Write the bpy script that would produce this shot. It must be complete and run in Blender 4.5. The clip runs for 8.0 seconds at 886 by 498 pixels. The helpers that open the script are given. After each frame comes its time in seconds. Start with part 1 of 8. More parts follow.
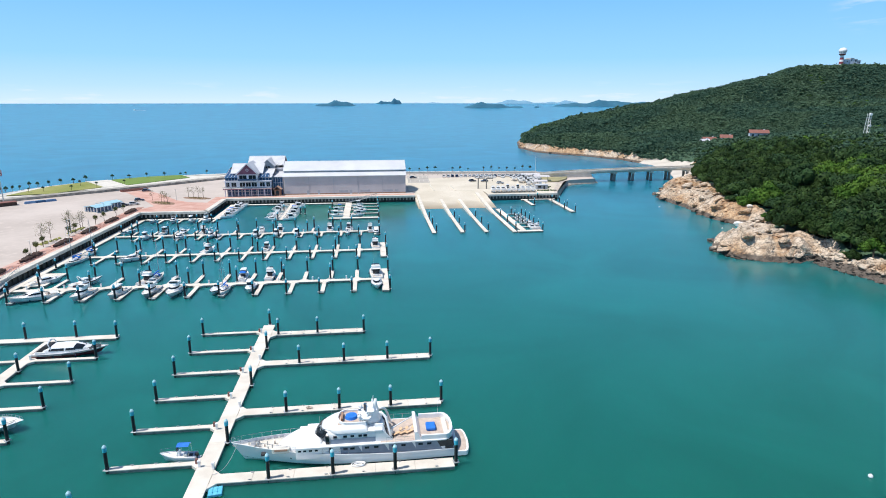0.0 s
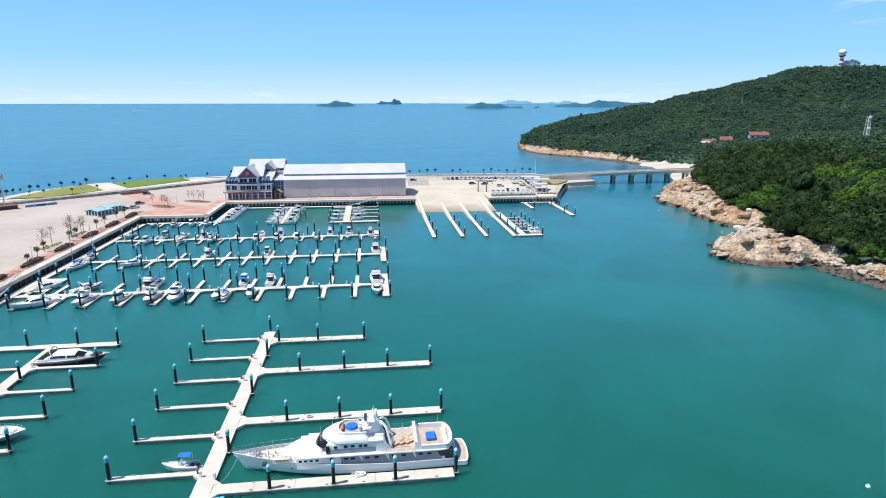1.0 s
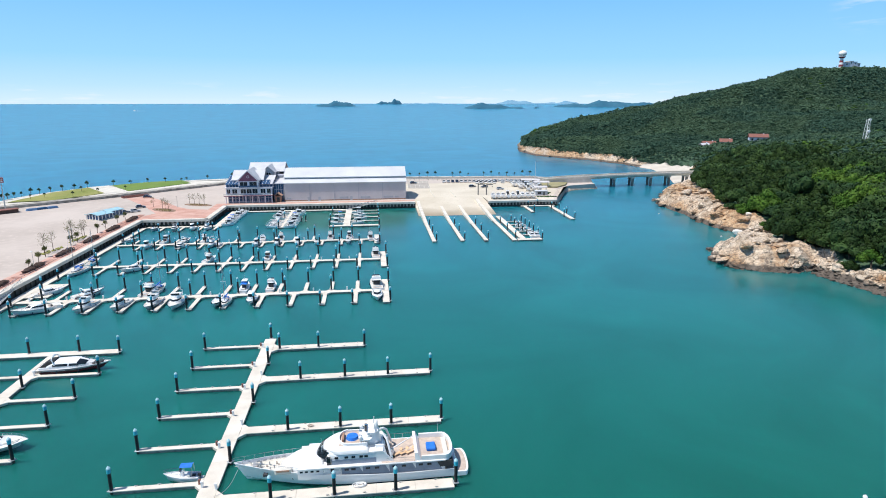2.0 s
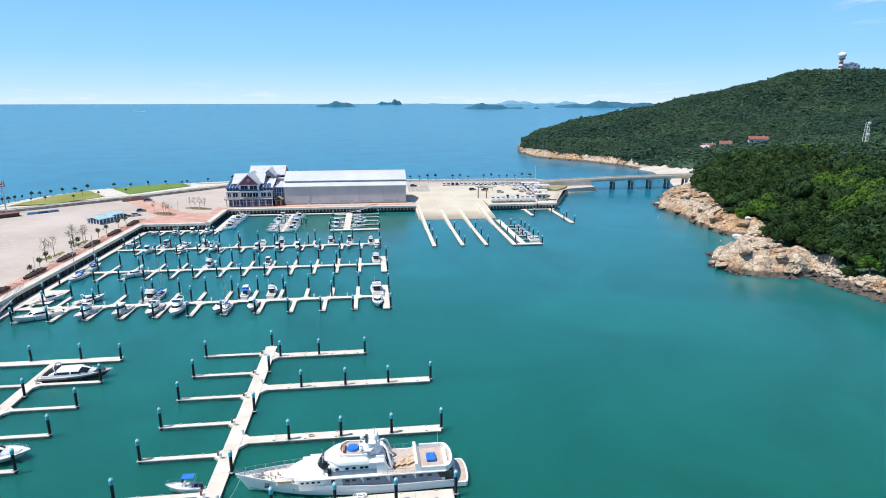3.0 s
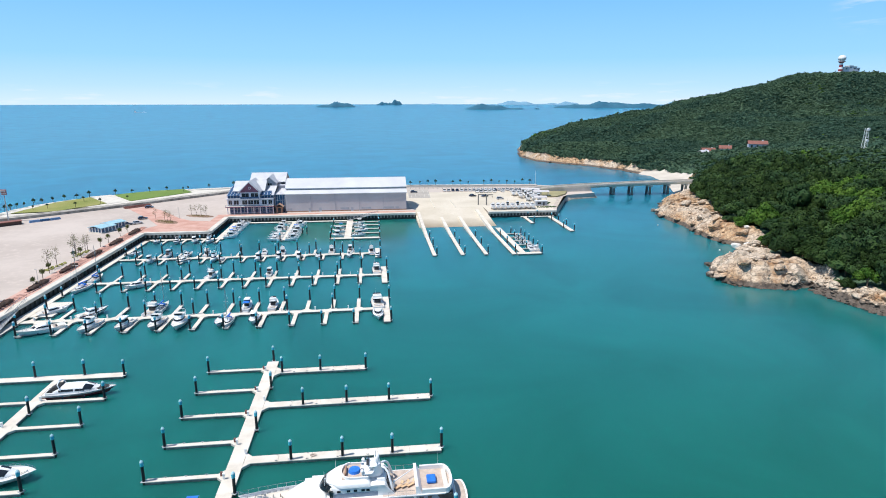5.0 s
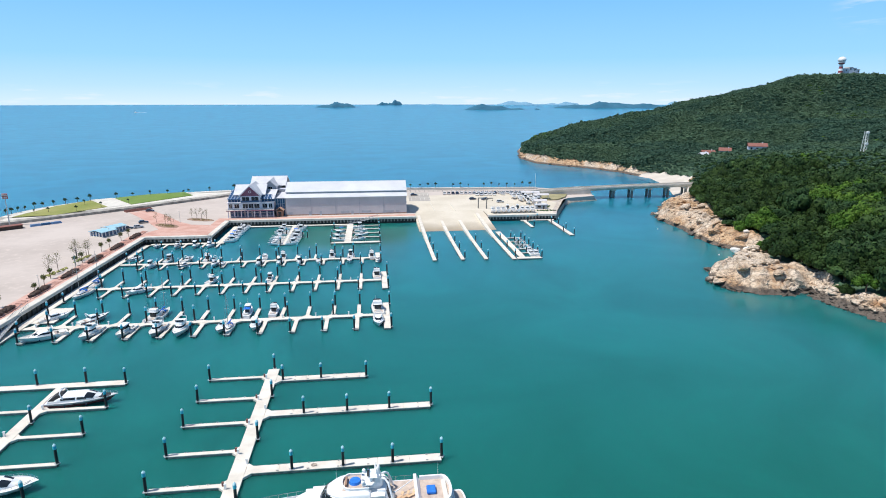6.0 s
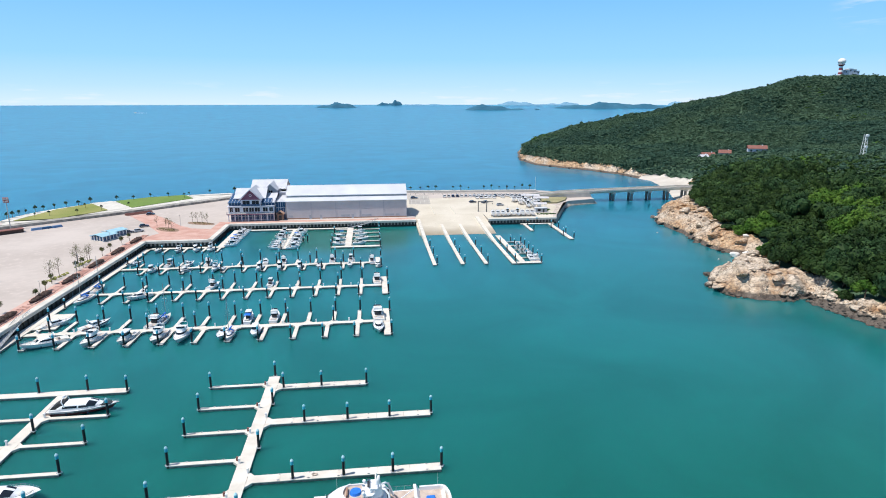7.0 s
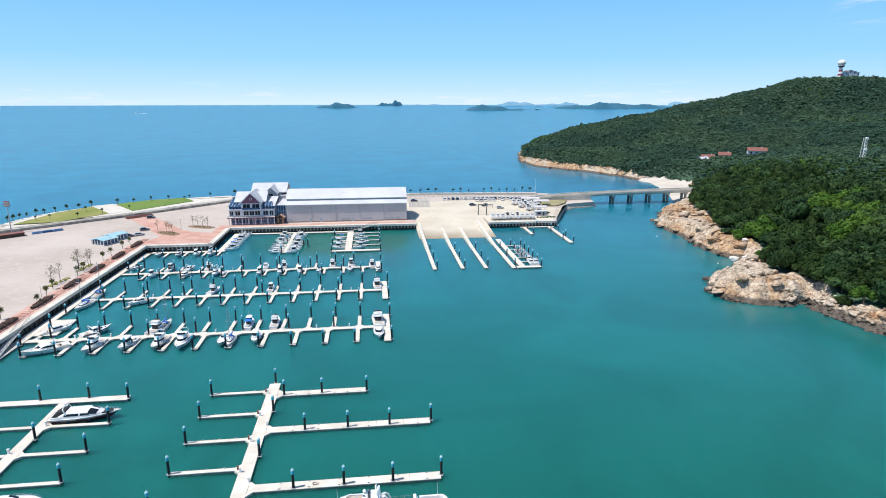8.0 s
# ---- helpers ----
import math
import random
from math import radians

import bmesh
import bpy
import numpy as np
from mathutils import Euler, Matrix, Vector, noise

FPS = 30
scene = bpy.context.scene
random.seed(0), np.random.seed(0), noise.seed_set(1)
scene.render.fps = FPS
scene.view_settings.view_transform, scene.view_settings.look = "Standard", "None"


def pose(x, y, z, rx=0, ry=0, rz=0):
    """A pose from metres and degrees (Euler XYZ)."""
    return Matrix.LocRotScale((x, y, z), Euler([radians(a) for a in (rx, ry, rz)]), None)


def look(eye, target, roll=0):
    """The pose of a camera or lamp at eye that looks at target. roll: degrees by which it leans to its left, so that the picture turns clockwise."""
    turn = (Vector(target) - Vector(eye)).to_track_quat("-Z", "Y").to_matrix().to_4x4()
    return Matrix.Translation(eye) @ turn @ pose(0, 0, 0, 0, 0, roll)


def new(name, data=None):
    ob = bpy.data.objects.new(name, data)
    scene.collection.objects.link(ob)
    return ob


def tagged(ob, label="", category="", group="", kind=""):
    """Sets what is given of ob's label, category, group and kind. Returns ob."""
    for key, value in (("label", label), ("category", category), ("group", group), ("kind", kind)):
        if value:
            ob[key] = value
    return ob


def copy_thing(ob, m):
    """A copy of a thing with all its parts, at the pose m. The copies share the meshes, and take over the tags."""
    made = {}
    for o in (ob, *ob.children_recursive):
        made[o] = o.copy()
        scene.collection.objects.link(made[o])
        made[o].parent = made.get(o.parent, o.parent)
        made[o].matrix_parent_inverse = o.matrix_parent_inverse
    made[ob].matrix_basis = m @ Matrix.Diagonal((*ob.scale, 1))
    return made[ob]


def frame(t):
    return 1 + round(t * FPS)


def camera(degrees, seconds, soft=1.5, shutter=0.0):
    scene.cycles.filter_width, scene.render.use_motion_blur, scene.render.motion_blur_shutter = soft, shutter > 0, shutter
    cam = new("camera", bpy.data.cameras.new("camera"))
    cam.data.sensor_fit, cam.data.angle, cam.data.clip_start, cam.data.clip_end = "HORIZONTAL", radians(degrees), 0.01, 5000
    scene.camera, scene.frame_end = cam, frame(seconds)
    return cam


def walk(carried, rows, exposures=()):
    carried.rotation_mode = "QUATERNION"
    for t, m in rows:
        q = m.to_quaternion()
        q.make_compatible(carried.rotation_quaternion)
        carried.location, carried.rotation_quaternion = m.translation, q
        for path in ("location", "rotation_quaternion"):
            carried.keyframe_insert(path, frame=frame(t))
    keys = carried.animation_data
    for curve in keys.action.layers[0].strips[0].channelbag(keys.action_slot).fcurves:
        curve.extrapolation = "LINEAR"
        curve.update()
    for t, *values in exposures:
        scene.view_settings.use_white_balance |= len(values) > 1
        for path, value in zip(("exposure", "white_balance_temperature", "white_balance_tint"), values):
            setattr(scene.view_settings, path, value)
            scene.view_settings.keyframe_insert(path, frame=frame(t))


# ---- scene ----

# ---------------------------------------------------------------- camera
# A drone that climbs straight up from 50 m to 65 m over the marina.
# x runs along the berth fingers, y along the main walkways, z = 0 is the water.
cam = camera(73.7, 8.0, soft=0.95)
AXIS = -6.9


def climb(t):
    s = t / 8.0
    r = 0.221 * s - 0.600 * s * s + 0.494 * s ** 3
    f = -0.572 * s - 0.900 * s * s + 0.642 * s ** 3
    h = 50 + 12.690 * s + 5.284 * s * s - 2.912 * s ** 3
    yaw = math.degrees(0.00102 * s + 0.00040 * s * s)
    dip = math.degrees(-0.00024 * s - 0.00017 * s * s)
    a = radians(AXIS)
    x = r * math.cos(a) - f * math.sin(a)
    y = r * math.sin(a) + f * math.cos(a)
    return pose(x, y, h, 90 - 14.01 + dip, 0, AXIS + yaw)


walk(cam, [(t, climb(t)) for t in (0, 0.5, 1, 1.5, 2, 2.5, 3, 3.5, 4, 4.5, 5, 5.5, 6, 6.5, 7, 7.5, 8)],
     exposures=[(0, 0.0), (8, 0.0)])

# ---------------------------------------------------------------- light
SUN_EL, SUN_FROM = 64.0, (-0.975, -0.22)         # sun stands towards -x, a little towards -y
world = bpy.data.worlds.new("sky")
scene.world = world
world.use_nodes = True
wn, wl = world.node_tree.nodes, world.node_tree.links
wn.clear()
sky = wn.new("ShaderNodeTexSky")
sky.sky_type = "NISHITA"
sky.sun_disc = False
sky.sun_elevation = radians(SUN_EL)
sky.sun_rotation = math.atan2(SUN_FROM[0], SUN_FROM[1])
sky.altitude = 700
sky.air_density, sky.dust_density, sky.ozone_density = 1.0, 0.0, 1.2
bg = wn.new("ShaderNodeBackground")
bg.inputs["Strength"].default_value = 0.118
wout = wn.new("ShaderNodeOutputWorld")
# thin fair-weather clouds low over the sea and a wisp higher up
wco = wn.new("ShaderNodeTexCoord")
wsep = wn.new("ShaderNodeSeparateXYZ")
wl.new(wco.outputs["Generated"], wsep.inputs[0])
wmap = wn.new("ShaderNodeMapping")
wmap.inputs["Scale"].default_value = (9, 9, 60)
wl.new(wco.outputs["Generated"], wmap.inputs[0])
wno = wn.new("ShaderNodeTexNoise")
wno.inputs["Scale"].default_value = 1.6
wno.inputs["Detail"].default_value = 7
wl.new(wmap.outputs[0], wno.inputs[0])
wr = wn.new("ShaderNodeMapRange")
wr.inputs[1].default_value, wr.inputs[2].default_value = 0.57, 0.75
wr.inputs[3].default_value, wr.inputs[4].default_value = 0.0, 0.55
wl.new(wno.outputs[0], wr.inputs[0])
wband = wn.new("ShaderNodeMapRange")
wband.inputs[1].default_value, wband.inputs[2].default_value = 0.032, 0.012
wband.inputs[3].default_value, wband.inputs[4].default_value = 0.0, 1.0
wl.new(wsep.outputs[2], wband.inputs[0])
wmul = wn.new("ShaderNodeMath")
wmul.operation = "MULTIPLY"
wl.new(wr.outputs[0], wmul.inputs[0])
wl.new(wband.outputs[0], wmul.inputs[1])
# one feathery wisp high on the right
wds = wn.new("ShaderNodeVectorMath")
wds.operation = "DISTANCE"
wds.inputs[1].default_value = (0.6480, 0.7500, 0.1310)
wl.new(wco.outputs["Generated"], wds.inputs[0])
wwm = wn.new("ShaderNodeMapRange")
wwm.interpolation_type = "SMOOTHSTEP"
wwm.inputs[1].default_value, wwm.inputs[2].default_value = 0.05, 0.0
wwm.inputs[3].default_value, wwm.inputs[4].default_value = 0.0, 0.9
wl.new(wds.outputs["Value"], wwm.inputs[0])
wn2 = wn.new("ShaderNodeTexNoise")
wn2.inputs["Scale"].default_value, wn2.inputs["Detail"].default_value = 14.0, 6
wmp2 = wn.new("ShaderNodeMapping")
wmp2.inputs["Scale"].default_value = (1.0, 1.0, 6.5)
wl.new(wco.outputs["Generated"], wmp2.inputs[0])
wl.new(wmp2.outputs[0], wn2.inputs[0])
wr2 = wn.new("ShaderNodeMapRange")
wr2.inputs[1].default_value, wr2.inputs[2].default_value = 0.48, 0.68
wl.new(wn2.outputs[0], wr2.inputs[0])
wm2 = wn.new("ShaderNodeMath")
wm2.operation = "MULTIPLY"
wl.new(wwm.outputs[0], wm2.inputs[0])
wl.new(wr2.outputs[0], wm2.inputs[1])
wad = wn.new("ShaderNodeMath")
wad.operation = "ADD"
wad.use_clamp = True
wl.new(wmul.outputs[0], wad.inputs[0])
wl.new(wm2.outputs[0], wad.inputs[1])
wmix = wn.new("ShaderNodeMix")
wmix.data_type = "RGBA"
wmix.inputs["B"].default_value = (8.0, 8.2, 8.4, 1)
wl.new(wad.outputs[0], wmix.inputs["Factor"])
tint = wn.new("ShaderNodeMix")                 # clear summer air, a shade bluer
tint.data_type = "RGBA"
tint.blend_type = "MULTIPLY"
tint.inputs["Factor"].default_value = 1.0
tint.inputs["B"].default_value = (0.92, 0.99, 1.05, 1)
wl.new(sky.outputs[0], tint.inputs["A"])
# summer haze: the sky pales towards the horizon
hz = wn.new("ShaderNodeValToRGB")
he = hz.color_ramp.elements
he[0].position, he[0].color = 0.0, (0.61, 0.785, 0.93, 1)
he[1].position, he[1].color = 1.0, (0.19, 0.50, 0.90, 1)
for pos, colr in ((0.14, (0.47, 0.72, 0.95, 1)), (0.40, (0.31, 0.63, 0.95, 1))):
    el = hz.color_ramp.elements.new(pos)
    el.color = colr
hzr = wn.new("ShaderNodeMapRange")
hzr.inputs[1].default_value, hzr.inputs[2].default_value = 0.0, 0.165
wl.new(wsep.outputs[2], hzr.inputs[0])
wl.new(hzr.outputs[0], hz.inputs[0])
hsc = wn.new("ShaderNodeVectorMath")
hsc.operation = "SCALE"
hsc.inputs["Scale"].default_value = 9.6
wl.new(hz.outputs[0], hsc.inputs[0])
hfa = wn.new("ShaderNodeMapRange")
hfa.inputs[1].default_value, hfa.inputs[2].default_value = 0.45, 0.14
hfa.inputs[3].default_value, hfa.inputs[4].default_value = 0.0, 1.0
wl.new(wsep.outputs[2], hfa.inputs[0])
hmx = wn.new("ShaderNodeMix")
hmx.data_type = "RGBA"
wl.new(hfa.outputs[0], hmx.inputs["Factor"])
wl.new(tint.outputs["Result"], hmx.inputs["A"])
wl.new(hsc.outputs[0], hmx.inputs["B"])
wl.new(hmx.outputs["Result"], wmix.inputs["A"])
wl.new(wmix.outputs["Result"], bg.inputs[0])
wl.new(bg.outputs[0], wout.inputs[0])

sun = new("sun", bpy.data.lights.new("sun", "SUN"))
sun.data.energy = 4.9
sun.data.angle = radians(0.53)
sun.data.color = (1.0, 0.955, 0.89)
ce = math.cos(radians(SUN_EL))
k = math.hypot(*SUN_FROM)
sun.matrix_world = look((SUN_FROM[0] / k * ce * 100, SUN_FROM[1] / k * ce * 100, 100 * math.sin(radians(SUN_EL))), (0, 0, 0))

# ---------------------------------------------------------------- materials


def material(name, a, b, rough=0.7, metal=0.0, scale=1.0, fine=0.0, bump=0.0, bump_scale=None, piece=0.0, coat=0.0, c=None, cut=(0.35, 0.65), tide=None):
    """Two colours blended by a broad noise, a finer grain on top, bump, and a tint per object or island."""
    m = bpy.data.materials.new(name)
    m.use_nodes = True
    nt = m.node_tree
    n, l = nt.nodes, nt.links
    bs = n["Principled BSDF"]
    co = n.new("ShaderNodeNewGeometry")
    n1 = n.new("ShaderNodeTexNoise")
    n1.inputs["Scale"].default_value, n1.inputs["Detail"].default_value = scale, 5
    l.new(co.outputs["Position"], n1.inputs[0])
    mr = n.new("ShaderNodeMapRange")
    mr.inputs[1].default_value, mr.inputs[2].default_value = cut
    l.new(n1.outputs[0], mr.inputs[0])
    mix = n.new("ShaderNodeMix")
    mix.data_type = "RGBA"
    mix.inputs["A"].default_value, mix.inputs["B"].default_value = (*a, 1), (*b, 1)
    l.new(mr.outputs[0], mix.inputs["Factor"])
    col = mix.outputs["Result"]
    n2 = n.new("ShaderNodeTexNoise")
    n2.inputs["Scale"].default_value, n2.inputs["Detail"].default_value = bump_scale or scale * 12, 6
    l.new(co.outputs["Position"], n2.inputs[0])
    if c:
        r2 = n.new("ShaderNodeMapRange")
        r2.inputs[1].default_value, r2.inputs[2].default_value = 0.55, 0.7
        l.new(n2.outputs[0], r2.inputs[0])
        m2 = n.new("ShaderNodeMix")
        m2.data_type = "RGBA"
        m2.inputs["B"].default_value = (*c, 1)
        l.new(r2.outputs[0], m2.inputs["Factor"])
        l.new(col, m2.inputs["A"])
        col = m2.outputs["Result"]
    if tide:                                # darker, weedy and wet below a wavering tide mark
        zs = n.new("ShaderNodeSeparateXYZ")
        l.new(co.outputs["Position"], zs.inputs[0])
        za = n.new("ShaderNodeMath")
        za.operation = "MULTIPLY_ADD"
        l.new(n1.outputs[0], za.inputs[0])
        za.inputs[1].default_value = 0.8
        l.new(zs.outputs[2], za.inputs[2])
        zr = n.new("ShaderNodeMapRange")
        zr.inputs[1].default_value, zr.inputs[2].default_value = tide[1], tide[0]
        l.new(za.outputs[0], zr.inputs[0])
        zm = n.new("ShaderNodeMix")
        zm.data_type = "RGBA"
        zm.inputs["B"].default_value = (*tide[2], 1)
        l.new(zr.outputs[0], zm.inputs["Factor"])
        l.new(col, zm.inputs["A"])
        col = zm.outputs["Result"]
    if fine or piece:
        hv = n.new("ShaderNodeHueSaturation")
        val = n.new("ShaderNodeMath")
        val.operation = "MULTIPLY_ADD"
        l.new(n2.outputs[0], val.inputs[0])
        val.inputs[1].default_value, val.inputs[2].default_value = fine * 2, 1 - fine
        out = val.outputs[0]
        if piece:
            ri = n.new("ShaderNodeObjectInfo")
            add = n.new("ShaderNodeMath")
            add.operation = "ADD"
            l.new(ri.outputs["Random"], add.inputs[0])
            l.new(co.outputs["Random Per Island"], add.inputs[1])
            fr = n.new("ShaderNodeMath")
            fr.operation = "FRACT"
            l.new(add.outputs[0], fr.inputs[0])
            v2 = n.new("ShaderNodeMath")
            v2.operation = "MULTIPLY_ADD"
            l.new(fr.outputs[0], v2.inputs[0])
            v2.inputs[1].default_value = piece * 2
            l.new(out, v2.inputs[2])
            v3 = n.new("ShaderNodeMath")
            v3.operation = "SUBTRACT"
            l.new(v2.outputs[0], v3.inputs[0])
            v3.inputs[1].default_value = piece
            out = v3.outputs[0]
        l.new(out, hv.inputs["Value"])
        l.new(col, hv.inputs["Color"])
        col = hv.outputs[0]
    l.new(col, bs.inputs["Base Color"])
    bs.inputs["Roughness"].default_value, bs.inputs["Metallic"].default_value = rough, metal
    if coat:
        bs.inputs["Coat Weight"].default_value = coat
        bs.inputs["Coat Roughness"].default_value = 0.15
    if bump:
        bp = n.new("ShaderNodeBump")
        bp.inputs["Strength"].default_value, bp.inputs["Distance"].default_value = 0.6, bump
        l.new(n2.outputs[0], bp.inputs["Height"])
        l.new(bp.outputs[0], bs.inputs["Normal"])
    return m


def leaf_material(name, a, b, c, fine=0.35, piece=0.32, broad=0.11):
    m = material(name, a, b, 0.65, scale=broad, fine=fine, bump_scale=1.3, piece=piece, c=c, cut=(0.42, 0.58))
    bs = m.node_tree.nodes["Principled BSDF"]
    bs.inputs["Specular IOR Level"].default_value = 0.12
    return m


def water_material():
    m = bpy.data.materials.new("sea_water")
    m.use_nodes = True
    n, l = m.node_tree.nodes, m.node_tree.links
    bs = n["Principled BSDF"]
    geo = n.new("ShaderNodeNewGeometry")
    sep = n.new("ShaderNodeSeparateXYZ")
    l.new(geo.outputs["Position"], sep.inputs[0])
    # silt-green harbour water turns to blue sea with the depth further out
    wob = n.new("ShaderNodeTexNoise")
    wob.inputs["Scale"].default_value, wob.inputs["Detail"].default_value = 0.007, 4
    l.new(geo.outputs["Position"], wob.inputs[0])
    far = n.new("ShaderNodeMath")
    far.operation = "MULTIPLY_ADD"
    l.new(wob.outputs[0], far.inputs[0])
    far.inputs[1].default_value = 110
    l.new(sep.outputs[1], far.inputs[2])
    ramp = n.new("ShaderNodeMapRange")
    ramp.inputs[1].default_value, ramp.inputs[2].default_value = 72, 490
    l.new(far.outputs[0], ramp.inputs[0])
    cr = n.new("ShaderNodeValToRGB")
    e = cr.color_ramp.elements
    e[0].position, e[0].color = 0.0, (0.009, 0.122, 0.083, 1)
    e[1].position, e[1].color = 1.0, (0.008, 0.158, 0.258, 1)
    mid = cr.color_ramp.elements.new(0.40)
    mid.color = (0.010, 0.154, 0.168, 1)
    l.new(ramp.outputs[0], cr.inputs[0])
    # drifting plumes of silt
    plume = n.new("ShaderNodeTexNoise")
    plume.inputs["Scale"].default_value, plume.inputs["Detail"].default_value = 0.022, 5
    plume.inputs["Distortion"].default_value = 1.2
    l.new(geo.outputs["Position"], plume.inputs[0])
    pv = n.new("ShaderNodeMapRange")
    pv.inputs[1].default_value, pv.inputs[2].default_value = 0.3, 0.7
    pv.inputs[3].default_value, pv.inputs[4].default_value = 0.88, 1.12
    l.new(plume.outputs[0], pv.inputs[0])
    hv = n.new("ShaderNodeHueSaturation")
    l.new(pv.outputs[0], hv.inputs["Value"])
    # shallow basin under the north quay: greener, siltier water
    cen = n.new("ShaderNodeVectorMath")
    cen.operation = "SUBTRACT"
    cen.inputs[1].default_value = (-14, 282, 0)
    l.new(geo.outputs["Position"], cen.inputs[0])
    scl = n.new("ShaderNodeVectorMath")
    scl.operation = "MULTIPLY"
    scl.inputs[1].default_value = (1 / 52, 1 / 42, 0)
    l.new(cen.outputs[0], scl.inputs[0])
    ln = n.new("ShaderNodeVectorMath")
    ln.operation = "LENGTH"
    l.new(scl.outputs[0], ln.inputs[0])
    sil = n.new("ShaderNodeMapRange")
    sil.interpolation_type = "SMOOTHSTEP"
    sil.inputs[1].default_value, sil.inputs[2].default_value = 1.0, 0.5
    sil.inputs[3].default_value, sil.inputs[4].default_value = 0.0, 0.9
    l.new(ln.outputs["Value"], sil.inputs[0])
    smx = n.new("ShaderNodeMix")
    smx.data_type = "RGBA"
    smx.inputs["B"].default_value = (0.010, 0.135, 0.105, 1)
    l.new(sil.outputs[0], smx.inputs["Factor"])
    l.new(cr.outputs[0], smx.inputs["A"])
    l.new(smx.outputs["Result"], hv.inputs["Color"])
    l.new(hv.outputs[0], bs.inputs["Base Color"])
    bs.inputs["Roughness"].default_value = 0.22
    bs.inputs["IOR"].default_value = 1.333
    bs.inputs["Subsurface Weight"].default_value = 1.0       # light spreads through the silty water
    bs.inputs["Subsurface Radius"].default_value = (7.0, 13.0, 13.0)
    bs.inputs["Subsurface Scale"].default_value = 1.0
    bs.inputs["Specular IOR Level"].default_value = 0.45
    r1 = n.new("ShaderNodeTexNoise")
    r1.inputs["Scale"].default_value, r1.inputs["Detail"].default_value = 0.55, 5
    mp = n.new("ShaderNodeMapping")
    mp.inputs["Scale"].default_value = (0.7, 1.25, 1)
    l.new(geo.outputs["Position"], mp.inputs[0])
    l.new(mp.outputs[0], r1.inputs[0])
    bp = n.new("ShaderNodeBump")
    bp.inputs["Strength"].default_value, bp.inputs["Distance"].default_value = 0.28, 0.08
    l.new(r1.outputs[0], bp.inputs["Height"])
    l.new(bp.outputs[0], bs.inputs["Normal"])
    return m


def rock_material():
    """Fractured granite: cream and ochre patches, dark cracks, a dark weedy band up to the tide mark."""
    m = bpy.data.materials.new("shore_rock")
    m.use_nodes = True
    n, l = m.node_tree.nodes, m.node_tree.links
    bs = n["Principled BSDF"]
    geo = n.new("ShaderNodeNewGeometry")

    def noise_at(scale, detail=5, lo=0.35, hi=0.65):
        t = n.new("ShaderNodeTexNoise")
        t.inputs["Scale"].default_value, t.inputs["Detail"].default_value = scale, detail
        l.new(geo.outputs["Position"], t.inputs[0])
        r = n.new("ShaderNodeMapRange")
        r.inputs[1].default_value, r.inputs[2].default_value = lo, hi
        l.new(t.outputs[0], r.inputs[0])
        return r.outputs[0], t.outputs[0]

    def blend(fac, a, b):
        x = n.new("ShaderNodeMix")
        x.data_type = "RGBA"
        l.new(fac, x.inputs["Factor"])
        for key, val in (("A", a), ("B", b)):
            if isinstance(val, tuple):
                x.inputs[key].default_value = (*val, 1)
            else:
                l.new(val, x.inputs[key])
        return x.outputs["Result"]

    # the cliffs beyond the cove are stained ochre far more than the bare point
    _, h1 = noise_at(0.055, 5)
    split = n.new("ShaderNodeSeparateXYZ")
    l.new(geo.outputs["Position"], split.inputs[0])
    north = n.new("ShaderNodeMapRange")
    north.inputs[1].default_value, north.inputs[2].default_value = 204, 226
    north.inputs[3].default_value, north.inputs[4].default_value = -0.02, 0.13
    l.new(split.outputs[1], north.inputs[0])
    stain = n.new("ShaderNodeMath")
    stain.operation = "ADD"
    l.new(h1, stain.inputs[0])
    l.new(north.outputs[0], stain.inputs[1])
    f1map = n.new("ShaderNodeMapRange")
    f1map.inputs[1].default_value, f1map.inputs[2].default_value = 0.52, 0.64
    l.new(stain.outputs[0], f1map.inputs[0])
    f1 = f1map.outputs[0]
    f2, _ = noise_at(0.5, 6)
    f3, h3 = noise_at(1.4, 8, 0.52, 0.80)
    col = blend(f2, (0.46, 0.36, 0.265), (0.72, 0.60, 0.475))
    col = blend(f1, col, blend(f2, (0.36, 0.20, 0.10), (0.62, 0.43, 0.26)))
    col = blend(f3, col, (0.20, 0.155, 0.12))
    _, hw = noise_at(0.8, 6)
    vec = n.new("ShaderNodeVectorMath")
    vec.operation = "MULTIPLY_ADD"
    vec.inputs[1].default_value = (0.16, 0.42, 0.55)
    l.new(geo.outputs["Position"], vec.inputs[0])
    l.new(hw, vec.inputs[2])
    vo = n.new("ShaderNodeTexVoronoi")
    vo.feature = "DISTANCE_TO_EDGE"
    vo.inputs["Scale"].default_value = 1.0
    l.new(vec.outputs[0], vo.inputs[0])
    cr = n.new("ShaderNodeMapRange")
    cr.inputs[1].default_value, cr.inputs[2].default_value = 0.008, 0.075
    cr.inputs[3].default_value, cr.inputs[4].default_value = 0.62, 0.0
    l.new(vo.outputs["Distance"], cr.inputs[0])
    col = blend(cr.outputs[0], col, (0.07, 0.055, 0.045))
    sep = n.new("ShaderNodeSeparateXYZ")
    l.new(geo.outputs["Position"], sep.inputs[0])
    ad = n.new("ShaderNodeMath")
    ad.operation = "MULTIPLY_ADD"
    l.new(hw, ad.inputs[0])
    ad.inputs[1].default_value = -1.6
    l.new(sep.outputs[2], ad.inputs[2])
    # the south-facing rubble shore is weedy further up
    up = n.new("ShaderNodeMapRange")
    up.inputs[1].default_value, up.inputs[2].default_value = 172, 160
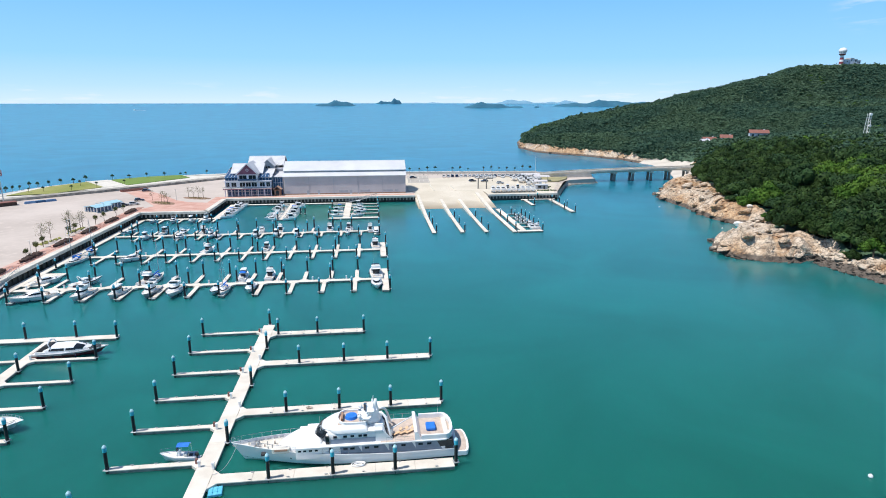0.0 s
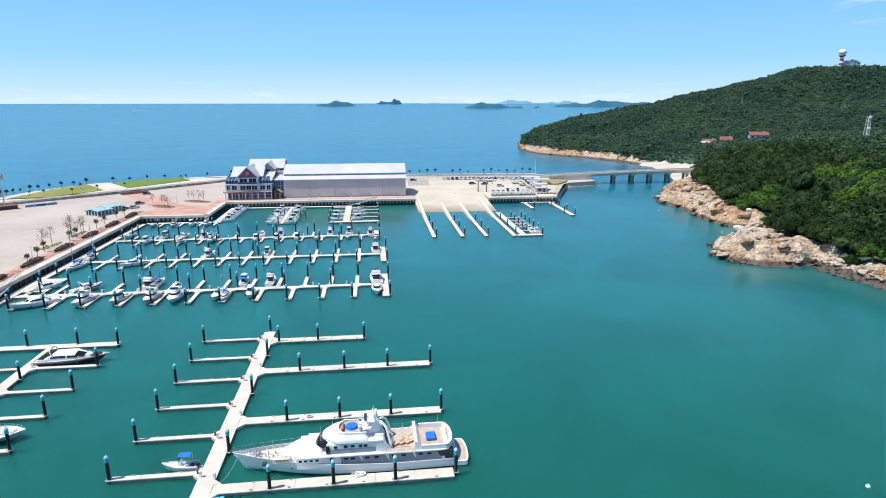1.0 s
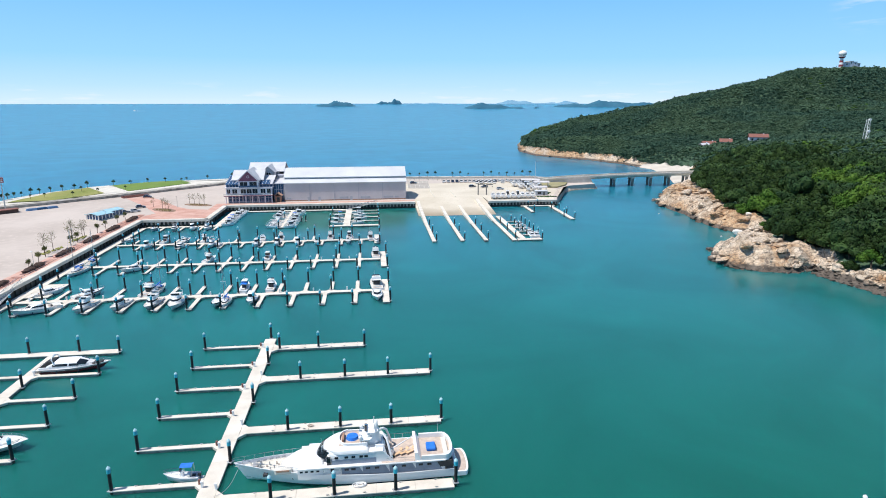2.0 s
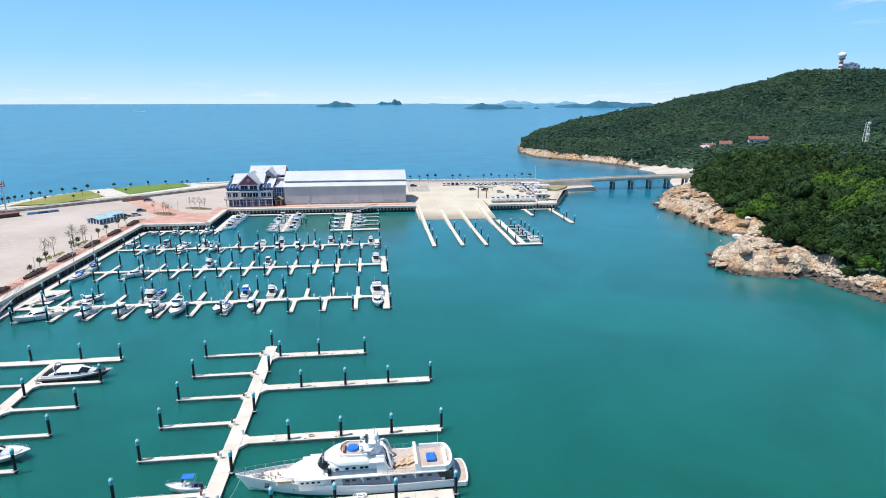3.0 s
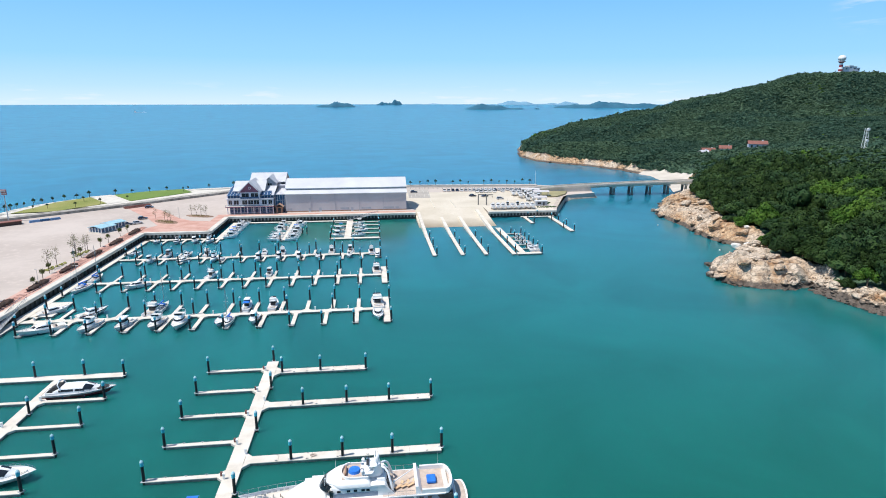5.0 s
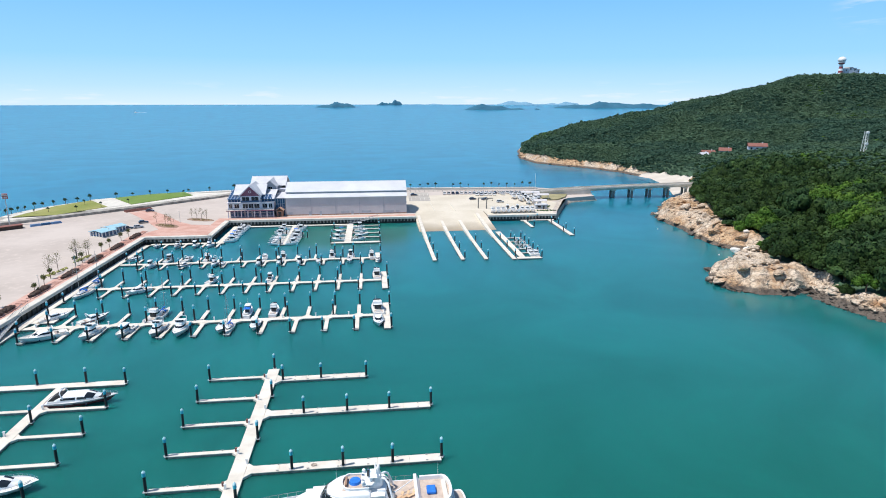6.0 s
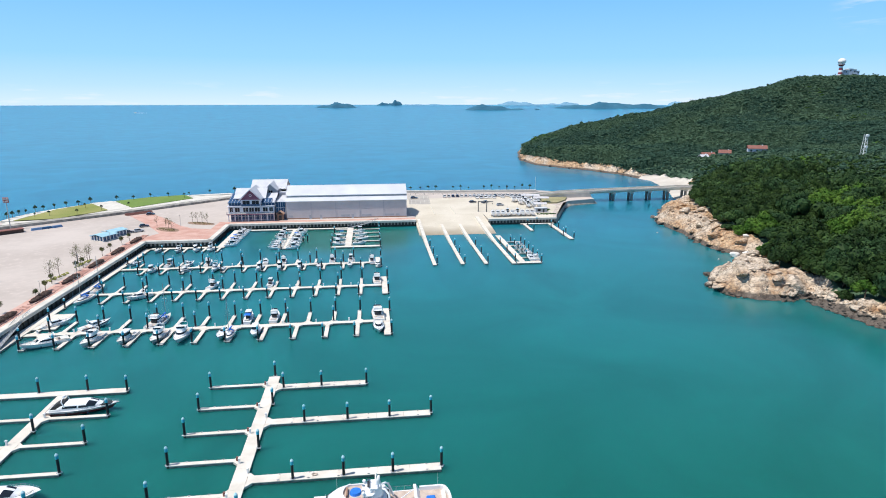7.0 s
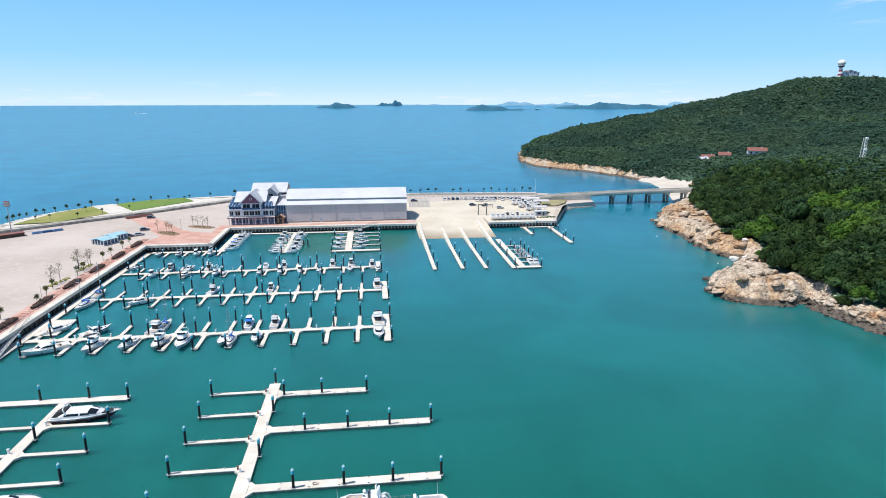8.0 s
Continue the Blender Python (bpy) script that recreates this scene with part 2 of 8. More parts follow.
    up.inputs[3].default_value, up.inputs[4].default_value = 0.0, 0.55
    l.new(sep.outputs[1], up.inputs[0])
    sb = n.new("ShaderNodeMath")
    sb.operation = "SUBTRACT"
    l.new(ad.outputs[0], sb.inputs[0])
    l.new(up.outputs[0], sb.inputs[1])
    tide = n.new("ShaderNodeMapRange")
    tide.inputs[1].default_value, tide.inputs[2].default_value = 0.40, 1.00
    tide.inputs[3].default_value, tide.inputs[4].default_value = 0.92, 0.0
    l.new(sb.outputs[0], tide.inputs[0])
    col = blend(tide.outputs[0], col, blend(f2, (0.055, 0.045, 0.038), (0.13, 0.105, 0.085)))
    l.new(col, bs.inputs["Base Color"])
    bs.inputs["Roughness"].default_value = 0.9
    hsum = n.new("ShaderNodeMath")
    hsum.operation = "ADD"
    l.new(h3, hsum.inputs[0])
    l.new(vo.outputs["Distance"], hsum.inputs[1])
    bp = n.new("ShaderNodeBump")
    bp.inputs["Strength"].default_value, bp.inputs["Distance"].default_value = 0.9, 0.7
    l.new(hsum.outputs[0], bp.inputs["Height"])
    l.new(bp.outputs[0], bs.inputs["Normal"])
    return m


M = {
    "water": water_material(),
    "dock": material("dock_concrete", (0.605, 0.555, 0.48), (0.735, 0.68, 0.60), 0.85, scale=0.35, fine=0.10, bump=0.02, bump_scale=7),
    "dock_side": material("dock_float_side", (0.20, 0.19, 0.17), (0.34, 0.32, 0.29), 0.9, scale=1.2, fine=0.15, bump=0.02),
    "pile": material("pile_black", (0.005, 0.007, 0.010), (0.012, 0.015, 0.020), 0.6, scale=2.0, fine=0.2),
    "pile_foot": material("pile_weed", (0.035, 0.040, 0.025), (0.10, 0.10, 0.08), 0.9, scale=3.0, fine=0.3, bump=0.02),
    "pile_blue": material("pile_cyan_band", (0.03, 0.42, 0.56), (0.06, 0.51, 0.64), 0.5, scale=3.0, fine=0.1),
    "pile_white": material("pile_white_cap", (0.34, 0.60, 0.68), (0.50, 0.70, 0.76), 0.5, scale=3.0, fine=0.1),
    "quay": material("quay_concrete", (0.55, 0.52, 0.46), (0.68, 0.64, 0.57), 0.9, scale=0.25, fine=0.12, bump=0.03, bump_scale=4),
    "quay_wall": material("quay_dark_wall", (0.030, 0.032, 0.030), (0.075, 0.075, 0.068), 0.9, scale=0.4, fine=0.3, bump=0.05, bump_scale=3),
    "pad": material("worn_grey_concrete", (0.36, 0.33, 0.29), (0.46, 0.42, 0.37), 0.9, scale=0.15, fine=0.15, bump=0.02, bump_scale=2, c=(0.30, 0.27, 0.24)),
    "revet": material("revetment_stone", (0.40, 0.34, 0.28), (0.58, 0.51, 0.43), 0.9, scale=0.5, fine=0.3, bump=0.12, bump_scale=1.2, tide=(0.2, 1.0, (0.10, 0.09, 0.07))),
    "fender": material("fender_block_grey", (0.22, 0.21, 0.20), (0.33, 0.31, 0.29), 0.9, scale=0.5, fine=0.2),
    "dry_shrub": material("dry_shrub", (0.13, 0.11, 0.045), (0.24, 0.17, 0.085), 0.95, scale=0.5, fine=0.35, bump_scale=3),
    "bed_soil": material("bed_soil", (0.24, 0.15, 0.10), (0.34, 0.23, 0.16), 0.95, scale=0.4, fine=0.2, bump=0.03, bump_scale=4),
    "sand_ground": material("gravel_lot", (0.45, 0.385, 0.34), (0.55, 0.48, 0.43), 0.95, scale=0.03, fine=0.08, bump=0.02, bump_scale=0.5, c=(0.53, 0.46, 0.41)),
    "apron": material("concrete_apron", (0.56, 0.50, 0.40), (0.66, 0.60, 0.50), 0.9, scale=0.06, fine=0.12, bump=0.02, bump_scale=1.2, c=(0.50, 0.43, 0.33)),
    "slip": material("slipway_concrete", (0.56, 0.50, 0.40), (0.66, 0.60, 0.50), 0.9, scale=0.08, fine=0.12, bump=0.02, bump_scale=1.2, c=(0.50, 0.43, 0.33), tide=(0.2, 1.7, (0.27, 0.22, 0.15))),
    "red_paving": material("red_paving", (0.50, 0.27, 0.21), (0.60, 0.38, 0.31), 0.9, scale=0.2, fine=0.15, bump=0.01, bump_scale=5),
    "hedge": material("red_hedge", (0.060, 0.042, 0.034), (0.105, 0.062, 0.050), 0.9, scale=0.8, fine=0.4, bump=0.1, bump_scale=3),
    "lawn": material("lawn_grass", (0.20, 0.23, 0.045), (0.30, 0.29, 0.09), 0.95, scale=0.06, fine=0.3, bump=0.05, bump_scale=4, c=(0.26, 0.24, 0.09)),
    "lawn_green": material("lawn_fresh_grass", (0.11, 0.20, 0.028), (0.16, 0.24, 0.045), 0.95, scale=0.06, fine=0.3, bump=0.05, bump_scale=4),
    "dry_grass": material("dry_grass", (0.26, 0.24, 0.12), (0.36, 0.32, 0.18), 0.95, scale=0.15, fine=0.3, bump=0.05, bump_scale=3),
    "asphalt": material("asphalt", (0.19, 0.18, 0.17), (0.26, 0.25, 0.23), 0.9, scale=0.2, fine=0.15, bump=0.01, bump_scale=6),
    "sand": material("beach_sand", (0.50, 0.45, 0.39), (0.60, 0.55, 0.48), 0.95, scale=0.08, fine=0.1, bump=0.04, bump_scale=1),
    "metal_white": material("metal_sheet_white", (0.56, 0.57, 0.59), (0.66, 0.67, 0.69), 0.45, scale=0.1, fine=0.05),
    "metal_grey": material("metal_sheet_grey", (0.51, 0.49, 0.50), (0.58, 0.56, 0.57), 0.75, scale=0.1, fine=0.06),
    # dark metal parts, and blocks that stand in for shaded openings
    "dark_gap": material("dark_metal_and_shade", (0.03, 0.03, 0.035), (0.06, 0.06, 0.06), 0.6, scale=1),
    "rock": rock_material(),
    # grey-blue that stands in for shade along the yacht's recessed sides
    "bay_shade": material("painted_deck_shade", (0.19, 0.235, 0.31), (0.25, 0.30, 0.38), 0.4, scale=0.8, fine=0.08),
    # floor takes the hazed hill green, so gaps between crowns stay light
    "soil": material("forest_floor", (0.038, 0.084, 0.050), (0.056, 0.104, 0.056), 0.95, scale=0.1, fine=0.35, bump=0.3, bump_scale=0.6),
    "leaf": leaf_material("forest_leaf", (0.022, 0.052, 0.018), (0.046, 0.088, 0.024), (0.016, 0.038, 0.014)),
    "leaf_light": leaf_material("forest_leaf_light", (0.044, 0.106, 0.014), (0.080, 0.152, 0.021), (0.030, 0.070, 0.012)),
    "leaf_deep": leaf_material("forest_leaf_deep", (0.015, 0.035, 0.009), (0.033, 0.064, 0.015), (0.011, 0.027, 0.008)),
    # far hill leaf: distance haze put into the colour as lighter, bluer green
    "leaf_hazed": leaf_material("hazed_hill_leaf", (0.039, 0.084, 0.055), (0.061, 0.109, 0.060), (0.031, 0.071, 0.051), 0.20, 0.12, 0.018),
    "bark": material("bark", (0.09, 0.065, 0.045), (0.16, 0.12, 0.09), 0.95, scale=2, fine=0.3, bump=0.03),
    "gel": material("gelcoat_white", (0.83, 0.83, 0.83), (0.88, 0.88, 0.87), 0.28, scale=0.3, fine=0.03, coat=0.4),
    "gel_cream": material("gelcoat_cream", (0.70, 0.66, 0.58), (0.77, 0.73, 0.65), 0.35, scale=0.3, fine=0.05, coat=0.3),
    "gel_grey": material("gelcoat_grey", (0.42, 0.44, 0.47), (0.50, 0.52, 0.55), 0.35, scale=0.4, fine=0.05, coat=0.3),
    "maroon": material("gelcoat_maroon", (0.17, 0.028, 0.034), (0.22, 0.04, 0.046), 0.25, scale=0.5, coat=0.5),
    "navy": material("gelcoat_navy", (0.015, 0.025, 0.06), (0.025, 0.04, 0.09), 0.25, scale=0.5, coat=0.5),
    "glass": material("tinted_glass", (0.010, 0.014, 0.020), (0.020, 0.026, 0.034), 0.06, scale=0.4),
    "glass_blue": material("curtain_glass", (0.03, 0.075, 0.16), (0.05, 0.11, 0.21), 0.08, scale=0.25),
    "teak": material("teak_deck", (0.46, 0.37, 0.31), (0.57, 0.47, 0.40), 0.75, scale=1.2, fine=0.15, bump=0.005),
    "blue_canvas": material("blue_canvas", (0.012, 0.15, 0.60), (0.025, 0.20, 0.68), 0.8, scale=1.2, fine=0.15, bump=0.03, bump_scale=3),
    "tarp": material("faded_tarpaulin", (0.07, 0.15, 0.30), (0.12, 0.22, 0.38), 0.8, scale=0.8, fine=0.2, bump=0.05, bump_scale=2),
    "cyan_canvas": material("cyan_plastic", (0.10, 0.48, 0.68), (0.16, 0.55, 0.73), 0.5, scale=1.2, fine=0.1),
    "orange": material("orange_cushion", (0.60, 0.40, 0.24), (0.70, 0.48, 0.30), 0.8, scale=2, fine=0.15),
    "rubber": material("black_rubber", (0.012, 0.012, 0.012), (0.03, 0.03, 0.03), 0.7, scale=3, fine=0.2),
    "steel": material("stainless_steel", (0.55, 0.56, 0.57), (0.65, 0.66, 0.67), 0.25, metal=1.0, scale=2),
    "galv": material("galvanised_steel", (0.40, 0.41, 0.42), (0.52, 0.53, 0.54), 0.5, metal=0.6, scale=2, fine=0.1),
    "wall_white": material("painted_siding", (0.64, 0.65, 0.72), (0.72, 0.73, 0.79), 0.6, scale=0.4, fine=0.05),
    "wall_grey": material("grey_siding", (0.36, 0.38, 0.42), (0.44, 0.46, 0.50), 0.6, scale=0.4, fine=0.06),
    "purple": material("plum_siding", (0.20, 0.075, 0.125), (0.25, 0.10, 0.16), 0.7, scale=0.5, fine=0.08),
    "shingle": material("pale_grey_roofing", (0.50, 0.51, 0.54), (0.60, 0.61, 0.64), 0.7, scale=0.3, fine=0.10, bump=0.02, bump_scale=5),
    "brick_brown": material("tan_brick", (0.30, 0.17, 0.11), (0.38, 0.23, 0.16), 0.85, scale=0.8, fine=0.15),
    "brick_tan": material("tan_roof_tile", (0.46, 0.28, 0.19), (0.56, 0.37, 0.27), 0.85, scale=0.8, fine=0.15),
    "roof_cyan": material("pale_cyan_sheet", (0.30, 0.52, 0.62), (0.40, 0.62, 0.70), 0.5, scale=0.5, fine=0.08),
    "terrace_stone": material("terrace_stone", (0.20, 0.185, 0.165), (0.46, 0.43, 0.38), 0.9, scale=0.35, fine=0.3, bump=0.15, bump_scale=0.6),
    # sea-wall leaf: haze put into the colour as a teal cast
    "shore_leaf_hazed": leaf_material("shore_leaf_hazed", (0.030, 0.072, 0.046), (0.055, 0.100, 0.055), (0.024, 0.058, 0.040)),
    "young_leaf": leaf_material("young_leaf", (0.11, 0.13, 0.045), (0.17, 0.18, 0.070), (0.10, 0.095, 0.05)),
    "pale_rock": material("pale_granite", (0.66, 0.62, 0.57), (0.80, 0.77, 0.72), 0.9, scale=0.5, fine=0.12, bump=0.05, bump_scale=2),
    "roof_red": material("red_roof_tile", (0.20, 0.080, 0.062), (0.27, 0.115, 0.09), 0.8, scale=0.8, fine=0.2, bump=0.03),
    "red": material("red_paint", (0.22, 0.035, 0.045), (0.28, 0.05, 0.06), 0.5, scale=1, fine=0.1),
    # islands: distance haze is put into these blue base colours
    "isle_far": material("hazy_island", (0.15, 0.30, 0.42), (0.19, 0.35, 0.47), 1.0, scale=0.01, fine=0.1, bump_scale=0.05),
    "isle": material("haze_blue_island", (0.040, 0.130, 0.200), (0.055, 0.160, 0.235), 1.0, scale=0.01, fine=0.2, bump_scale=0.05),
}

# ---------------------------------------------------------------- mesh helpers


def finish(name, bm, mat, smooth=False):
    me = bpy.data.meshes.new(name)
    bm.normal_update()
    bm.to_mesh(me)
    bm.free()
    for mm in (mat if isinstance(mat, (list, tuple)) else (mat,)):
        me.materials.append(mm)
    if smooth:
        me.polygons.foreach_set("use_smooth", [True] * len(me.polygons))
    return me


def part(name, bm, mat, parent, label="", smooth=False, at=None):
    ob = new(name, finish(name, bm, mat, smooth))
    ob.parent = parent
    if at is not None:
        ob.matrix_basis = at
    return tagged(ob, label)


def share(name, me, parent, at, label=""):
    ob = new(name, me)
    ob.parent = parent
    ob.matrix_basis = at
    return tagged(ob, label)


def thing(name, m, label, category, group="", kind=""):
    ob = new(name)
    ob.empty_display_size = 0.3
    ob.matrix_basis = m
    return tagged(ob, label, category, group, kind)


def solid(name, bm, mat, label, category, kind="structure", m=None, smooth=False, group=""):
    ob = new(name, finish(name, bm, mat, smooth))
    if m is not None:
        ob.matrix_basis = m
    return tagged(ob, label, category, group, kind)


def box(x0, x1, y0, y1, z0, z1, bm=None, bevel=0.0):
    bm = bm or bmesh.new()
    r = bmesh.ops.create_cube(bm, size=1.0)
    for v in r["verts"]:
        v.co = Vector((x0 + (v.co.x + 0.5) * (x1 - x0), y0 + (v.co.y + 0.5) * (y1 - y0), z0 + (v.co.z + 0.5) * (z1 - z0)))
    if bevel:
        es = list({e for v in r["verts"] for e in v.link_edges})
        bmesh.ops.bevel(bm, geom=es, offset=bevel, segments=1, affect="EDGES")
    return bm


def tube(p, q, r0, r1=None, seg=8, bm=None, caps=True):
    """A round bar from p to q."""
    bm = bm or bmesh.new()
    p, q = Vector(p), Vector(q)
    r1 = r0 if r1 is None else r1
    d = (q - p)
    m = Matrix.Translation((p + q) / 2) @ d.to_track_quat("Z", "Y").to_matrix().to_4x4()
    bmesh.ops.create_cone(bm, cap_ends=caps, segments=seg, radius1=r0, radius2=max(r1, 1e-4), depth=d.length, matrix=m)
    return bm


def prism(pts, z0, z1, bm=None, top=None):
    """An upright prism on a plan outline; top: another outline of as many points at z1."""
    bm = bm or bmesh.new()
    top = top or pts
    a = [bm.verts.new((x, y, z0)) for x, y in pts]
    b = [bm.verts.new((x, y, z1)) for x, y in top]
    n = len(pts)
    for i in range(n):
        bm.faces.new((a[i], a[(i + 1) % n], b[(i + 1) % n], b[i]))
    bm.faces.new(a[::-1])
    bm.faces.new(b)
    bmesh.ops.recalc_face_normals(bm, faces=bm.faces[:])
    return bm


def gable(x0, x1, y0, y1, z0, z1, along="x", over=0.0, thick=0.25, bm=None):
    """Two roof slabs meeting at a ridge that runs along x or y."""
    bm = bm or bmesh.new()
    if along == "x":
        pts = [(y0 - over, z0), ((y0 + y1) / 2, z1), (y1 + over, z0)]
        lo, hi = x0 - over, x1 + over
        put = lambda s, a, z: (s, a, z)
    else:
        pts = [(x0 - over, z0), ((x0 + x1) / 2, z1), (x1 + over, z0)]
        lo, hi = y0 - over, y1 + over
        put = lambda s, a, z: (a, s, z)
    vs = [[bm.verts.new(put(s, a, z + dz)) for a, z in pts] for s in (lo, hi) for dz in (0, thick)]
    a, b, c, d = vs                       # lo bottom, lo top, hi bottom, hi top
    for i in (0, 1):
        bm.faces.new((b[i], b[i + 1], d[i + 1], d[i]))
        bm.faces.new((a[i], c[i], c[i + 1], a[i + 1]))
        bm.faces.new((a[i], a[i + 1], b[i + 1], b[i]))
        bm.faces.new((c[i], d[i], d[i + 1], c[i + 1]))
    bm.faces.new((a[0], b[0], d[0], c[0]))
    bm.faces.new((a[2], c[2], d[2], b[2]))
    bmesh.ops.recalc_face_normals(bm, faces=bm.faces[:])
    return bm


def mesh_np(name, verts, faces, mat, smooth=False):
    """A mesh from arrays; faces all have the same number of corners."""
    me = bpy.data.meshes.new(name)
    n, k = faces.shape
    me.vertices.add(len(verts))
    me.vertices.foreach_set("co", np.ascontiguousarray(verts, dtype=np.float32).ravel())
    me.loops.add(n * k)
    me.loops.foreach_set("vertex_index", np.ascontiguousarray(faces, dtype=np.int32).ravel())
    me.polygons.add(n)
    me.polygons.foreach_set("loop_start", np.arange(n, dtype=np.int32) * k)
    for mm in (mat if isinstance(mat, (list, tuple)) else (mat,)):
        me.materials.append(mm)
    me.polygons.foreach_set("use_smooth", [smooth] * n)
    me.update()
    me.validate()
    return me


def ico(sub):
    bm = bmesh.new()
    bmesh.ops.create_icosphere(bm, subdivisions=sub, radius=1.0)
    v = np.array([w.co[:] for w in bm.verts])
    f = np.array([[w.index for w in t.verts] for t in bm.faces])
    bm.free()
    return v, f


# ---------------------------------------------------------------- sea
GROUND = 3.0


def sea_level(r):
    """Far out the water stands a little higher, so that its rim meets the true horizon."""
    return 36.5 * np.clip((r - 1500) / 3350, 0, 1) ** 1.6



def sea():
    radii = np.concatenate([np.linspace(0, 1500, 31)[1:], np.linspace(1500, 4850, 40)[1:]])
    ang = np.linspace(0, 2 * np.pi, 180, endpoint=False)
    lift = sea_level(radii)
    v = [(0, 0, 0)] + [(r * math.cos(a), r * math.sin(a), z) for r, z in zip(radii, lift) for a in ang]
    n = len(ang)
    f = []
    for i in range(len(radii) - 1):
        for j in range(n):
            a, b = 1 + i * n + j, 1 + i * n + (j + 1) % n
            f.append((a, a + n, b + n, b))
    hub = [(0, 1 + j, 1 + (j + 1) % n, 1 + (j + 1) % n) for j in range(n)]
    me = bpy.data.meshes.new("water")
    me.from_pydata(v, [], [t[:3] for t in hub] + f)
    me.materials.append(M["water"])
    me.polygons.foreach_set("use_smooth", [True] * len(me.polygons))
    return tagged(new("water", me), "calm teal harbour water turning to blue open sea", "sea", kind="structure")


sea()

# ---------------------------------------------------------------- made ground of the marina
QUAY_X, QUAY_Y1, QUAY_X2, QUAY_Y2 = -100.5, 267.0, -72.4, 301.5


def shore_arc():
    """The curved sea wall behind the marina: a straight run and a quarter of an ellipse."""
    pts = [(113 - 173 * i / 6, 399 + 9 * math.sin(math.pi / 2 * i / 6)) for i in range(6)]
    for i in range(13):
        a = math.pi / 2 * i / 12
        pts.append((-60 - 131 * math.sin(a), 320 + 88 * math.cos(a)))
    return pts


ARC = shore_arc()


def made_ground():
    outline = [(QUAY_X, 40), (QUAY_X, QUAY_Y1), (QUAY_X2, QUAY_Y1), (QUAY_X2, QUAY_Y2), (22, QUAY_Y2), (22, 316), (60, 316), (60, 300),
               (97, 300), (100, 309), (104, 325), (110, 340), (121, 352), (140, 358), (140, 378), (133, 386), (122, 394)] + ARC + \
              [(-195, 290), (-240, 180), (-300, 40)]
    return solid("ground", prism(outline, -3.0, GROUND), M["sand_ground"], "pale gravel ground of the marina behind the quay", "ground")


made_ground()


def slab(name, pts, mat, label, category, h=0.02, base=GROUND):
    return solid(name, prism(pts, base - 0.3, base + h), mat, label, category)


# dark quay walls with a pale cap
def quay_wall(name, a, b, inward):
    """A wall of dark panels with ribs between, under a projecting pale cap; a and b are its ends, inward points to the land."""
    a, b, inward = Vector(a), Vector(b), Vector(inward)
    along = (b - a)
    length = along.length
    rot = math.degrees(math.atan2(along.y, along.x))
    th = thing(name, pose(a.x, a.y, 0, 0, 0, rot), "dark piled quay wall under a pale concrete cap", "quay wall", kind="structure")
    side = 1 if (Vector((-along.y, along.x)).dot(inward)) > 0 else -1
    y = lambda p, q: (min(p * side, q * side), max(p * side, q * side))
    part("face", box(0, length, *y(-0.05, 0.5), -2.5, 2.2), M["quay_wall"], th)
    cap = part("cap", box(0, length, *y(-0.7, 1.6), 2.2, GROUND + 0.25, bevel=0.06), M["quay"], th, "pale concrete cap")
    bm = bmesh.new()
    blocks = abs(inward.y) > 0.5
    n = int(length / (1.7 if blocks else 2.6))
    me = finish("rib", box(-0.35, 0.35, *y(-0.5, 0.05), -2.0, 2.2), M["quay_wall"])
    blocks = abs(inward.y) > 0.5
    pale = finish("fender_block", box(-0.3, 0.3, *y(-0.68, 0.0), 1.0, 2.2), M["fender"])
    bm.free()
    for i in range(n):
        x = (i + 0.5) * length / n
        if not blocks:
            share("rib", me, th, pose(x, 0, 0))
        else:
            share("fender_block", pale, th, pose(x, 0, 0))
    return th


quay_wall("quay_wall_west", (QUAY_X, 60), (QUAY_X, QUAY_Y1), (-1, 0))
quay_wall("quay_wall_south", (QUAY_X, QUAY_Y1), (QUAY_X2, QUAY_Y1), (0, 1))
quay_wall("quay_wall_corner", (QUAY_X2, QUAY_Y1), (QUAY_X2, QUAY_Y2), (-1, 0))
quay_wall("quay_wall_north", (QUAY_X2, QUAY_Y2), (22, QUAY_Y2), (0, 1))
quay_wall("quay_wall_platform", (60, 300), (97, 300), (0, 1))


# slipway: a sloping concrete slab that runs down under the water
def slipway():
    bm = bmesh.new()
    prof = [(255, -1.9), (316, GROUND + 0.02), (316, -3), (255, -3)]
    a = [bm.verts.new((22, y, z)) for y, z in prof]
    b = [bm.verts.new((60, y, z)) for y, z in prof]
    for i in range(4):
        bm.faces.new((a[i], a[(i + 1) % 4], b[(i + 1) % 4], b[i]))
    bm.faces.new(a)
    bm.faces.new(b[::-1])
    bmesh.ops.recalc_face_normals(bm, faces=bm.faces[:])
    return solid("slipway", bm, M["slip"], "wide sand-coloured concrete slipway running into the water", "slipway")


slipway()
slab("boat_yard_apron", [(20, 316), (60, 316), (60, 302), (96, 302), (98.5, 312), (108, 335), (100, 372), (20, 372)], M["apron"],
     "pale concrete boat yard apron above the slipway", "pavement", 0.03)
# coast road on the sea wall
INNER = [(x + (8.5 * (-60 - x) / 131 if x < -60 else 0), y - 8.5 + (6 * (-60 - x) / 131 if x < -60 else 0)) for x, y in ARC]
MIDDLE = [(x + (2.6 * (-60 - x) / 131 if x < -60 else 0), y - 2.6 + (1.5 * (-60 - x) / 131 if x < -60 else 0)) for x, y in ARC]
slab("road", INNER[:9][::-1] + MIDDLE[:9], M["asphalt"], "grey coast road along the sea wall", "road", 0.04)
slab("lawn_walk", INNER[8:][::-1] + MIDDLE[8:], M["quay"], "pale paved walk round the lawns", "path", 1.2)
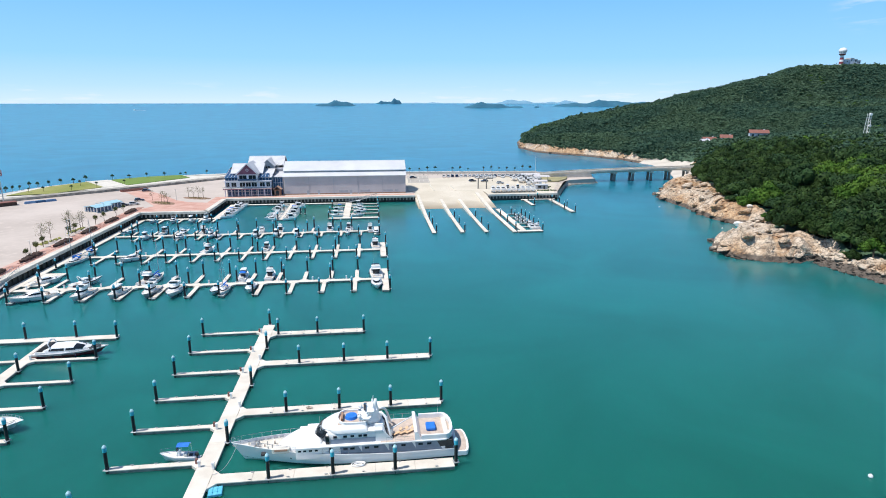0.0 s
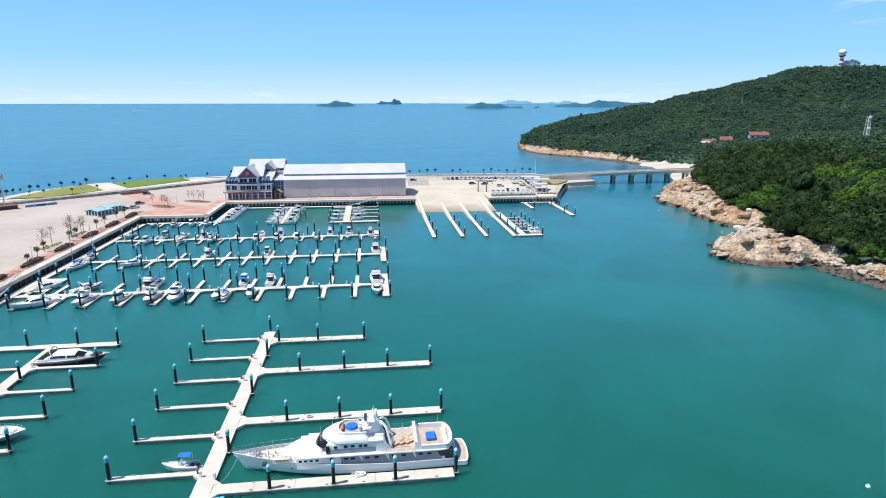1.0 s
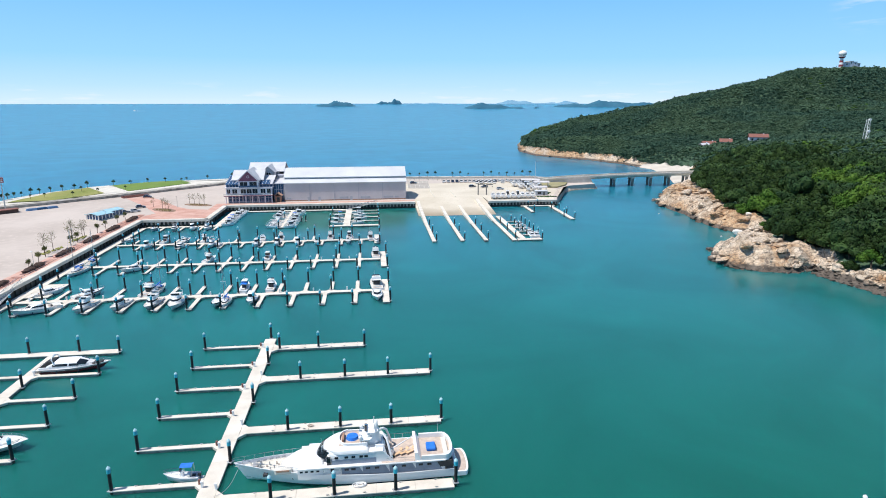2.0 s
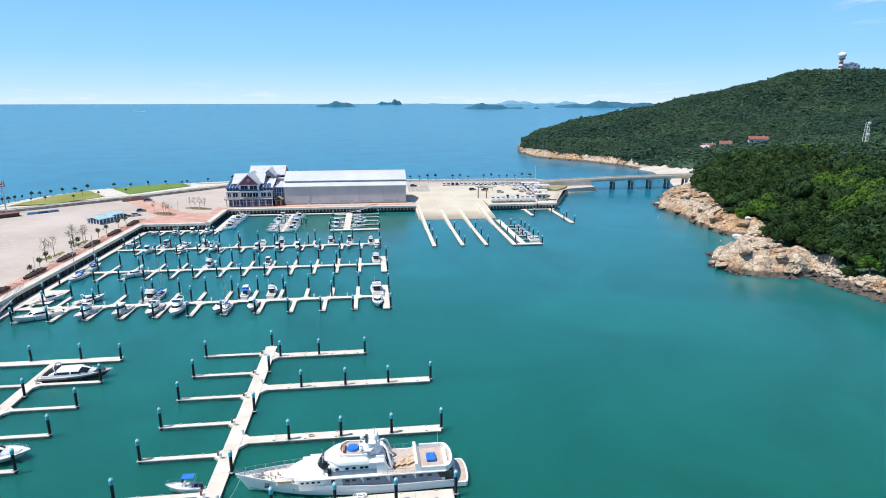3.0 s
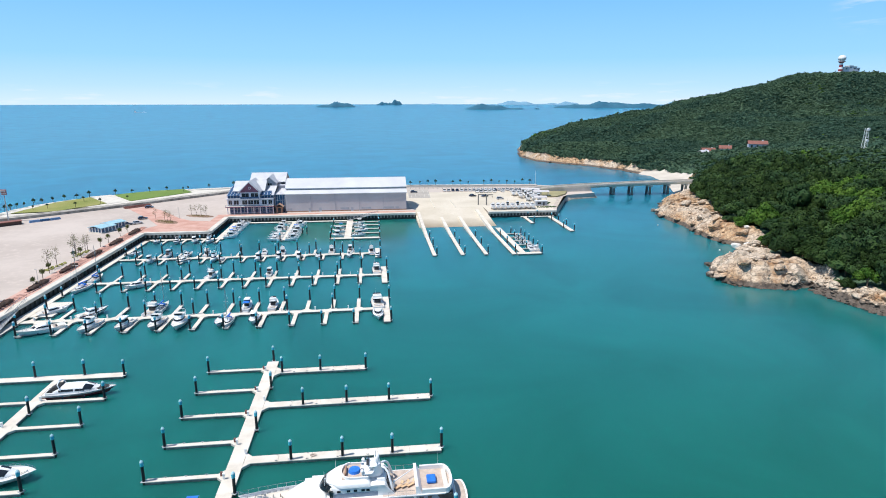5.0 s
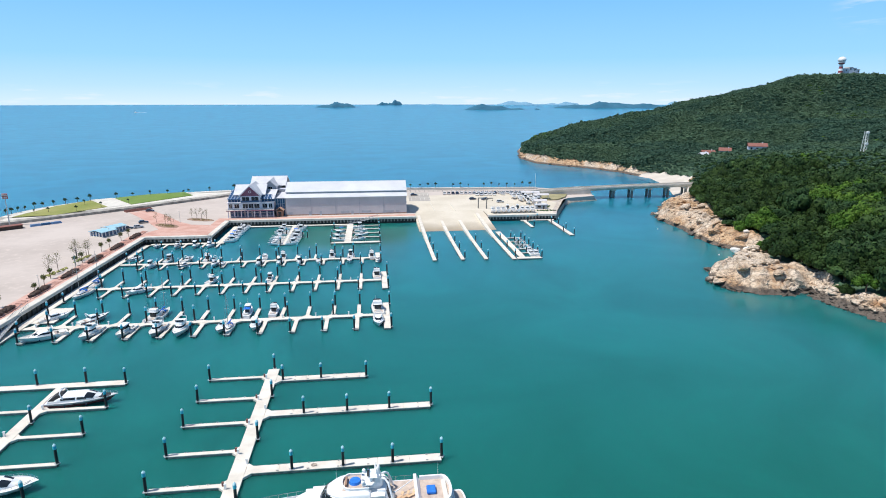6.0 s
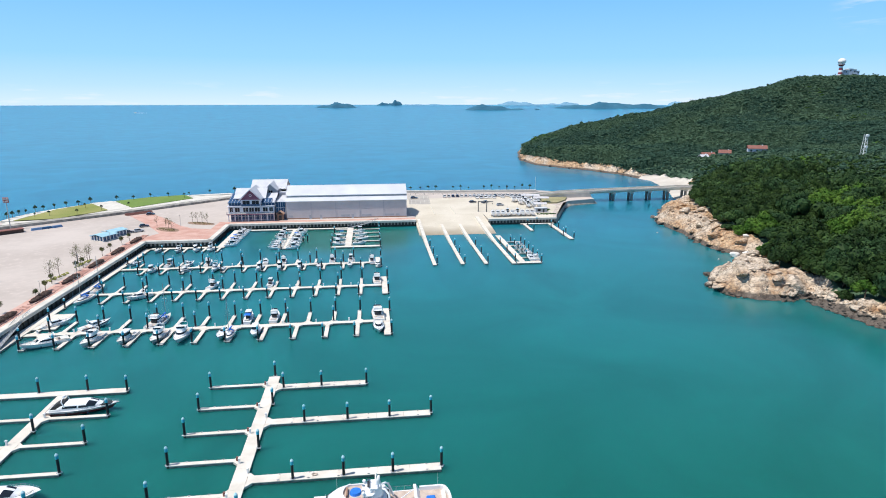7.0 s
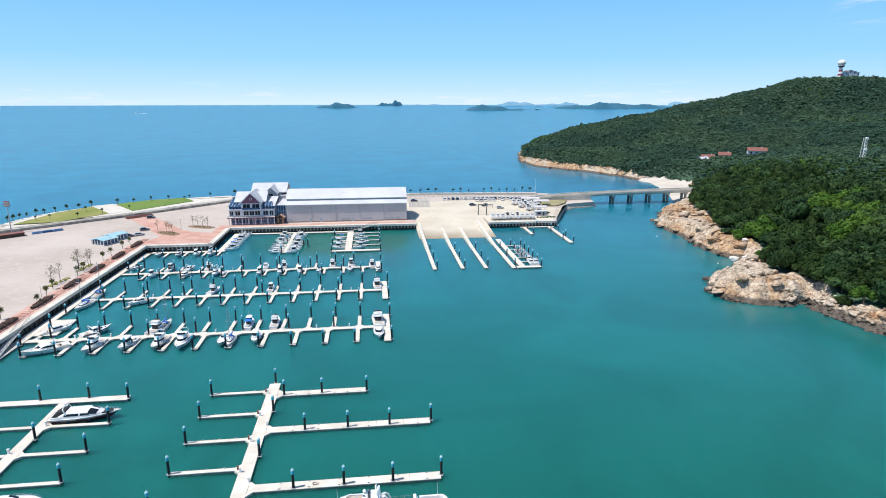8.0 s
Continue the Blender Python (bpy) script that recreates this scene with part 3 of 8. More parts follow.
slab("seawall_path", MIDDLE[::-1] + ARC, M["quay"], "pale footpath on the sea wall", "path", 0.45)
slab("grass_bank", [(104, 343.5), (111, 343.5), (119, 352.5), (123.5, 363.2), (103, 363.2)], M["dry_grass"], "dry grass bank beside the bridge road", "grass", 0.8)
# red promenade behind the quay cap
slab("promenade_west", [(QUAY_X - 7.2, 60), (QUAY_X - 1.6, 60), (QUAY_X - 1.6, 268.6), (QUAY_X2 - 1.6, 268.6), (QUAY_X2 - 1.6, 303.1), (22, 303.1), (22, 308.5),
                        (-78.5, 308.5), (-78.5, 276), (-107.7, 276)], M["red_paving"], "faded red paved promenade", "pavement", 0.05)
slab("promenade_plaza", [(-131, 332), (-122, 337.5), (-110, 323), (-96, 302), (-88, 294), (-78.6, 291.5), (-78.6, 276.2), (-104, 276.2), (-100, 284), (-113, 306)], M["red_paving"],
     "faded red paved path from the promenade to the lawn", "pavement", 0.05)
slab("lawn_west", [(-182, 318), (-163, 322), (-147, 345), (-166, 369), (-177, 350)], M["lawn"], "dry yellow-green lawn by the sea wall", "lawn", 1.3)
slab("lawn_east", [(-137, 352), (-112, 383), (-121, 397), (-140, 390), (-156, 377)], M["lawn_green"], "fresh green lawn by the sea wall", "lawn", 1.3)
slab("lawn_terrace", [(-184, 312), (-163, 318), (-146, 341), (-137, 348), (-110, 380), (-96, 394)] + [(x, y - 0.5) for x, y in INNER[9:]], M["quay"], "pale stone terrace under the lawns", "path", 1.05)
slab("lawn_path", [(-147, 343), (-138.5, 351), (-158, 378), (-168, 371)], M["quay"], "white paved path between the lawns", "path", 1.15)
slab("lawn_border", [(-182, 306), (-142, 340), (-88, 392), (-92, 397), (-112, 382), (-137, 350), (-163, 320.5), (-184, 316)], M["quay"],
     "pale stone border below the lawns", "path", 1.1)
slab("terrace_wall", [(-180.5, 300.5), (-139.2, 334.6), (-84.8, 387), (-88.5, 391.5), (-142.5, 339.5), (-183.5, 305.5)], M["terrace_stone"],
     "low grey terrace wall below the lawns", "wall", 1.25)

# ---------------------------------------------------------------- wooded headland
COAST = np.array([(182, 40), (161, 110), (146, 140), (143.5, 150), (141.5, 160), (141.5, 169.5), (133, 168.5), (124.5, 169.8), (119, 178), (118, 183), (124.5, 197),
                  (128.5, 203.5), (142, 213), (151.5, 219.5), (152, 226), (149.5, 241), (151.5, 264), (152, 285), (152.5, 303), (170, 327), (187, 343), (195, 360), (206, 385), (220, 425), (226, 460), (219, 499), (205, 534), (187, 560), (167, 589),
                  (163, 650), (190, 760), (300, 900), (520, 1000), (900, 1000), (900, -60), (200, -60)], float)
# broad rises of the headland: x, y, height of the ground
RISES = np.array([(534, 715, 92), (560, 712, 93), (600, 722, 93), (502, 752, 75), (470, 772, 66), (445, 790, 59), (660, 690, 91), (400, 800, 41), (330, 790, 32), (250, 720, 23), (249, 612, 13), (428, 581, 38),
                  (322, 470, 22), (310, 345, 27), (344, 396, 24), (305, 480, 11), (200, 237, 13), (173, 182, 7), (172, 250, 8), (230, 300, 14), (270, 230, 24),
                  (240, 150, 17), (560, 560, 46), (500, 440, 44), (760, 560, 80), (400, 300, 44)], float)


def coast_distance(x, y):
    """How far inland a place lies, in metres; below zero in the sea."""
    best = np.full(x.shape, 1e9)
    inside = np.zeros(x.shape, bool)
    for (ax, ay), (bx, by) in zip(COAST, np.roll(COAST, -1, 0)):
        dx, dy = bx - ax, by - ay
        s = np.clip(((x - ax) * dx + (y - ay) * dy) / (dx * dx + dy * dy), 0, 1)
        best = np.minimum(best, np.hypot(x - ax - s * dx, y - ay - s * dy))
        cross = (ay > y) != (by > y)
        with np.errstate(divide="ignore", invalid="ignore"):
            inside ^= cross & (x < (bx - ax) * (y - ay) / (by - ay) + ax)
    return np.where(inside, best, -best)


def wave(x, y, seed, s):
    """Smooth repeatable unevenness between -1 and 1."""
    r = np.random.default_rng(seed)
    out = np.zeros(x.shape)
    for i in range(7):
        a, ph, fq = r.uniform(0, 2 * np.pi), r.uniform(0, 2 * np.pi), s * (0.6 + 0.35 * i)
        out += np.sin((x * np.cos(a) + y * np.sin(a)) * fq + ph + 0.9 * np.sin((x * np.sin(a) - y * np.cos(a)) * fq * 0.7 + ph * 2)) / (1 + 0.4 * i)
    return out / 3.2


RISE_D = coast_distance(RISES[:, 0], RISES[:, 1])


def hill_height(x, y):
    d = coast_distance(x, y) + 2.2 * wave(x, y, 3, 0.16) + 0.8 * wave(x, y, 4, 0.6)
    num, den = np.zeros(x.shape), np.zeros(x.shape)
    fall = lambda q: 1 - np.exp(-np.maximum(q, 0) / 30.0)
    for (rx, ry, rz), rd in zip(RISES, RISE_D):
        w = 1.0 / (((x - rx) ** 2 + (y - ry) ** 2) + 900.0) ** 1.5
        num += w * rz / max(fall(rd), 0.2)
        den += w
    base = num / den * fall(d)
    beach = np.clip(1 - np.abs(y - 415) / 82, 0, 1) * np.clip(1 - (d - 14) / 10, 0, 1)
    crag = np.clip(1 - np.abs(d - 7) / 9, 0, 1) * (1 - np.clip(beach * 3, 0, 1))
    ridged = 1 - 2 * np.abs(wave(x, y, 5, 0.28))
    ridged2 = 1 - 2 * np.abs(wave(x, y, 6, 0.75))
    crag = crag * (1 - 0.45 * np.clip((y - 462) / 16, 0, 1)) * np.clip((np.abs(y - 415) - 58) / 12, 0, 1) * (1 - 0.5 * np.clip((174 - y) / 10, 0, 1))
    z = base + crag * (1.3 + 1.7 * ridged + 1.3 * ridged2 + 0.6 * wave(x, y, 7, 1.6)) + np.clip(d / 40, 0, 1) * 1.5 * wave(x, y, 8, 0.05)
    z = z * (1 - 0.75 * np.clip(beach * 2, 0, 1))
    z = z * (1 - 0.85 * np.exp(-(((x - 153) / 12) ** 2 + ((y - 221) / 8) ** 2) ** 2))              # low rubble in the cove
    z = z + 1.6 * np.exp(-((x - 128) ** 2 + (y - 182) ** 2) / 6 ** 2)
    return np.where(d > 0, z + 0.05 * d.clip(0, 6), np.maximum(d * 0.35, -4)), d


def tree_line(x, y):
    """Distance from the water at which the wood begins."""
    t = 11.0 - 7.0 * np.clip((178 - y) / 14, 0, 1) + 3.0 * wave(x, y, 9, 0.08) + 2.0 * wave(x, y, 10, 0.3)
    t = t + 11 * np.exp(-((x - 131) ** 2 + (y - 190) ** 2) / 15 ** 2)         # bare rock point
    t = t + 5 * np.exp(-((x - 165) ** 2 + (y - 300) ** 2) / 30 ** 2)
    t = t + 13 * np.exp(-((x - 160) ** 2 + (y - 287) ** 2) / 17 ** 2)         # bare cliff by the bridge
    t = t + 8 * np.exp(-((x - 220) ** 2 + (y - 420) ** 2) / 45 ** 2)           # beach
    t = t - 6 * np.exp(-((x - 150) ** 2 + (y - 177) ** 2) / 13 ** 2)
    t = t - 6.5 * np.clip((y - 462) / 16, 0, 1)                                 # trees close to the water beyond the beach
    t = t + 6 * np.exp(-((x - 168) ** 2 + (y - 595) ** 2) / 22 ** 2)
    return np.maximum(t, 1.5)


def headland():
    xs = np.concatenate([np.arange(100, 232, 0.9), np.arange(232, 330, 5.0), np.arange(330, 905, 12.0)])
    ys = np.concatenate([np.arange(-60, 120, 9.0), np.arange(120, 360, 1.0), np.arange(360, 680, 3.2), np.arange(680, 1010, 12.0)])
    X, Y = np.meshgrid(xs, ys)
    Z, D = hill_height(X, Y)
    keep = D > -9
    v = np.stack([X, Y, Z], -1).reshape(-1, 3)
    i = np.arange(X.size).reshape(X.shape)
    f = np.stack([i[:-1, :-1], i[:-1, 1:], i[1:, 1:], i[1:, :-1]], -1).reshape(-1, 4)
    ok = keep.ravel()[f].any(1)
    f = f[ok]
    me = mesh_np("headland", v, f, [M["soil"], M["rock"], M["sand"]], True)
    c = v[f].mean(1)
    dc = D.ravel()[f].mean(1)
    tl = tree_line(c[:, 0], c[:, 1])
    idx = np.where(dc < tl + 2.5, 1, 0)
    idx = np.where((idx == 1) & (np.abs(c[:, 1] - 415) < 60) & (dc < 19), 2, idx)
    me.polygons.foreach_set("material_index", idx.astype(np.int32))
    return tagged(new("headland", me), "rocky headland with a small sand cove under dense wood", "headland", kind="structure")


headland()


# ---- boulders along the shore
def boulder_mesh(seed, sub=2):
    v, f = ico(sub)
    r = np.random.default_rng(seed)
    s = np.array([1.0, r.uniform(0.65, 0.95), r.uniform(0.45, 0.7)])
    for _ in range(9):                                   # flat facets, as broken rock has
        nrm = r.normal(size=3)
        nrm /= np.linalg.norm(nrm)
        cut = r.uniform(0.42, 0.72)
        d = v @ nrm
        v = v - np.outer(np.maximum(d - cut, 0) * 0.93, nrm)
    v = v * s * 1.15 + 0.018 * r.normal(size=v.shape)
    return v, f


BOULDERS = [boulder_mesh(s, 2) for s in range(8)]


def shore_rocks():
    parent = thing("shore_rocks", pose(0, 0, 0), "pale tan boulders and ledges along the headland's shore", "rocks", kind="stuff")
    meshes = [mesh_np("boulder", *boulder_mesh(s, 3), M["rock"]) for s in range(8)]
    r = np.random.default_rng(21)
    px = np.concatenate([r.uniform(108, 225, 9000), r.uniform(158, 235, 2600), r.uniform(135, 200, 5000)])
    py = np.concatenate([r.uniform(100, 350, 9000), r.uniform(478, 700, 2600), r.uniform(105, 172, 5000)])
    z, d = hill_height(px, py)
    tl = tree_line(px, py)
    made = 0
    bv, bf, off = [], [], 0
    for x, y, zz, dd, t in zip(px, py, z, d, tl):
        if not (-1.6 < dd < t + 1.0):
            continue
        low = zz < 0.7 or (y < 166 and dd < 2.5)
        if r.random() < (0.3 if low else 0.62 if y > 172 else 0.05):
            continue
        size = (0.45 + (2.6 if y > 172 else 1.3) * r.random() ** 3.5) * (0.7 if low else 1.0) * (0.62 if y > 470 else 1.0) * (1.5 if 120 < x < 146 and 172 < y < 212 and r.random() < 0.25 else 1.0)
        k = int(r.integers(8))
        # ledges follow one strike and dip; rubble lies at random
        ledge = y > 172 and not low
        rot = Euler((-0.12 + 0.12 * r.normal(), 0.12 * r.normal(), 0.7 + 0.35 * r.normal())) if ledge else Euler((r.uniform(-0.35, 0.35), r.uniform(-0.35, 0.35), r.uniform(0, 6.3)))
        bulk = np.array((1.3, 1.0, 0.8)) if ledge else np.array((1.0, 1.0, 1.0))
        if made < 300 and size > 1.15:
            share("boulder", meshes[k], parent, Matrix.LocRotScale((x, y, zz + (0.08 if ledge else 0.3) * size), rot, tuple(size * bulk)))
            made += 1
        elif made + len(bv) < 5200:
            v, f = BOULDERS[k]
            mtx = np.array(rot.to_matrix())
            bv.append((v * bulk) @ mtx.T * size + (x, y, zz + (0.08 if ledge else 0.28) * size))
            bf.append(f + off)
            off += len(v)
    # a few larger landmarks of the point: a smooth dome, a round boulder, two pale blocks in the cove
    for x, y, size, k in ((139.0, 174.0, 6.4, 1), (120.3, 183.0, 3.6, 3), (154, 243, 4.0, 0)):
        zz = max(0.0, float(hill_height(np.array([x]), np.array([y]))[0][0]))
        share("boulder", meshes[k], parent, Matrix.LocRotScale((x, y, zz - 0.2 * size), Euler((0.1, -0.1, x)), (size, size, size * 0.7)))
    for x, y, size, k in ((149.3, 222.4, 2.3, 5), (154.2, 221.8, 2.2, 2), (160.3, 232.3, 1.9, 6)):
        zz = max(0.0, float(hill_height(np.array([x]), np.array([y]))[0][0]))
        ob = share("boulder", mesh_np("pale_boulder", *boulder_mesh(k, 3), M["pale_rock"]), parent, Matrix.LocRotScale((x, y, zz + 0.45 * size), Euler((0.1, -0.1, x)), (size, size * 0.85, size)))
    me = mesh_np("rubble", np.concatenate(bv), np.concatenate(bf), M["rock"])
    ob = new("rubble", me)
    ob.parent = parent
    tagged(ob, kind="stuff")


shore_rocks()


# ---- wood
def crown(seed, leaves, lumps, size=1.0, card=0.32):
    """A crown of several lumps, each wrapped in loose leaf tufts; height about 2 units, radius about 1."""
    r = np.random.default_rng(seed)
    iv, itf = ico(1)
    vs, fs, off = [], [], 0
    centres = []
    for i in range(lumps):
        a, q = r.uniform(0, 2 * np.pi), 0.72 * math.sqrt(r.random())
        c = np.array([q * math.cos(a), q * math.sin(a), 0.75 + 0.75 * (1 - q) * r.uniform(0.5, 1.15)])
        rad = r.uniform(0.22, 0.44)
        centres.append((c, rad))
        v = iv * rad * (0.86 + 0.22 * r.random((len(iv), 1))) * (1, 1, 0.8) + c
        vs.append(v)
        fs.append(itf + off)
        off += len(v)
    n = leaves // lumps
    for c, rad in centres:
        d = r.normal(size=(n, 3))
        d[:, 2] = np.abs(d[:, 2]) * 0.9 - 0.25
        d /= np.linalg.norm(d, axis=1, keepdims=True)
        p = c + d * rad * r.uniform(0.9, 1.18, (n, 1)) * (1, 1, 0.85)
        t = np.cross(d, r.normal(size=(n, 3)))
        t /= np.linalg.norm(t, axis=1, keepdims=True) + 1e-9
        b = np.cross(d, t) + 0.5 * d * r.uniform(-1, 1, (n, 1))
        w = card * r.uniform(0.35, 0.7, (n, 1))
        tri = np.stack([p - t * w, p + t * w * 0.9 + b * w * 0.2, p + b * w * 1.7 + d * w * 0.4], 1).reshape(-1, 3)
        vs.append(tri)
        fs.append(np.arange(3 * n).reshape(-1, 3) + off)
        off += 3 * n
    return np.concatenate(vs) * size, np.concatenate(fs)


STANDS = ((215, 246, 22, 14), (167, 234, 9, 8), (152, 205, 6, 6), (184, 205, 15, 11), (205, 222, 12, 10), (147, 153, 8, 6))     # x, y and half-widths


def wood():
    r = np.random.default_rng(5)
    # the slope that the drone sees nearest, tree by tree
    near = [crown(40 + i, 1500, 16, card=0.125) for i in range(6)]
    near_me = [mesh_np("crown", v, f, M[("leaf", "leaf_deep", "leaf_light")[i % 3]]) for i, (v, f) in enumerate(near)]
    tr = bmesh.new()
    tube((0, 0, -0.6), (0.05, 0.03, 0.95), 0.07, 0.045, 6, tr)
    tube((0.04, 0.02, 0.6), (0.35, 0.1, 1.05), 0.035, 0.02, 5, tr)
    tube((0.03, 0.02, 0.55), (-0.28, -0.2, 1.0), 0.035, 0.02, 5, tr)
    trunk = finish("trunk", tr, M["bark"])
    models = []
    for me in near_me:
        t = thing("tree", pose(0, 0, -60), "broad-leaved tree with a dense dark green crown", "tree", "trees on the headland")
        share("trunk", trunk, t, pose(0, 0, 0))
        share("crown", me, t, pose(0, 0, 0))
        models.append(t)
    used = set()

    def spots(x0, x1, y0, y1, step):
        gx, gy = np.meshgrid(np.arange(x0, x1, step), np.arange(y0, y1, step))
        gx = gx + r.uniform(-0.45, 0.45, gx.shape) * step
        gy = gy + r.uniform(-0.45, 0.45, gy.shape) * step
        gx, gy = gx.ravel(), gy.ravel()
        z, d = hill_height(gx, gy)
        ok = d > tree_line(gx, gy)
        ok &= (gx < 0.98 * gy + 50) & (gy > 110)
        return gx[ok], gy[ok], z[ok], d[ok]

    x, y, z, d = spots(130, 262, 112, 360, 6.0)
    order = np.argsort(np.hypot(x - 60, y - 60))
    x, y, z, d = x[order], y[order], z[order], d[order]
    vs, fs, mi, off = [], [], [], 0
    patch = wave(x, y, 30, 0.06)
    deep = wave(x, y, 33, 0.05)
    for i in range(len(x)):
        rad = r.uniform(3.4, 7.8) * (0.75 if d[i] < tree_line(x[i:i + 1], y[i:i + 1])[0] + 4 else 1.0)
        # stands of fresh green acacia among the darker oaks and pines
        fresh = sum(math.exp(-((x[i] - cx) / rx) ** 2 - ((y[i] - cy) / ry) ** 2) for cx, cy, rx, ry in STANDS)
        light = 0.45 * patch[i] + r.normal() * 0.15 + 1.2 * fresh > 0.66
        k = int(r.choice((2, 5))) if light else int(r.choice((1, 4) if deep[i] + r.normal() * 0.2 > (0.35 if y[i] > 235 else 0.0) else (0, 3)))
        s = (rad, rad, rad * r.uniform(0.8, 1.35))
        m = Matrix.LocRotScale((x[i], y[i], z[i] - 0.55 * rad + r.uniform(-0.8, 1.2)), Euler((r.uniform(-0.12, 0.12), r.uniform(-0.12, 0.12), r.uniform(0, 6.3))), s)
        if i < 300:
            if k in used:
                o = copy_thing(models[k], m)
            else:
                o = models[k]
                used.add(k)
            o.matrix_basis = m
            if k in (2, 5):
                o["label"] = "broad-leaved tree with a fresh light green crown"
        else:
            v, f = near[k]
            vs.append(v @ np.array(m.to_3x3()).T + np.array(m.translation))
            fs.append(f + off)
            mi.append(np.full(len(f), (0, 2, 1)[k % 3]))
            off += len(v)
    for k in range(6):
        if k not in used:
            bpy.data.objects.remove(models[k])

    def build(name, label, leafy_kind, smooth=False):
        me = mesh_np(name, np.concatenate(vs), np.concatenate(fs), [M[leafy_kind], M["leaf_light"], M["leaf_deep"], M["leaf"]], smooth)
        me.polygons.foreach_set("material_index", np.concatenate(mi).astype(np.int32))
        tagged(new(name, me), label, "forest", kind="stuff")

    build("forest_slope", "dense mixed green wood on the near slope of the headland", "leaf")
    # woods further off: smaller crowns by count of leaves
    vs, fs, mi, off = [], [], [], 0
    mid = [crown(60 + i, 15, 3, card=0.42) for i in range(8)]
    for x0, x1, y0, y1, step in ((262, 470, 112, 360, 2.8), (150, 520, 360, 560, 2.5), (150, 760, 560, 840, 3.0), (520, 700, 360, 560, 3.6)):
        x, y, z, d = spots(x0, x1, y0, y1, step)
        patch = wave(x, y, 31, 0.03)
        tall = wave(x, y, 32, 0.11)
        for i in range(len(x)):
            k = int(r.integers(8))
            rad = step * r.uniform(0.7, 1.3) * (1 + 0.2 * tall[i]) * (1.5 if r.random() < 0.12 else 1.0)
            a = r.uniform(0, 6.3)
            c, s_ = math.cos(a), math.sin(a)
            v, f = mid[k]
            w = np.empty_like(v)
            w[:, 0] = (v[:, 0] * c - v[:, 1] * s_) * rad + x[i]
            w[:, 1] = (v[:, 0] * s_ + v[:, 1] * c) * rad + y[i]
            w[:, 2] = v[:, 2] * rad * r.uniform(0.55, 0.8) + z[i] - 0.5 * rad + 1.3 + 1.3 * tall[i]
            vs.append(w)
            fs.append(f + off)
            # the near wood's broad leaves give way to the haze-lightened leaf further off
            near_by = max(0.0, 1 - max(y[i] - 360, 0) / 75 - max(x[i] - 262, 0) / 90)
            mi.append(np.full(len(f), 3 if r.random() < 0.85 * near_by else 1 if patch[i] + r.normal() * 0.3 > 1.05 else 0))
            off += len(v)
    build("forest_hill", "dense dark green wood over the far hill", "leaf_hazed", True)


wood()


# ---------------------------------------------------------------- islands on the horizon
for key in ("isle", "isle_far"):
    M[key].node_tree.nodes["Principled BSDF"].inputs["Specular IOR Level"].default_value = 0.0
def island(x, y, half, height, seed, base, mat="isle"):
    r = np.random.default_rng(seed)
    n, k = 40, 8
    u = np.linspace(-1, 1, n)
    prof = (1 - u ** 2) ** 0.55 * (0.62 + 0.25 * np.sin(u * 3 + seed) + 0.13 * np.sin(u * 9 + seed * 2)) + 0.03 * r.random(n)
    v = []
    for j in range(k):
        w = j / (k - 1) * 2 - 1
        for i in range(n):
            v.append((u[i] * half, w * half * 0.4, height * prof[i] * (1 - w * w) ** 0.6 * (0.9 + 0.2 * r.random()) - 2))
    f = [(j * n + i, j * n + i + 1, (j + 1) * n + i + 1, (j + 1) * n + i) for j in range(k - 1) for i in range(n - 1)]
    me = mesh_np("island", np.array(v), np.array(f), M[mat], True)
    ob = tagged(new("island", me), "small wooded island far out at sea", "island", "islands on the horizon")
    ob.matrix_basis = pose(x, y, base, 0, 0, -math.degrees(math.atan2(x, y)))


def at_bearing(degrees_, dist):
    """A place out at sea, by its bearing from the camera's axis."""
    a = radians(degrees_ + 6.9)
    return dist * math.sin(a), dist * math.cos(a)


for bearing, dist, half, hh, sd in ((-10.0, 4050, 135, 37, 1), (-5.6, 4680, 62, 24, 2), (-4.6, 4700, 62, 42, 7), (4.75, 3480, 170, 36, 3), (8.75, 3500, 24, 10, 8),
                                    (13.6, 3900, 225, 48, 6), (18.6, 4000, 330, 44, 4)):
    island(*at_bearing(bearing, dist), half, hh, sd, float(sea_level(dist)))
for bearing, dist, half, hh, sd in ((-1.9, 4750, 170, 15, 5), (7.2, 4750, 190, 34, 9), (10.8, 4770, 150, 30, 12), (22.8, 4780, 220, 52, 11)):
    island(*at_bearing(bearing, dist), half, hh, sd, float(sea_level(dist)), "isle_far")



def far_boat(bearing, dist):
    x, y = at_bearing(bearing, dist)
    t = thing("speed_boat", pose(x, y, float(sea_level(dist)), 0, 0, 180 - 6.9 + bearing), "tiny white speed boat far out with a long wake", "boat")
    bm = prism([(0, -2), (9, -1.6), (13, 0), (9, 1.6), (0, 2)], 0.0, 2.2)
    part("hull", bm, M["gel"], t)
    part("cabin", prism([(1, -1.4), (6, -1.4), (6, 1.4), (1, 1.4)], 2.2, 4.4, top=[(1.4, -1.2), (5, -1.2), (5, 1.2), (1.4, 1.2)]), M["gel"], t)
    wk = prism([(0, -1.5), (0, 1.5), (-58, 9), (-74, 3), (-70, -4), (-50, -7)], 0.3, 0.55, top=[(0, -1), (0, 1), (-58, 6), (-74, 1), (-70, -2), (-50, -4)])
    part("wake", wk, M["gel"], t, "white foam of the wake")


far_boat(-26.9, 3100)

# ---------------------------------------------------------------- floating docks
DECK = 0.55


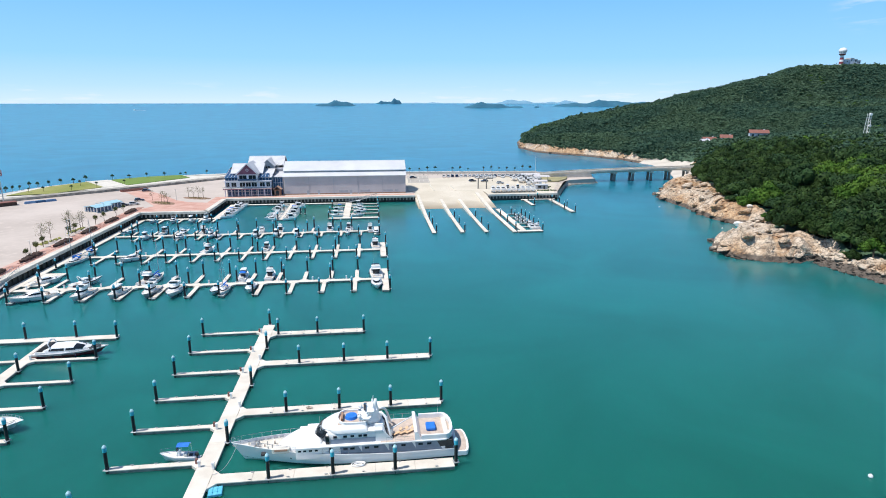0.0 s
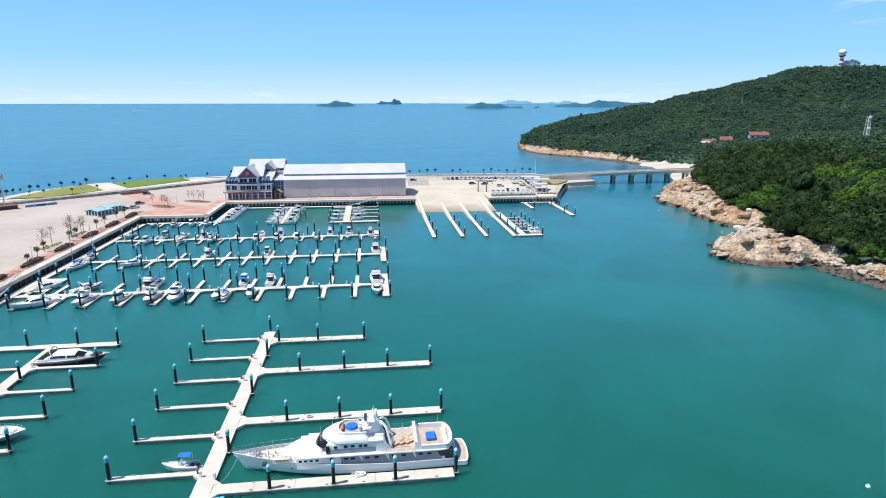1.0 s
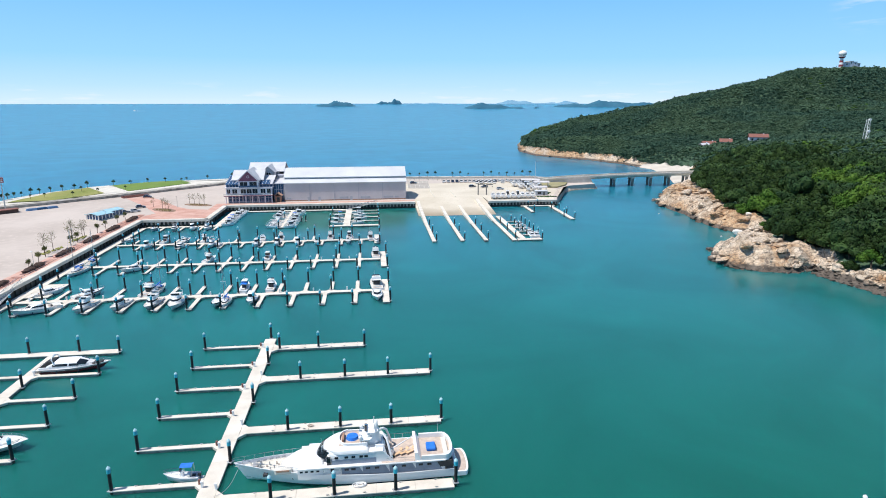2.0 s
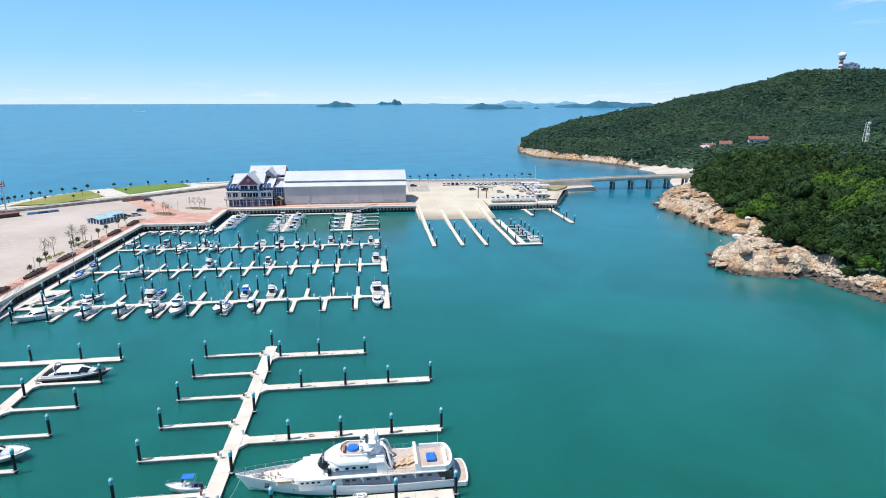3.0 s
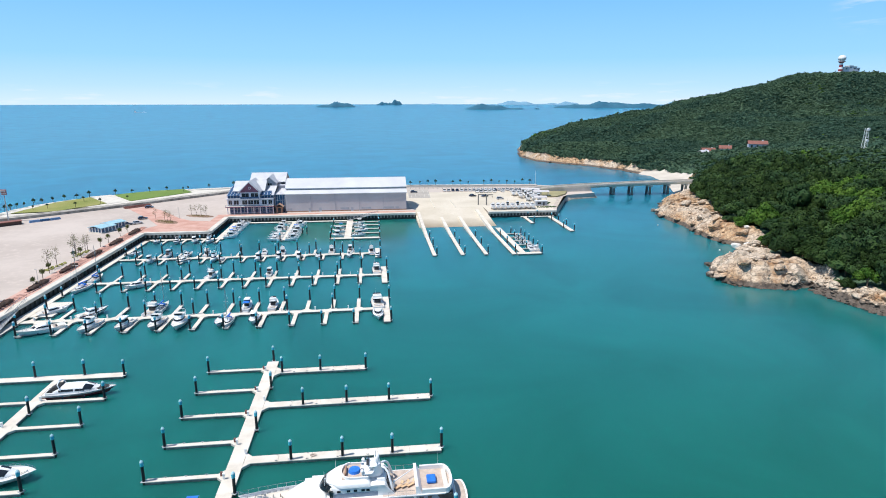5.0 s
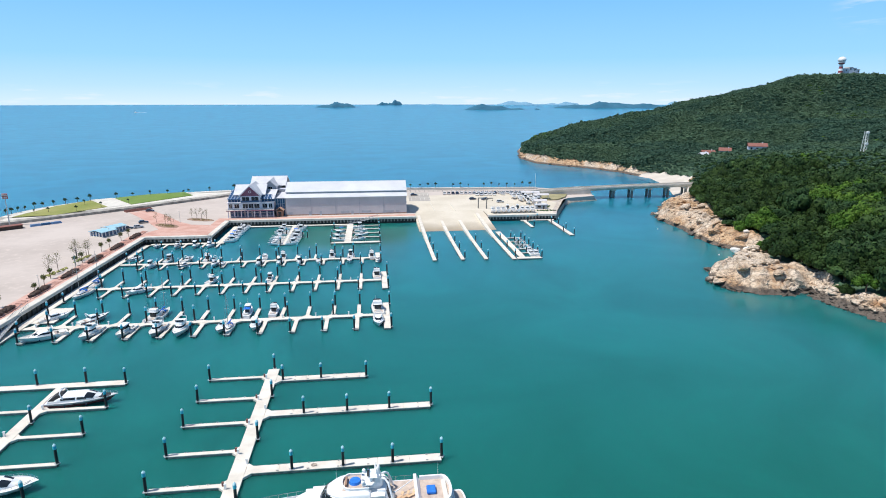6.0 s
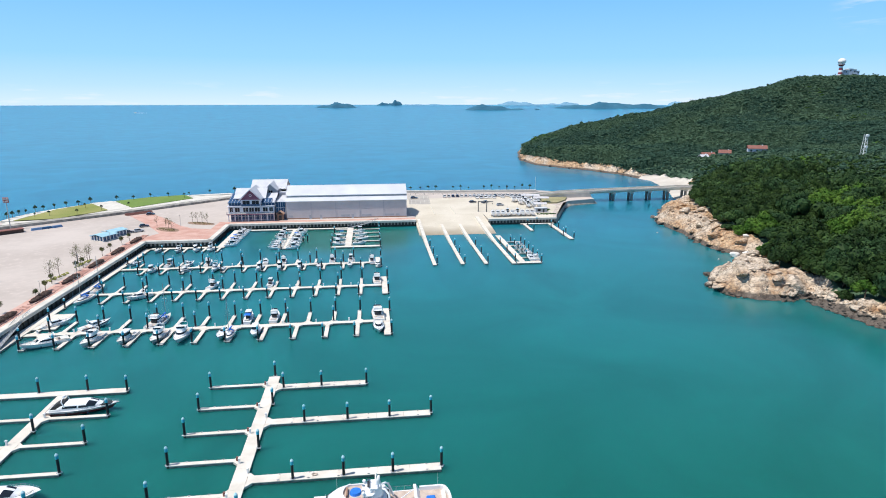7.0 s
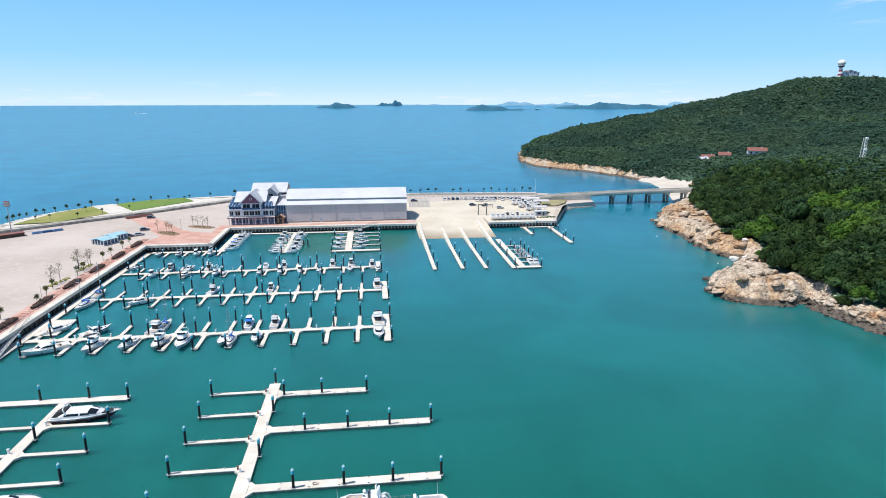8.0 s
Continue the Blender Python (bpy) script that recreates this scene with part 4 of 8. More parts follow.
def pontoon(name, x0, x1, y0, y1, parent, seg=6.0):
    """One run of floating walkway: a pale deck on dark floats with a strake along the edge, cut into segments by narrow joints."""
    run = part(name, box(x0 + 0.06, x1 - 0.06, y0 + 0.06, y1 - 0.06, -0.25, DECK - 0.16), M["dock_side"], parent, "dark floats")
    along_x = (x1 - x0) > (y1 - y0)
    length = max(x1 - x0, y1 - y0)
    n = max(1, round(length / seg))
    for i in range(n):
        a, b = i / n * length, (i + 1) / n * length
        if along_x:
            bm = box(x0 + a + 0.012, x0 + b - 0.012, y0, y1, DECK - 0.16, DECK, bevel=0.02)
        else:
            bm = box(x0, x1, y0 + a + 0.012, y0 + b - 0.012, DECK - 0.16, DECK, bevel=0.02)
        part("deck_panel", bm, M["dock"], run)
    return run


def gusset(x, y, sx, sy, parent, leg=1.1):
    """A triangular bracket between a finger and its walkway."""
    pts = [(x, y), (x + sx * leg, y), (x, y + sy * leg)]
    part("gusset", prism(pts, 0.1, DECK - 0.005), M["dock"], parent)


def make_pile():
    t = thing("mooring_pile", pose(0, 0, 0), "black steel mooring pile with cyan band and pale conical cap", "pile", "mooring piles")
    part("shaft", tube((0, 0, -2.5), (0, 0, 3.55), 0.24, 0.24, 14), M["pile"], t, smooth=False)
    part("weed_ring", tube((0, 0, -1.0), (0, 0, 0.35), 0.255, 0.25, 14), M["pile_foot"], t)
    bm = tube((0, 0, 3.55), (0, 0, 4.25), 0.29, 0.29, 14)
    part("band", bm, M["pile_blue"], t, "cyan plastic sleeve")
    bm = tube((0, 0, 4.25), (0, 0, 4.42), 0.30, 0.27, 14)
    tube((0, 0, 4.42), (0, 0, 4.72), 0.27, 0.04, 14, bm)
    part("cap", bm, M["pile_white"], t, "pale conical cap")
    part("guide_hoop", box(-0.42, 0.42, -0.42, 0.42, DECK - 0.02, DECK + 0.10, bevel=0.03), M["galv"], t, "galvanised guide hoop")
    return t


PILE = make_pile()
FIRST = [True]


def pile(x, y, h=0.93):
    m = Matrix.LocRotScale((x, y, 0), Euler((radians(random.uniform(-0.4, 0.4)), radians(random.uniform(-0.4, 0.4)), random.uniform(0, 6))), (1, 1, h))
    if FIRST[0]:
        PILE.matrix_basis = m
        FIRST[0] = False
    else:
        copy_thing(PILE, m).matrix_basis = m


def pedestal(x, y, parent):
    bm = box(x - 0.16, x + 0.16, y - 0.16, y + 0.16, DECK, DECK + 0.85, bevel=0.03)
    box(x - 0.2, x + 0.2, y - 0.2, y + 0.2, DECK + 0.85, DECK + 1.0, bm)
    part("power_pedestal", bm, M["gel"], parent, "white power pedestal")


def cleats(x0, x1, y, parent, n):
    for i in range(n):
        x = x0 + (i + 0.5) / n * (x1 - x0)
        bm = box(x - 0.22, x + 0.22, y - 0.05, y + 0.05, DECK + 0.1, DECK + 0.17)
        box(x - 0.1, x + 0.1, y - 0.05, y + 0.05, DECK, DECK + 0.1, bm)
        part("cleat", bm, M["galv"], parent)


def big_dock():
    d = thing("floating_dock", pose(0, 0, 0), "pale concrete floating dock with long berth fingers, beside the yacht", "dock", "floating docks")
    pontoon("walkway", -25.3, -22.8, 34, 130.4, d)
    for y0, x1 in ((72.1, 10.4), (89.9, 10.6), (108.7, 10.5), (124.0, -2.8), (53.5, 10.4)):
        pontoon("finger", -22.75, x1, y0, y0 + 2.1, d)
        gusset(-22.78, y0 + 2.1, 1, 1, d)
        gusset(-22.78, y0, 1, -1, d)
        cleats(-20, x1, y0 + 0.2, d, 6)
        cleats(-20, x1, y0 + 1.9, d, 6)
    for i in range(8):
        y = 57.0 + 9.88 * i
        pontoon("finger", -37.3, -25.35, y, y + 0.95, d, 4.0)
        gusset(-25.32, y + 0.95, -1, 1, d, 0.9)
        gusset(-25.32, y, -1, -1, d, 0.9)
        pile(-37.5, y + 0.3)
        cleats(-36, -26.5, y + 0.85, d, 3)
    for y in (64, 82.2, 100.7, 117.3):
        pile(-22.5, y)
    pile(-24.0, 130.8)
    for y in (72.3, 90.2, 109.0, 53.8):
        for x in (-15.0, -6.4, 2.1, 10.7):
            pile(x, y + 0.1 if x < 10 else y + 0.9)
    for x in (-21.2, -12.8, -2.7):
        pile(x, 124.5)
    for i in range(6):
        pedestal(-25.0, 76.2 + 9.88 * i, d)
        bm = box(-25.75, -25.4, 76.9 + 9.88 * i, 77.25 + 9.88 * i, DECK, DECK + 0.75, bevel=0.03)
        part("fire_box", bm, M["roof_red"], d, "dull red fire box")
    for y in (75.5, 92.8, 111.6):
        pedestal(-22.95, y, d)


def west_dock():
    d = thing("floating_dock", pose(0, 0, 0), "pale floating dock with short fingers and a cross head", "dock", "floating docks")
    pontoon("walkway", -69.9, -67.6, 40, 126.3, d)
    pontoon("cross_head", -92, -55.7, 126.4, 128.6, d)
    for y in (116.0, 105.8, 96.2, 86.0, 76, 66):
        pontoon("finger", -67.55, -55.4, y, y + 0.95, d, 4.0)
        pontoon("finger", -82, -69.95, y, y + 0.95, d, 4.0)
        gusset(-67.58, y + 0.95, 1, 1, d, 0.9)
        gusset(-67.58, y, 1, -1, d, 0.9)
        pile(-55.5, y + 0.6)
        pile(-82.2, y + 0.6)
    for x in (-74.6, -64.4, -55.7, -85):
        pile(x, 128.3 if x < -60 else 127.2)
    for y in (111.7, 92, 74):
        pile(-67.3, y)
    pedestal(-67.8, 116.8, d)
    pedestal(-69.6, 107, d)


big_dock()
west_dock()


def berth_row(y, x0, x1, downs, ups, y_down, y_up, width, head, label):
    d = thing("floating_dock", pose(0, 0, 0), label, "dock", "floating docks")
    pontoon("walkway", x0, x1, y - 0.9, y + 0.9, d, 8.0)
    for x in downs:
        pontoon("finger", x - width / 2, x + width / 2, y_down, y - 0.95, d, 5.0)
        gusset(x - width / 2, y - 0.93, -1, -1, d, 0.9)
        gusset(x + width / 2, y - 0.93, 1, -1, d, 0.9)
        pile(x - 0.7, y_down + 0.4, 1.0)
    for x in ups:
        pontoon("finger", x - width / 2, x + width / 2, y + 0.95, y_up, d, 5.0)
        gusset(x - width / 2, y + 0.93, -1, 1, d, 0.9)
        gusset(x + width / 2, y + 0.93, 1, 1, d, 0.9)
        pile(x + 0.2, y_up - 0.2, 1.15)
    for x in np.arange(x0 + 6, x1 - 3, 13.0):
        pile(x, y + 1.25, 1.15)
    for x in np.arange(x0 + 3, x1 - 3, 9.5):
        pedestal(x, y + 0.7, d)
    if head:
        pontoon("head", x1 + 0.05, x1 + 1.95, head[0], head[1], d)
        pile(x1 + 2.15, head[0] + 1.0, 1.0)
        pile(x1 + 2.15, head[1] - 1.0, 1.0)
    return d


berth_row(164.3, -96.5, 2.0, [-91.6 + 8.62 * i for i in range(11)], [-94.6 + 7.46 * i for i in range(13)], 153.3, 173.8, 1.1, (153.2, 174.6),
          "pale floating dock of slanting-lit berth fingers, half of them empty")
berth_row(199.5, -97.0, 2.2, [-87.2 + 7.48 * i for i in range(12)], [-87.0 + 7.46 * i for i in range(12)], 189.8, 208.1, 0.95, (189.5, 209.5),
          "pale floating dock with mostly empty berth fingers")
berth_row(230.2, -96.5, 0.3, [-87.0 + 7.48 * i for i in range(12)], [-91 + 7.48 * i for i in range(12)], 222.3, 238.0, 0.85, (223.5, 238.0),
          "pale floating dock crowded with small motor boats")


def wall_walk():
    d = thing("floating_walkway", pose(0, 0, 0), "pale floating walkway along the foot of the quay wall", "walkway")
    pontoon("walkway", -99.4, -96.8, 100, 264.9, d, 8)
    pontoon("walkway", -99.3, -66.0, 262.5, 264.8, d, 8)
    pontoon("walkway", -69.2, -66.9, 264.9, 299.2, d, 8)
    pontoon("walkway", -66.8, -13.3, 297.0, 299.2, d, 8)
    for x in (-90, -82, -74, -68):
        pontoon("finger", x, x + 1.0, 255.5, 262.45, d, 4)
        pile(x + 0.3, 256.0, 0.85)
    for y in range(112, 262, 25):
        pile(-96.6, y, 0.8)
    pontoon("landing", -96.7, -90.5, 168.2, 181, d, 4)
    return d


wall_walk()


def gangway(a, b, width, label):
    """A sloping truss footbridge from a to b."""
    a, b = Vector(a), Vector(b)
    g = thing("gangway", Matrix.Translation(a), label, "gangway", "gangways")
    v = b - a
    n = max(4, int(v.length / 1.6))
    side = Vector((-v.y, v.x, 0)).normalized() * width / 2
    bm = bmesh.new()
    vs = [bm.verts.new(p) for p in (side, -side, v - side, v + side)]
    bm.faces.new(vs)
    r = bmesh.ops.extrude_face_region(bm, geom=bm.faces[:])
    for w in [e for e in r["geom"] if isinstance(e, bmesh.types.BMVert)]:
        w.co.z -= 0.15
    bmesh.ops.recalc_face_normals(bm, faces=bm.faces[:])
    part("tread", bm, M["galv"], g)
    up = Vector((0, 0, 1.1))
    for s in (side, -side):
        part("handrail", tube(s + up, v + s + up, 0.05, seg=6), M["steel"], g)
        for i in range(n + 1):
            p = s + v * (i / n)
            part("post", tube(p, p + up, 0.035, seg=5), M["steel"], g)
            if i < n:
                part("brace", tube(p, s + v * ((i + 1) / n) + up, 0.025, seg=4), M["steel"], g)


gangway((-97.4, 150.0, 0.6), (-101.3, 175.5, GROUND + 0.25), 1.6, "white truss gangway from the quay to the floating walkway")
gangway((-13.0, 298.2, 0.6), (2.5, 302, GROUND + 0.25), 1.4, "pale truss gangway down to the guest pontoon")


def guest_pontoon():
    d = thing("guest_pontoon", pose(0, 0, 0), "pale rectangular pontoon frame for small craft", "dock", "floating docks")
    pontoon("walkway", -13.2, -10.2, 259.5, 299.2, d, 8)
    pontoon("cross_arm", -19.0, 2.6, 256.8, 259.4, d, 6)
    for y in (268, 277, 286, 294):
        pontoon("finger", -10.15, 2.6, y, y + 0.9, d, 4)
        pontoon("finger", -19.0, -13.25, y, y + 0.9, d, 4)
    for x, y in ((-19, 258), (2.7, 258), (2.7, 270), (2.7, 279), (2.7, 288), (2.7, 296), (-19.2, 270), (-19.2, 287)):
        pile(x, y, 0.85)


guest_pontoon()


def small_craft_arm(x, y0, y1):
    d = thing("small_craft_pontoon", pose(0, 0, 0), "narrow pontoon crowded with small white boats", "dock", "floating docks")
    pontoon("walkway", x - 0.8, x + 0.8, y0, y1, d, 8)
    pile(x - 1.1, y0 + 0.5, 0.85)
    pile(x - 1.1, (y0 + y1) / 2, 0.85)
    for dx in (7, 9):
        pile(x + dx, y0 + 14, 0.85)


small_craft_arm(-39.5, 257, 296.9)


def slip_fingers():
    for x, y0, y1, w, l in ((23.6, 223.0, 304, 1.5, ""), (34.8, 223.0, 296, 1.5, ""), (44.2, 222.5, 296, 1.5, ""), (55.3, 221.5, 308, 1.7, "")):
        d = thing("slipway_pontoon", pose(0, 0, 0), "long pale pontoon beside the slipway lanes", "dock", "slipway pontoons")
        pontoon("walkway", x - w / 2, x + w / 2, y0, 256 if x < 50 else 262, d, 8)
        # fixed ramp wall that carries the run up the slope
        ya, zt = (256.05 if x < 50 else 262.05), (1.75 if x in (34.8, 44.2) else GROUND + 0.1)
        bm = bmesh.new()
        q = [(ya, -1.6), (ya, DECK), (y1, zt), (y1, -1.6)]
        va = [bm.verts.new((x - w / 2, yy, zz)) for yy, zz in q]
        vb = [bm.verts.new((x + w / 2, yy, zz)) for yy, zz in q]
        bm.faces.new(va)
        bm.faces.new(vb[::-1])
        for i in range(4):
            bm.faces.new((va[i], va[(i + 1) % 4], vb[(i + 1) % 4], vb[i]))
        bmesh.ops.recalc_face_normals(bm, faces=bm.faces[:])
        part("ramp_wall", bm, M["dock"], d)
        for y in (225, 240, 254):
            pile(x + w / 2 + 0.3, y, 0.85)
    d = thing("lift_pontoon", pose(0, 0, 0), "pale pontoon with rows of jet-ski cradles", "dock", "floating docks")
    pontoon("walkway", 58.0, 60.4, 224.0, 272, d, 8)
    pontoon("cross_arm", 56.7, 66.5, 221.5, 223.9, d, 5)
    for i, y in enumerate((230, 237, 244, 251, 258)):
        pontoon("finger", 60.45, 66.9, y, y + 0.6, d, 4)
        pile(67.1, y + 0.4, 0.8)
        pile(62.5, y + 0.9, 0.8)
    pile(66.7, 222.5, 0.85)
    d = thing("gate_pontoon", pose(0, 0, 0), "pale mooring pontoon beyond the boat yard", "dock", "floating docks")
    pontoon("walkway", 77, 95, 297.0, 298.6, d, 6)
    pontoon("finger", 78, 79.6, 281, 296.9, d, 5)
    pontoon("finger", 91.4, 93.4, 261, 296.9, d, 5)
    for x, y in ((79.8, 282), (79.8, 294), (93.7, 262), (93.7, 274), (93.7, 286), (91.1, 270), (91.1, 290), (86, 298.8)):
        pile(x, y, 0.85)


slip_fingers()

# ---------------------------------------------------------------- boat hall


def boat_hall():
    h = thing("boat_hall", pose(0, 0, GROUND), "long pale metal-clad boat hall with a stepped white roof", "hall")
    x0, x1, y0, y1 = -45.2, 17.8, 312.0, 338.0
    part("wall", box(x0, x1, y0, y1, 0, 9.3), M["metal_grey"], h, "light grey profiled wall")
    # grey darker than the walls paints the shadow gap below the upper roof
    part("upper_wall", box(x0 + 0.3, x1 - 0.3, y0 + 3.8, y1 - 3.8, 9.3, 11.9), M["wall_grey"], h, "clerestory coloured darker grey for a shadow gap")

    def roof(ya, za, yb, zb):
        bm = bmesh.new()
        lo, hi = x0 - 0.4, x1 + 0.4
        v = [bm.verts.new(p) for p in ((lo, ya, za), (hi, ya, za), (hi, yb, zb), (lo, yb, zb), (lo, ya, za + 0.3), (hi, ya, za + 0.3), (hi, yb, zb + 0.3), (lo, yb, zb + 0.3))]
        for q in ((3, 2, 1, 0), (4, 5, 6, 7), (0, 1, 5, 4), (1, 2, 6, 5), (2, 3, 7, 6), (3, 0, 4, 7)):
            bm.faces.new([v[i] for i in q])
        ob = part("roof", bm, M["metal_white"], h, "white sheet-metal roof")
        seam = finish("seam", box(-0.04, 0.04, 0, 1, 0, 0.03), M["metal_white"])
        ln = math.hypot(yb - ya, zb - za)
        for i in range(33):
            share("seam", seam, ob, Matrix.LocRotScale((x0 + (x1 - x0) * i / 32, ya, za + 0.3), Euler((math.atan2(zb - za, yb - ya), 0, 0)), (1, ln, 1)))
        return ob

    roof(y0 - 0.5, 9.2, y0 + 4.4, 11.1)
    roof(y0 + 3.2, 11.75, (y0 + y1) / 2, 15.8)
    roof(y1 - 3.2, 11.75, (y0 + y1) / 2, 15.8)
    roof(y1 + 0.5, 9.2, y1 - 4.4, 11.1)
    for s in (x0 - 0.02, x1 - 0.02):
        bm = bmesh.new()
        yc = (y0 + y1) / 2
        for q in ([(y0 + 3.8, 9.3), (y1 - 3.8, 9.3), (y1 - 3.8, 11.8), (yc, 15.7), (y0 + 3.8, 11.8)],):
            a = [bm.verts.new((s, y, z)) for y, z in q]
            b = [bm.verts.new((s + 0.04, y, z)) for y, z in q]
            bm.faces.new(a)
            bm.faces.new(b[::-1])
            for i in range(5):
                bm.faces.new((a[i], a[(i + 1) % 5], b[(i + 1) % 5], b[i]))
        bmesh.ops.recalc_face_normals(bm, faces=bm.faces[:])
        part("gable_end", bm, M["metal_grey"], h)
    for i in range(1, 5):
        x = x0 + (x1 - x0) * i / 5 + 0.3
        part("downpipe", box(x - 0.09, x + 0.09, y0 - 0.2, y0 - 0.02, 0, 9.2, bevel=0.03), M["wall_grey"], h)
    rib = finish("wall_rib", box(-0.05, 0.05, -0.03, 0.01, 0.6, 9.2), M["metal_grey"])
    for i in range(63):
        share("wall_rib", rib, h, pose(x0 + 0.6 + i * 1.0, y0, 0))
    part("plinth", box(x0 - 0.05, x1 + 0.05, y0 - 0.12, y0, 0, 0.55), M["brick_brown"], h, "tan plinth")
    for x, w in ((-44, 2.0), (-33.5, 1.2), (-28, 1.2), (-17, 4.5), (-6, 5.0), (-11.5, 1.2), (6, 5.0), (12, 2.0)):
        part("vent_louvre" if w > 1.5 else "door", box(x, x + w, y0 - 0.14, y0 - 0.02, 0.0 if w < 1.5 else 1.0, 2.1 if w < 1.5 else 2.0), M["wall_grey"], h)


boat_hall()


# small white buoys
BUOYS = ((66.8, 63.6), (139.2, 270.3), (140.6, 219.2))
for i, (x, y) in enumerate(BUOYS):
    t = thing("buoy", pose(x, y, 0), "small white mooring buoy on open water", "buoy", "mooring buoys")
    bm = bmesh.new()
    bmesh.ops.create_uvsphere(bm, u_segments=12, v_segments=8, radius=0.32, matrix=Matrix.Translation((0, 0, 0.12)))
    part("float", bm, M["gel"], t, smooth=True)
    part("ring", tube((0, 0, 0.4), (0, 0, 0.55), 0.06, seg=6), M["galv"], t)

# ---------------------------------------------------------------- club house


def extrude_front(pts, y0, y1, bm=None):
    """A plate with an outline in x and z, between two depths."""
    bm = bm or bmesh.new()
    a = [bm.verts.new((x, y0, z)) for x, z in pts]
    b = [bm.verts.new((x, y1, z)) for x, z in pts]
    n = len(pts)
    bm.faces.new(a)
    bm.faces.new(b[::-1])
    for i in range(n):
        bm.faces.new((a[i], a[(i + 1) % n], b[(i + 1) % n], b[i]))
    bmesh.ops.recalc_face_normals(bm, faces=bm.faces[:])
    return bm


def window(x0, x1, y, z0, z1, parent, bars=1, mat="glass"):
    """A framed window on a wall that faces -y."""
    w = part("window", box(x0, x1, y - 0.06, y + 0.02, z0, z1), M[mat], parent, "dark glazed window")
    for a, b, c, d in ((x0 - 0.12, x0 + 0.03, z0 - 0.12, z1 + 0.12), (x1 - 0.03, x1 + 0.12, z0 - 0.12, z1 + 0.12)):
        part("frame", box(a, b, y - 0.12, y - 0.005, c, d), M["wall_white"], w)
    part("lintel", box(x0 + 0.04, x1 - 0.04, y - 0.12, y - 0.065, z1 - 0.04, z1 + 0.12), M["wall_white"], w)
    part("sill", box(x0 - 0.18, x1 + 0.18, y - 0.2, y - 0.07, z0 - 0.2, z0 - 0.01), M["wall_white"], w)
    for i in range(bars):
        x = x0 + (x1 - x0) * (i + 1) / (bars + 1)
        part("mullion", box(x - 0.05, x + 0.05, y - 0.1, y - 0.065, z0, z1 - 0.05), M["wall_white"], w)


def slope(quad, t, bm=None):
    """A slab on four corners, t thick downwards."""
    bm = bm or bmesh.new()
    a = [bm.verts.new(p) for p in quad]
    b = [bm.verts.new((p[0], p[1], p[2] - t)) for p in quad]
    bm.faces.new(a)
    bm.faces.new(b[::-1])
    for i in range(4):
        bm.faces.new((a[i], a[(i + 1) % 4], b[(i + 1) % 4], b[i]))
    bmesh.ops.recalc_face_normals(bm, faces=bm.faces[:])
    return bm


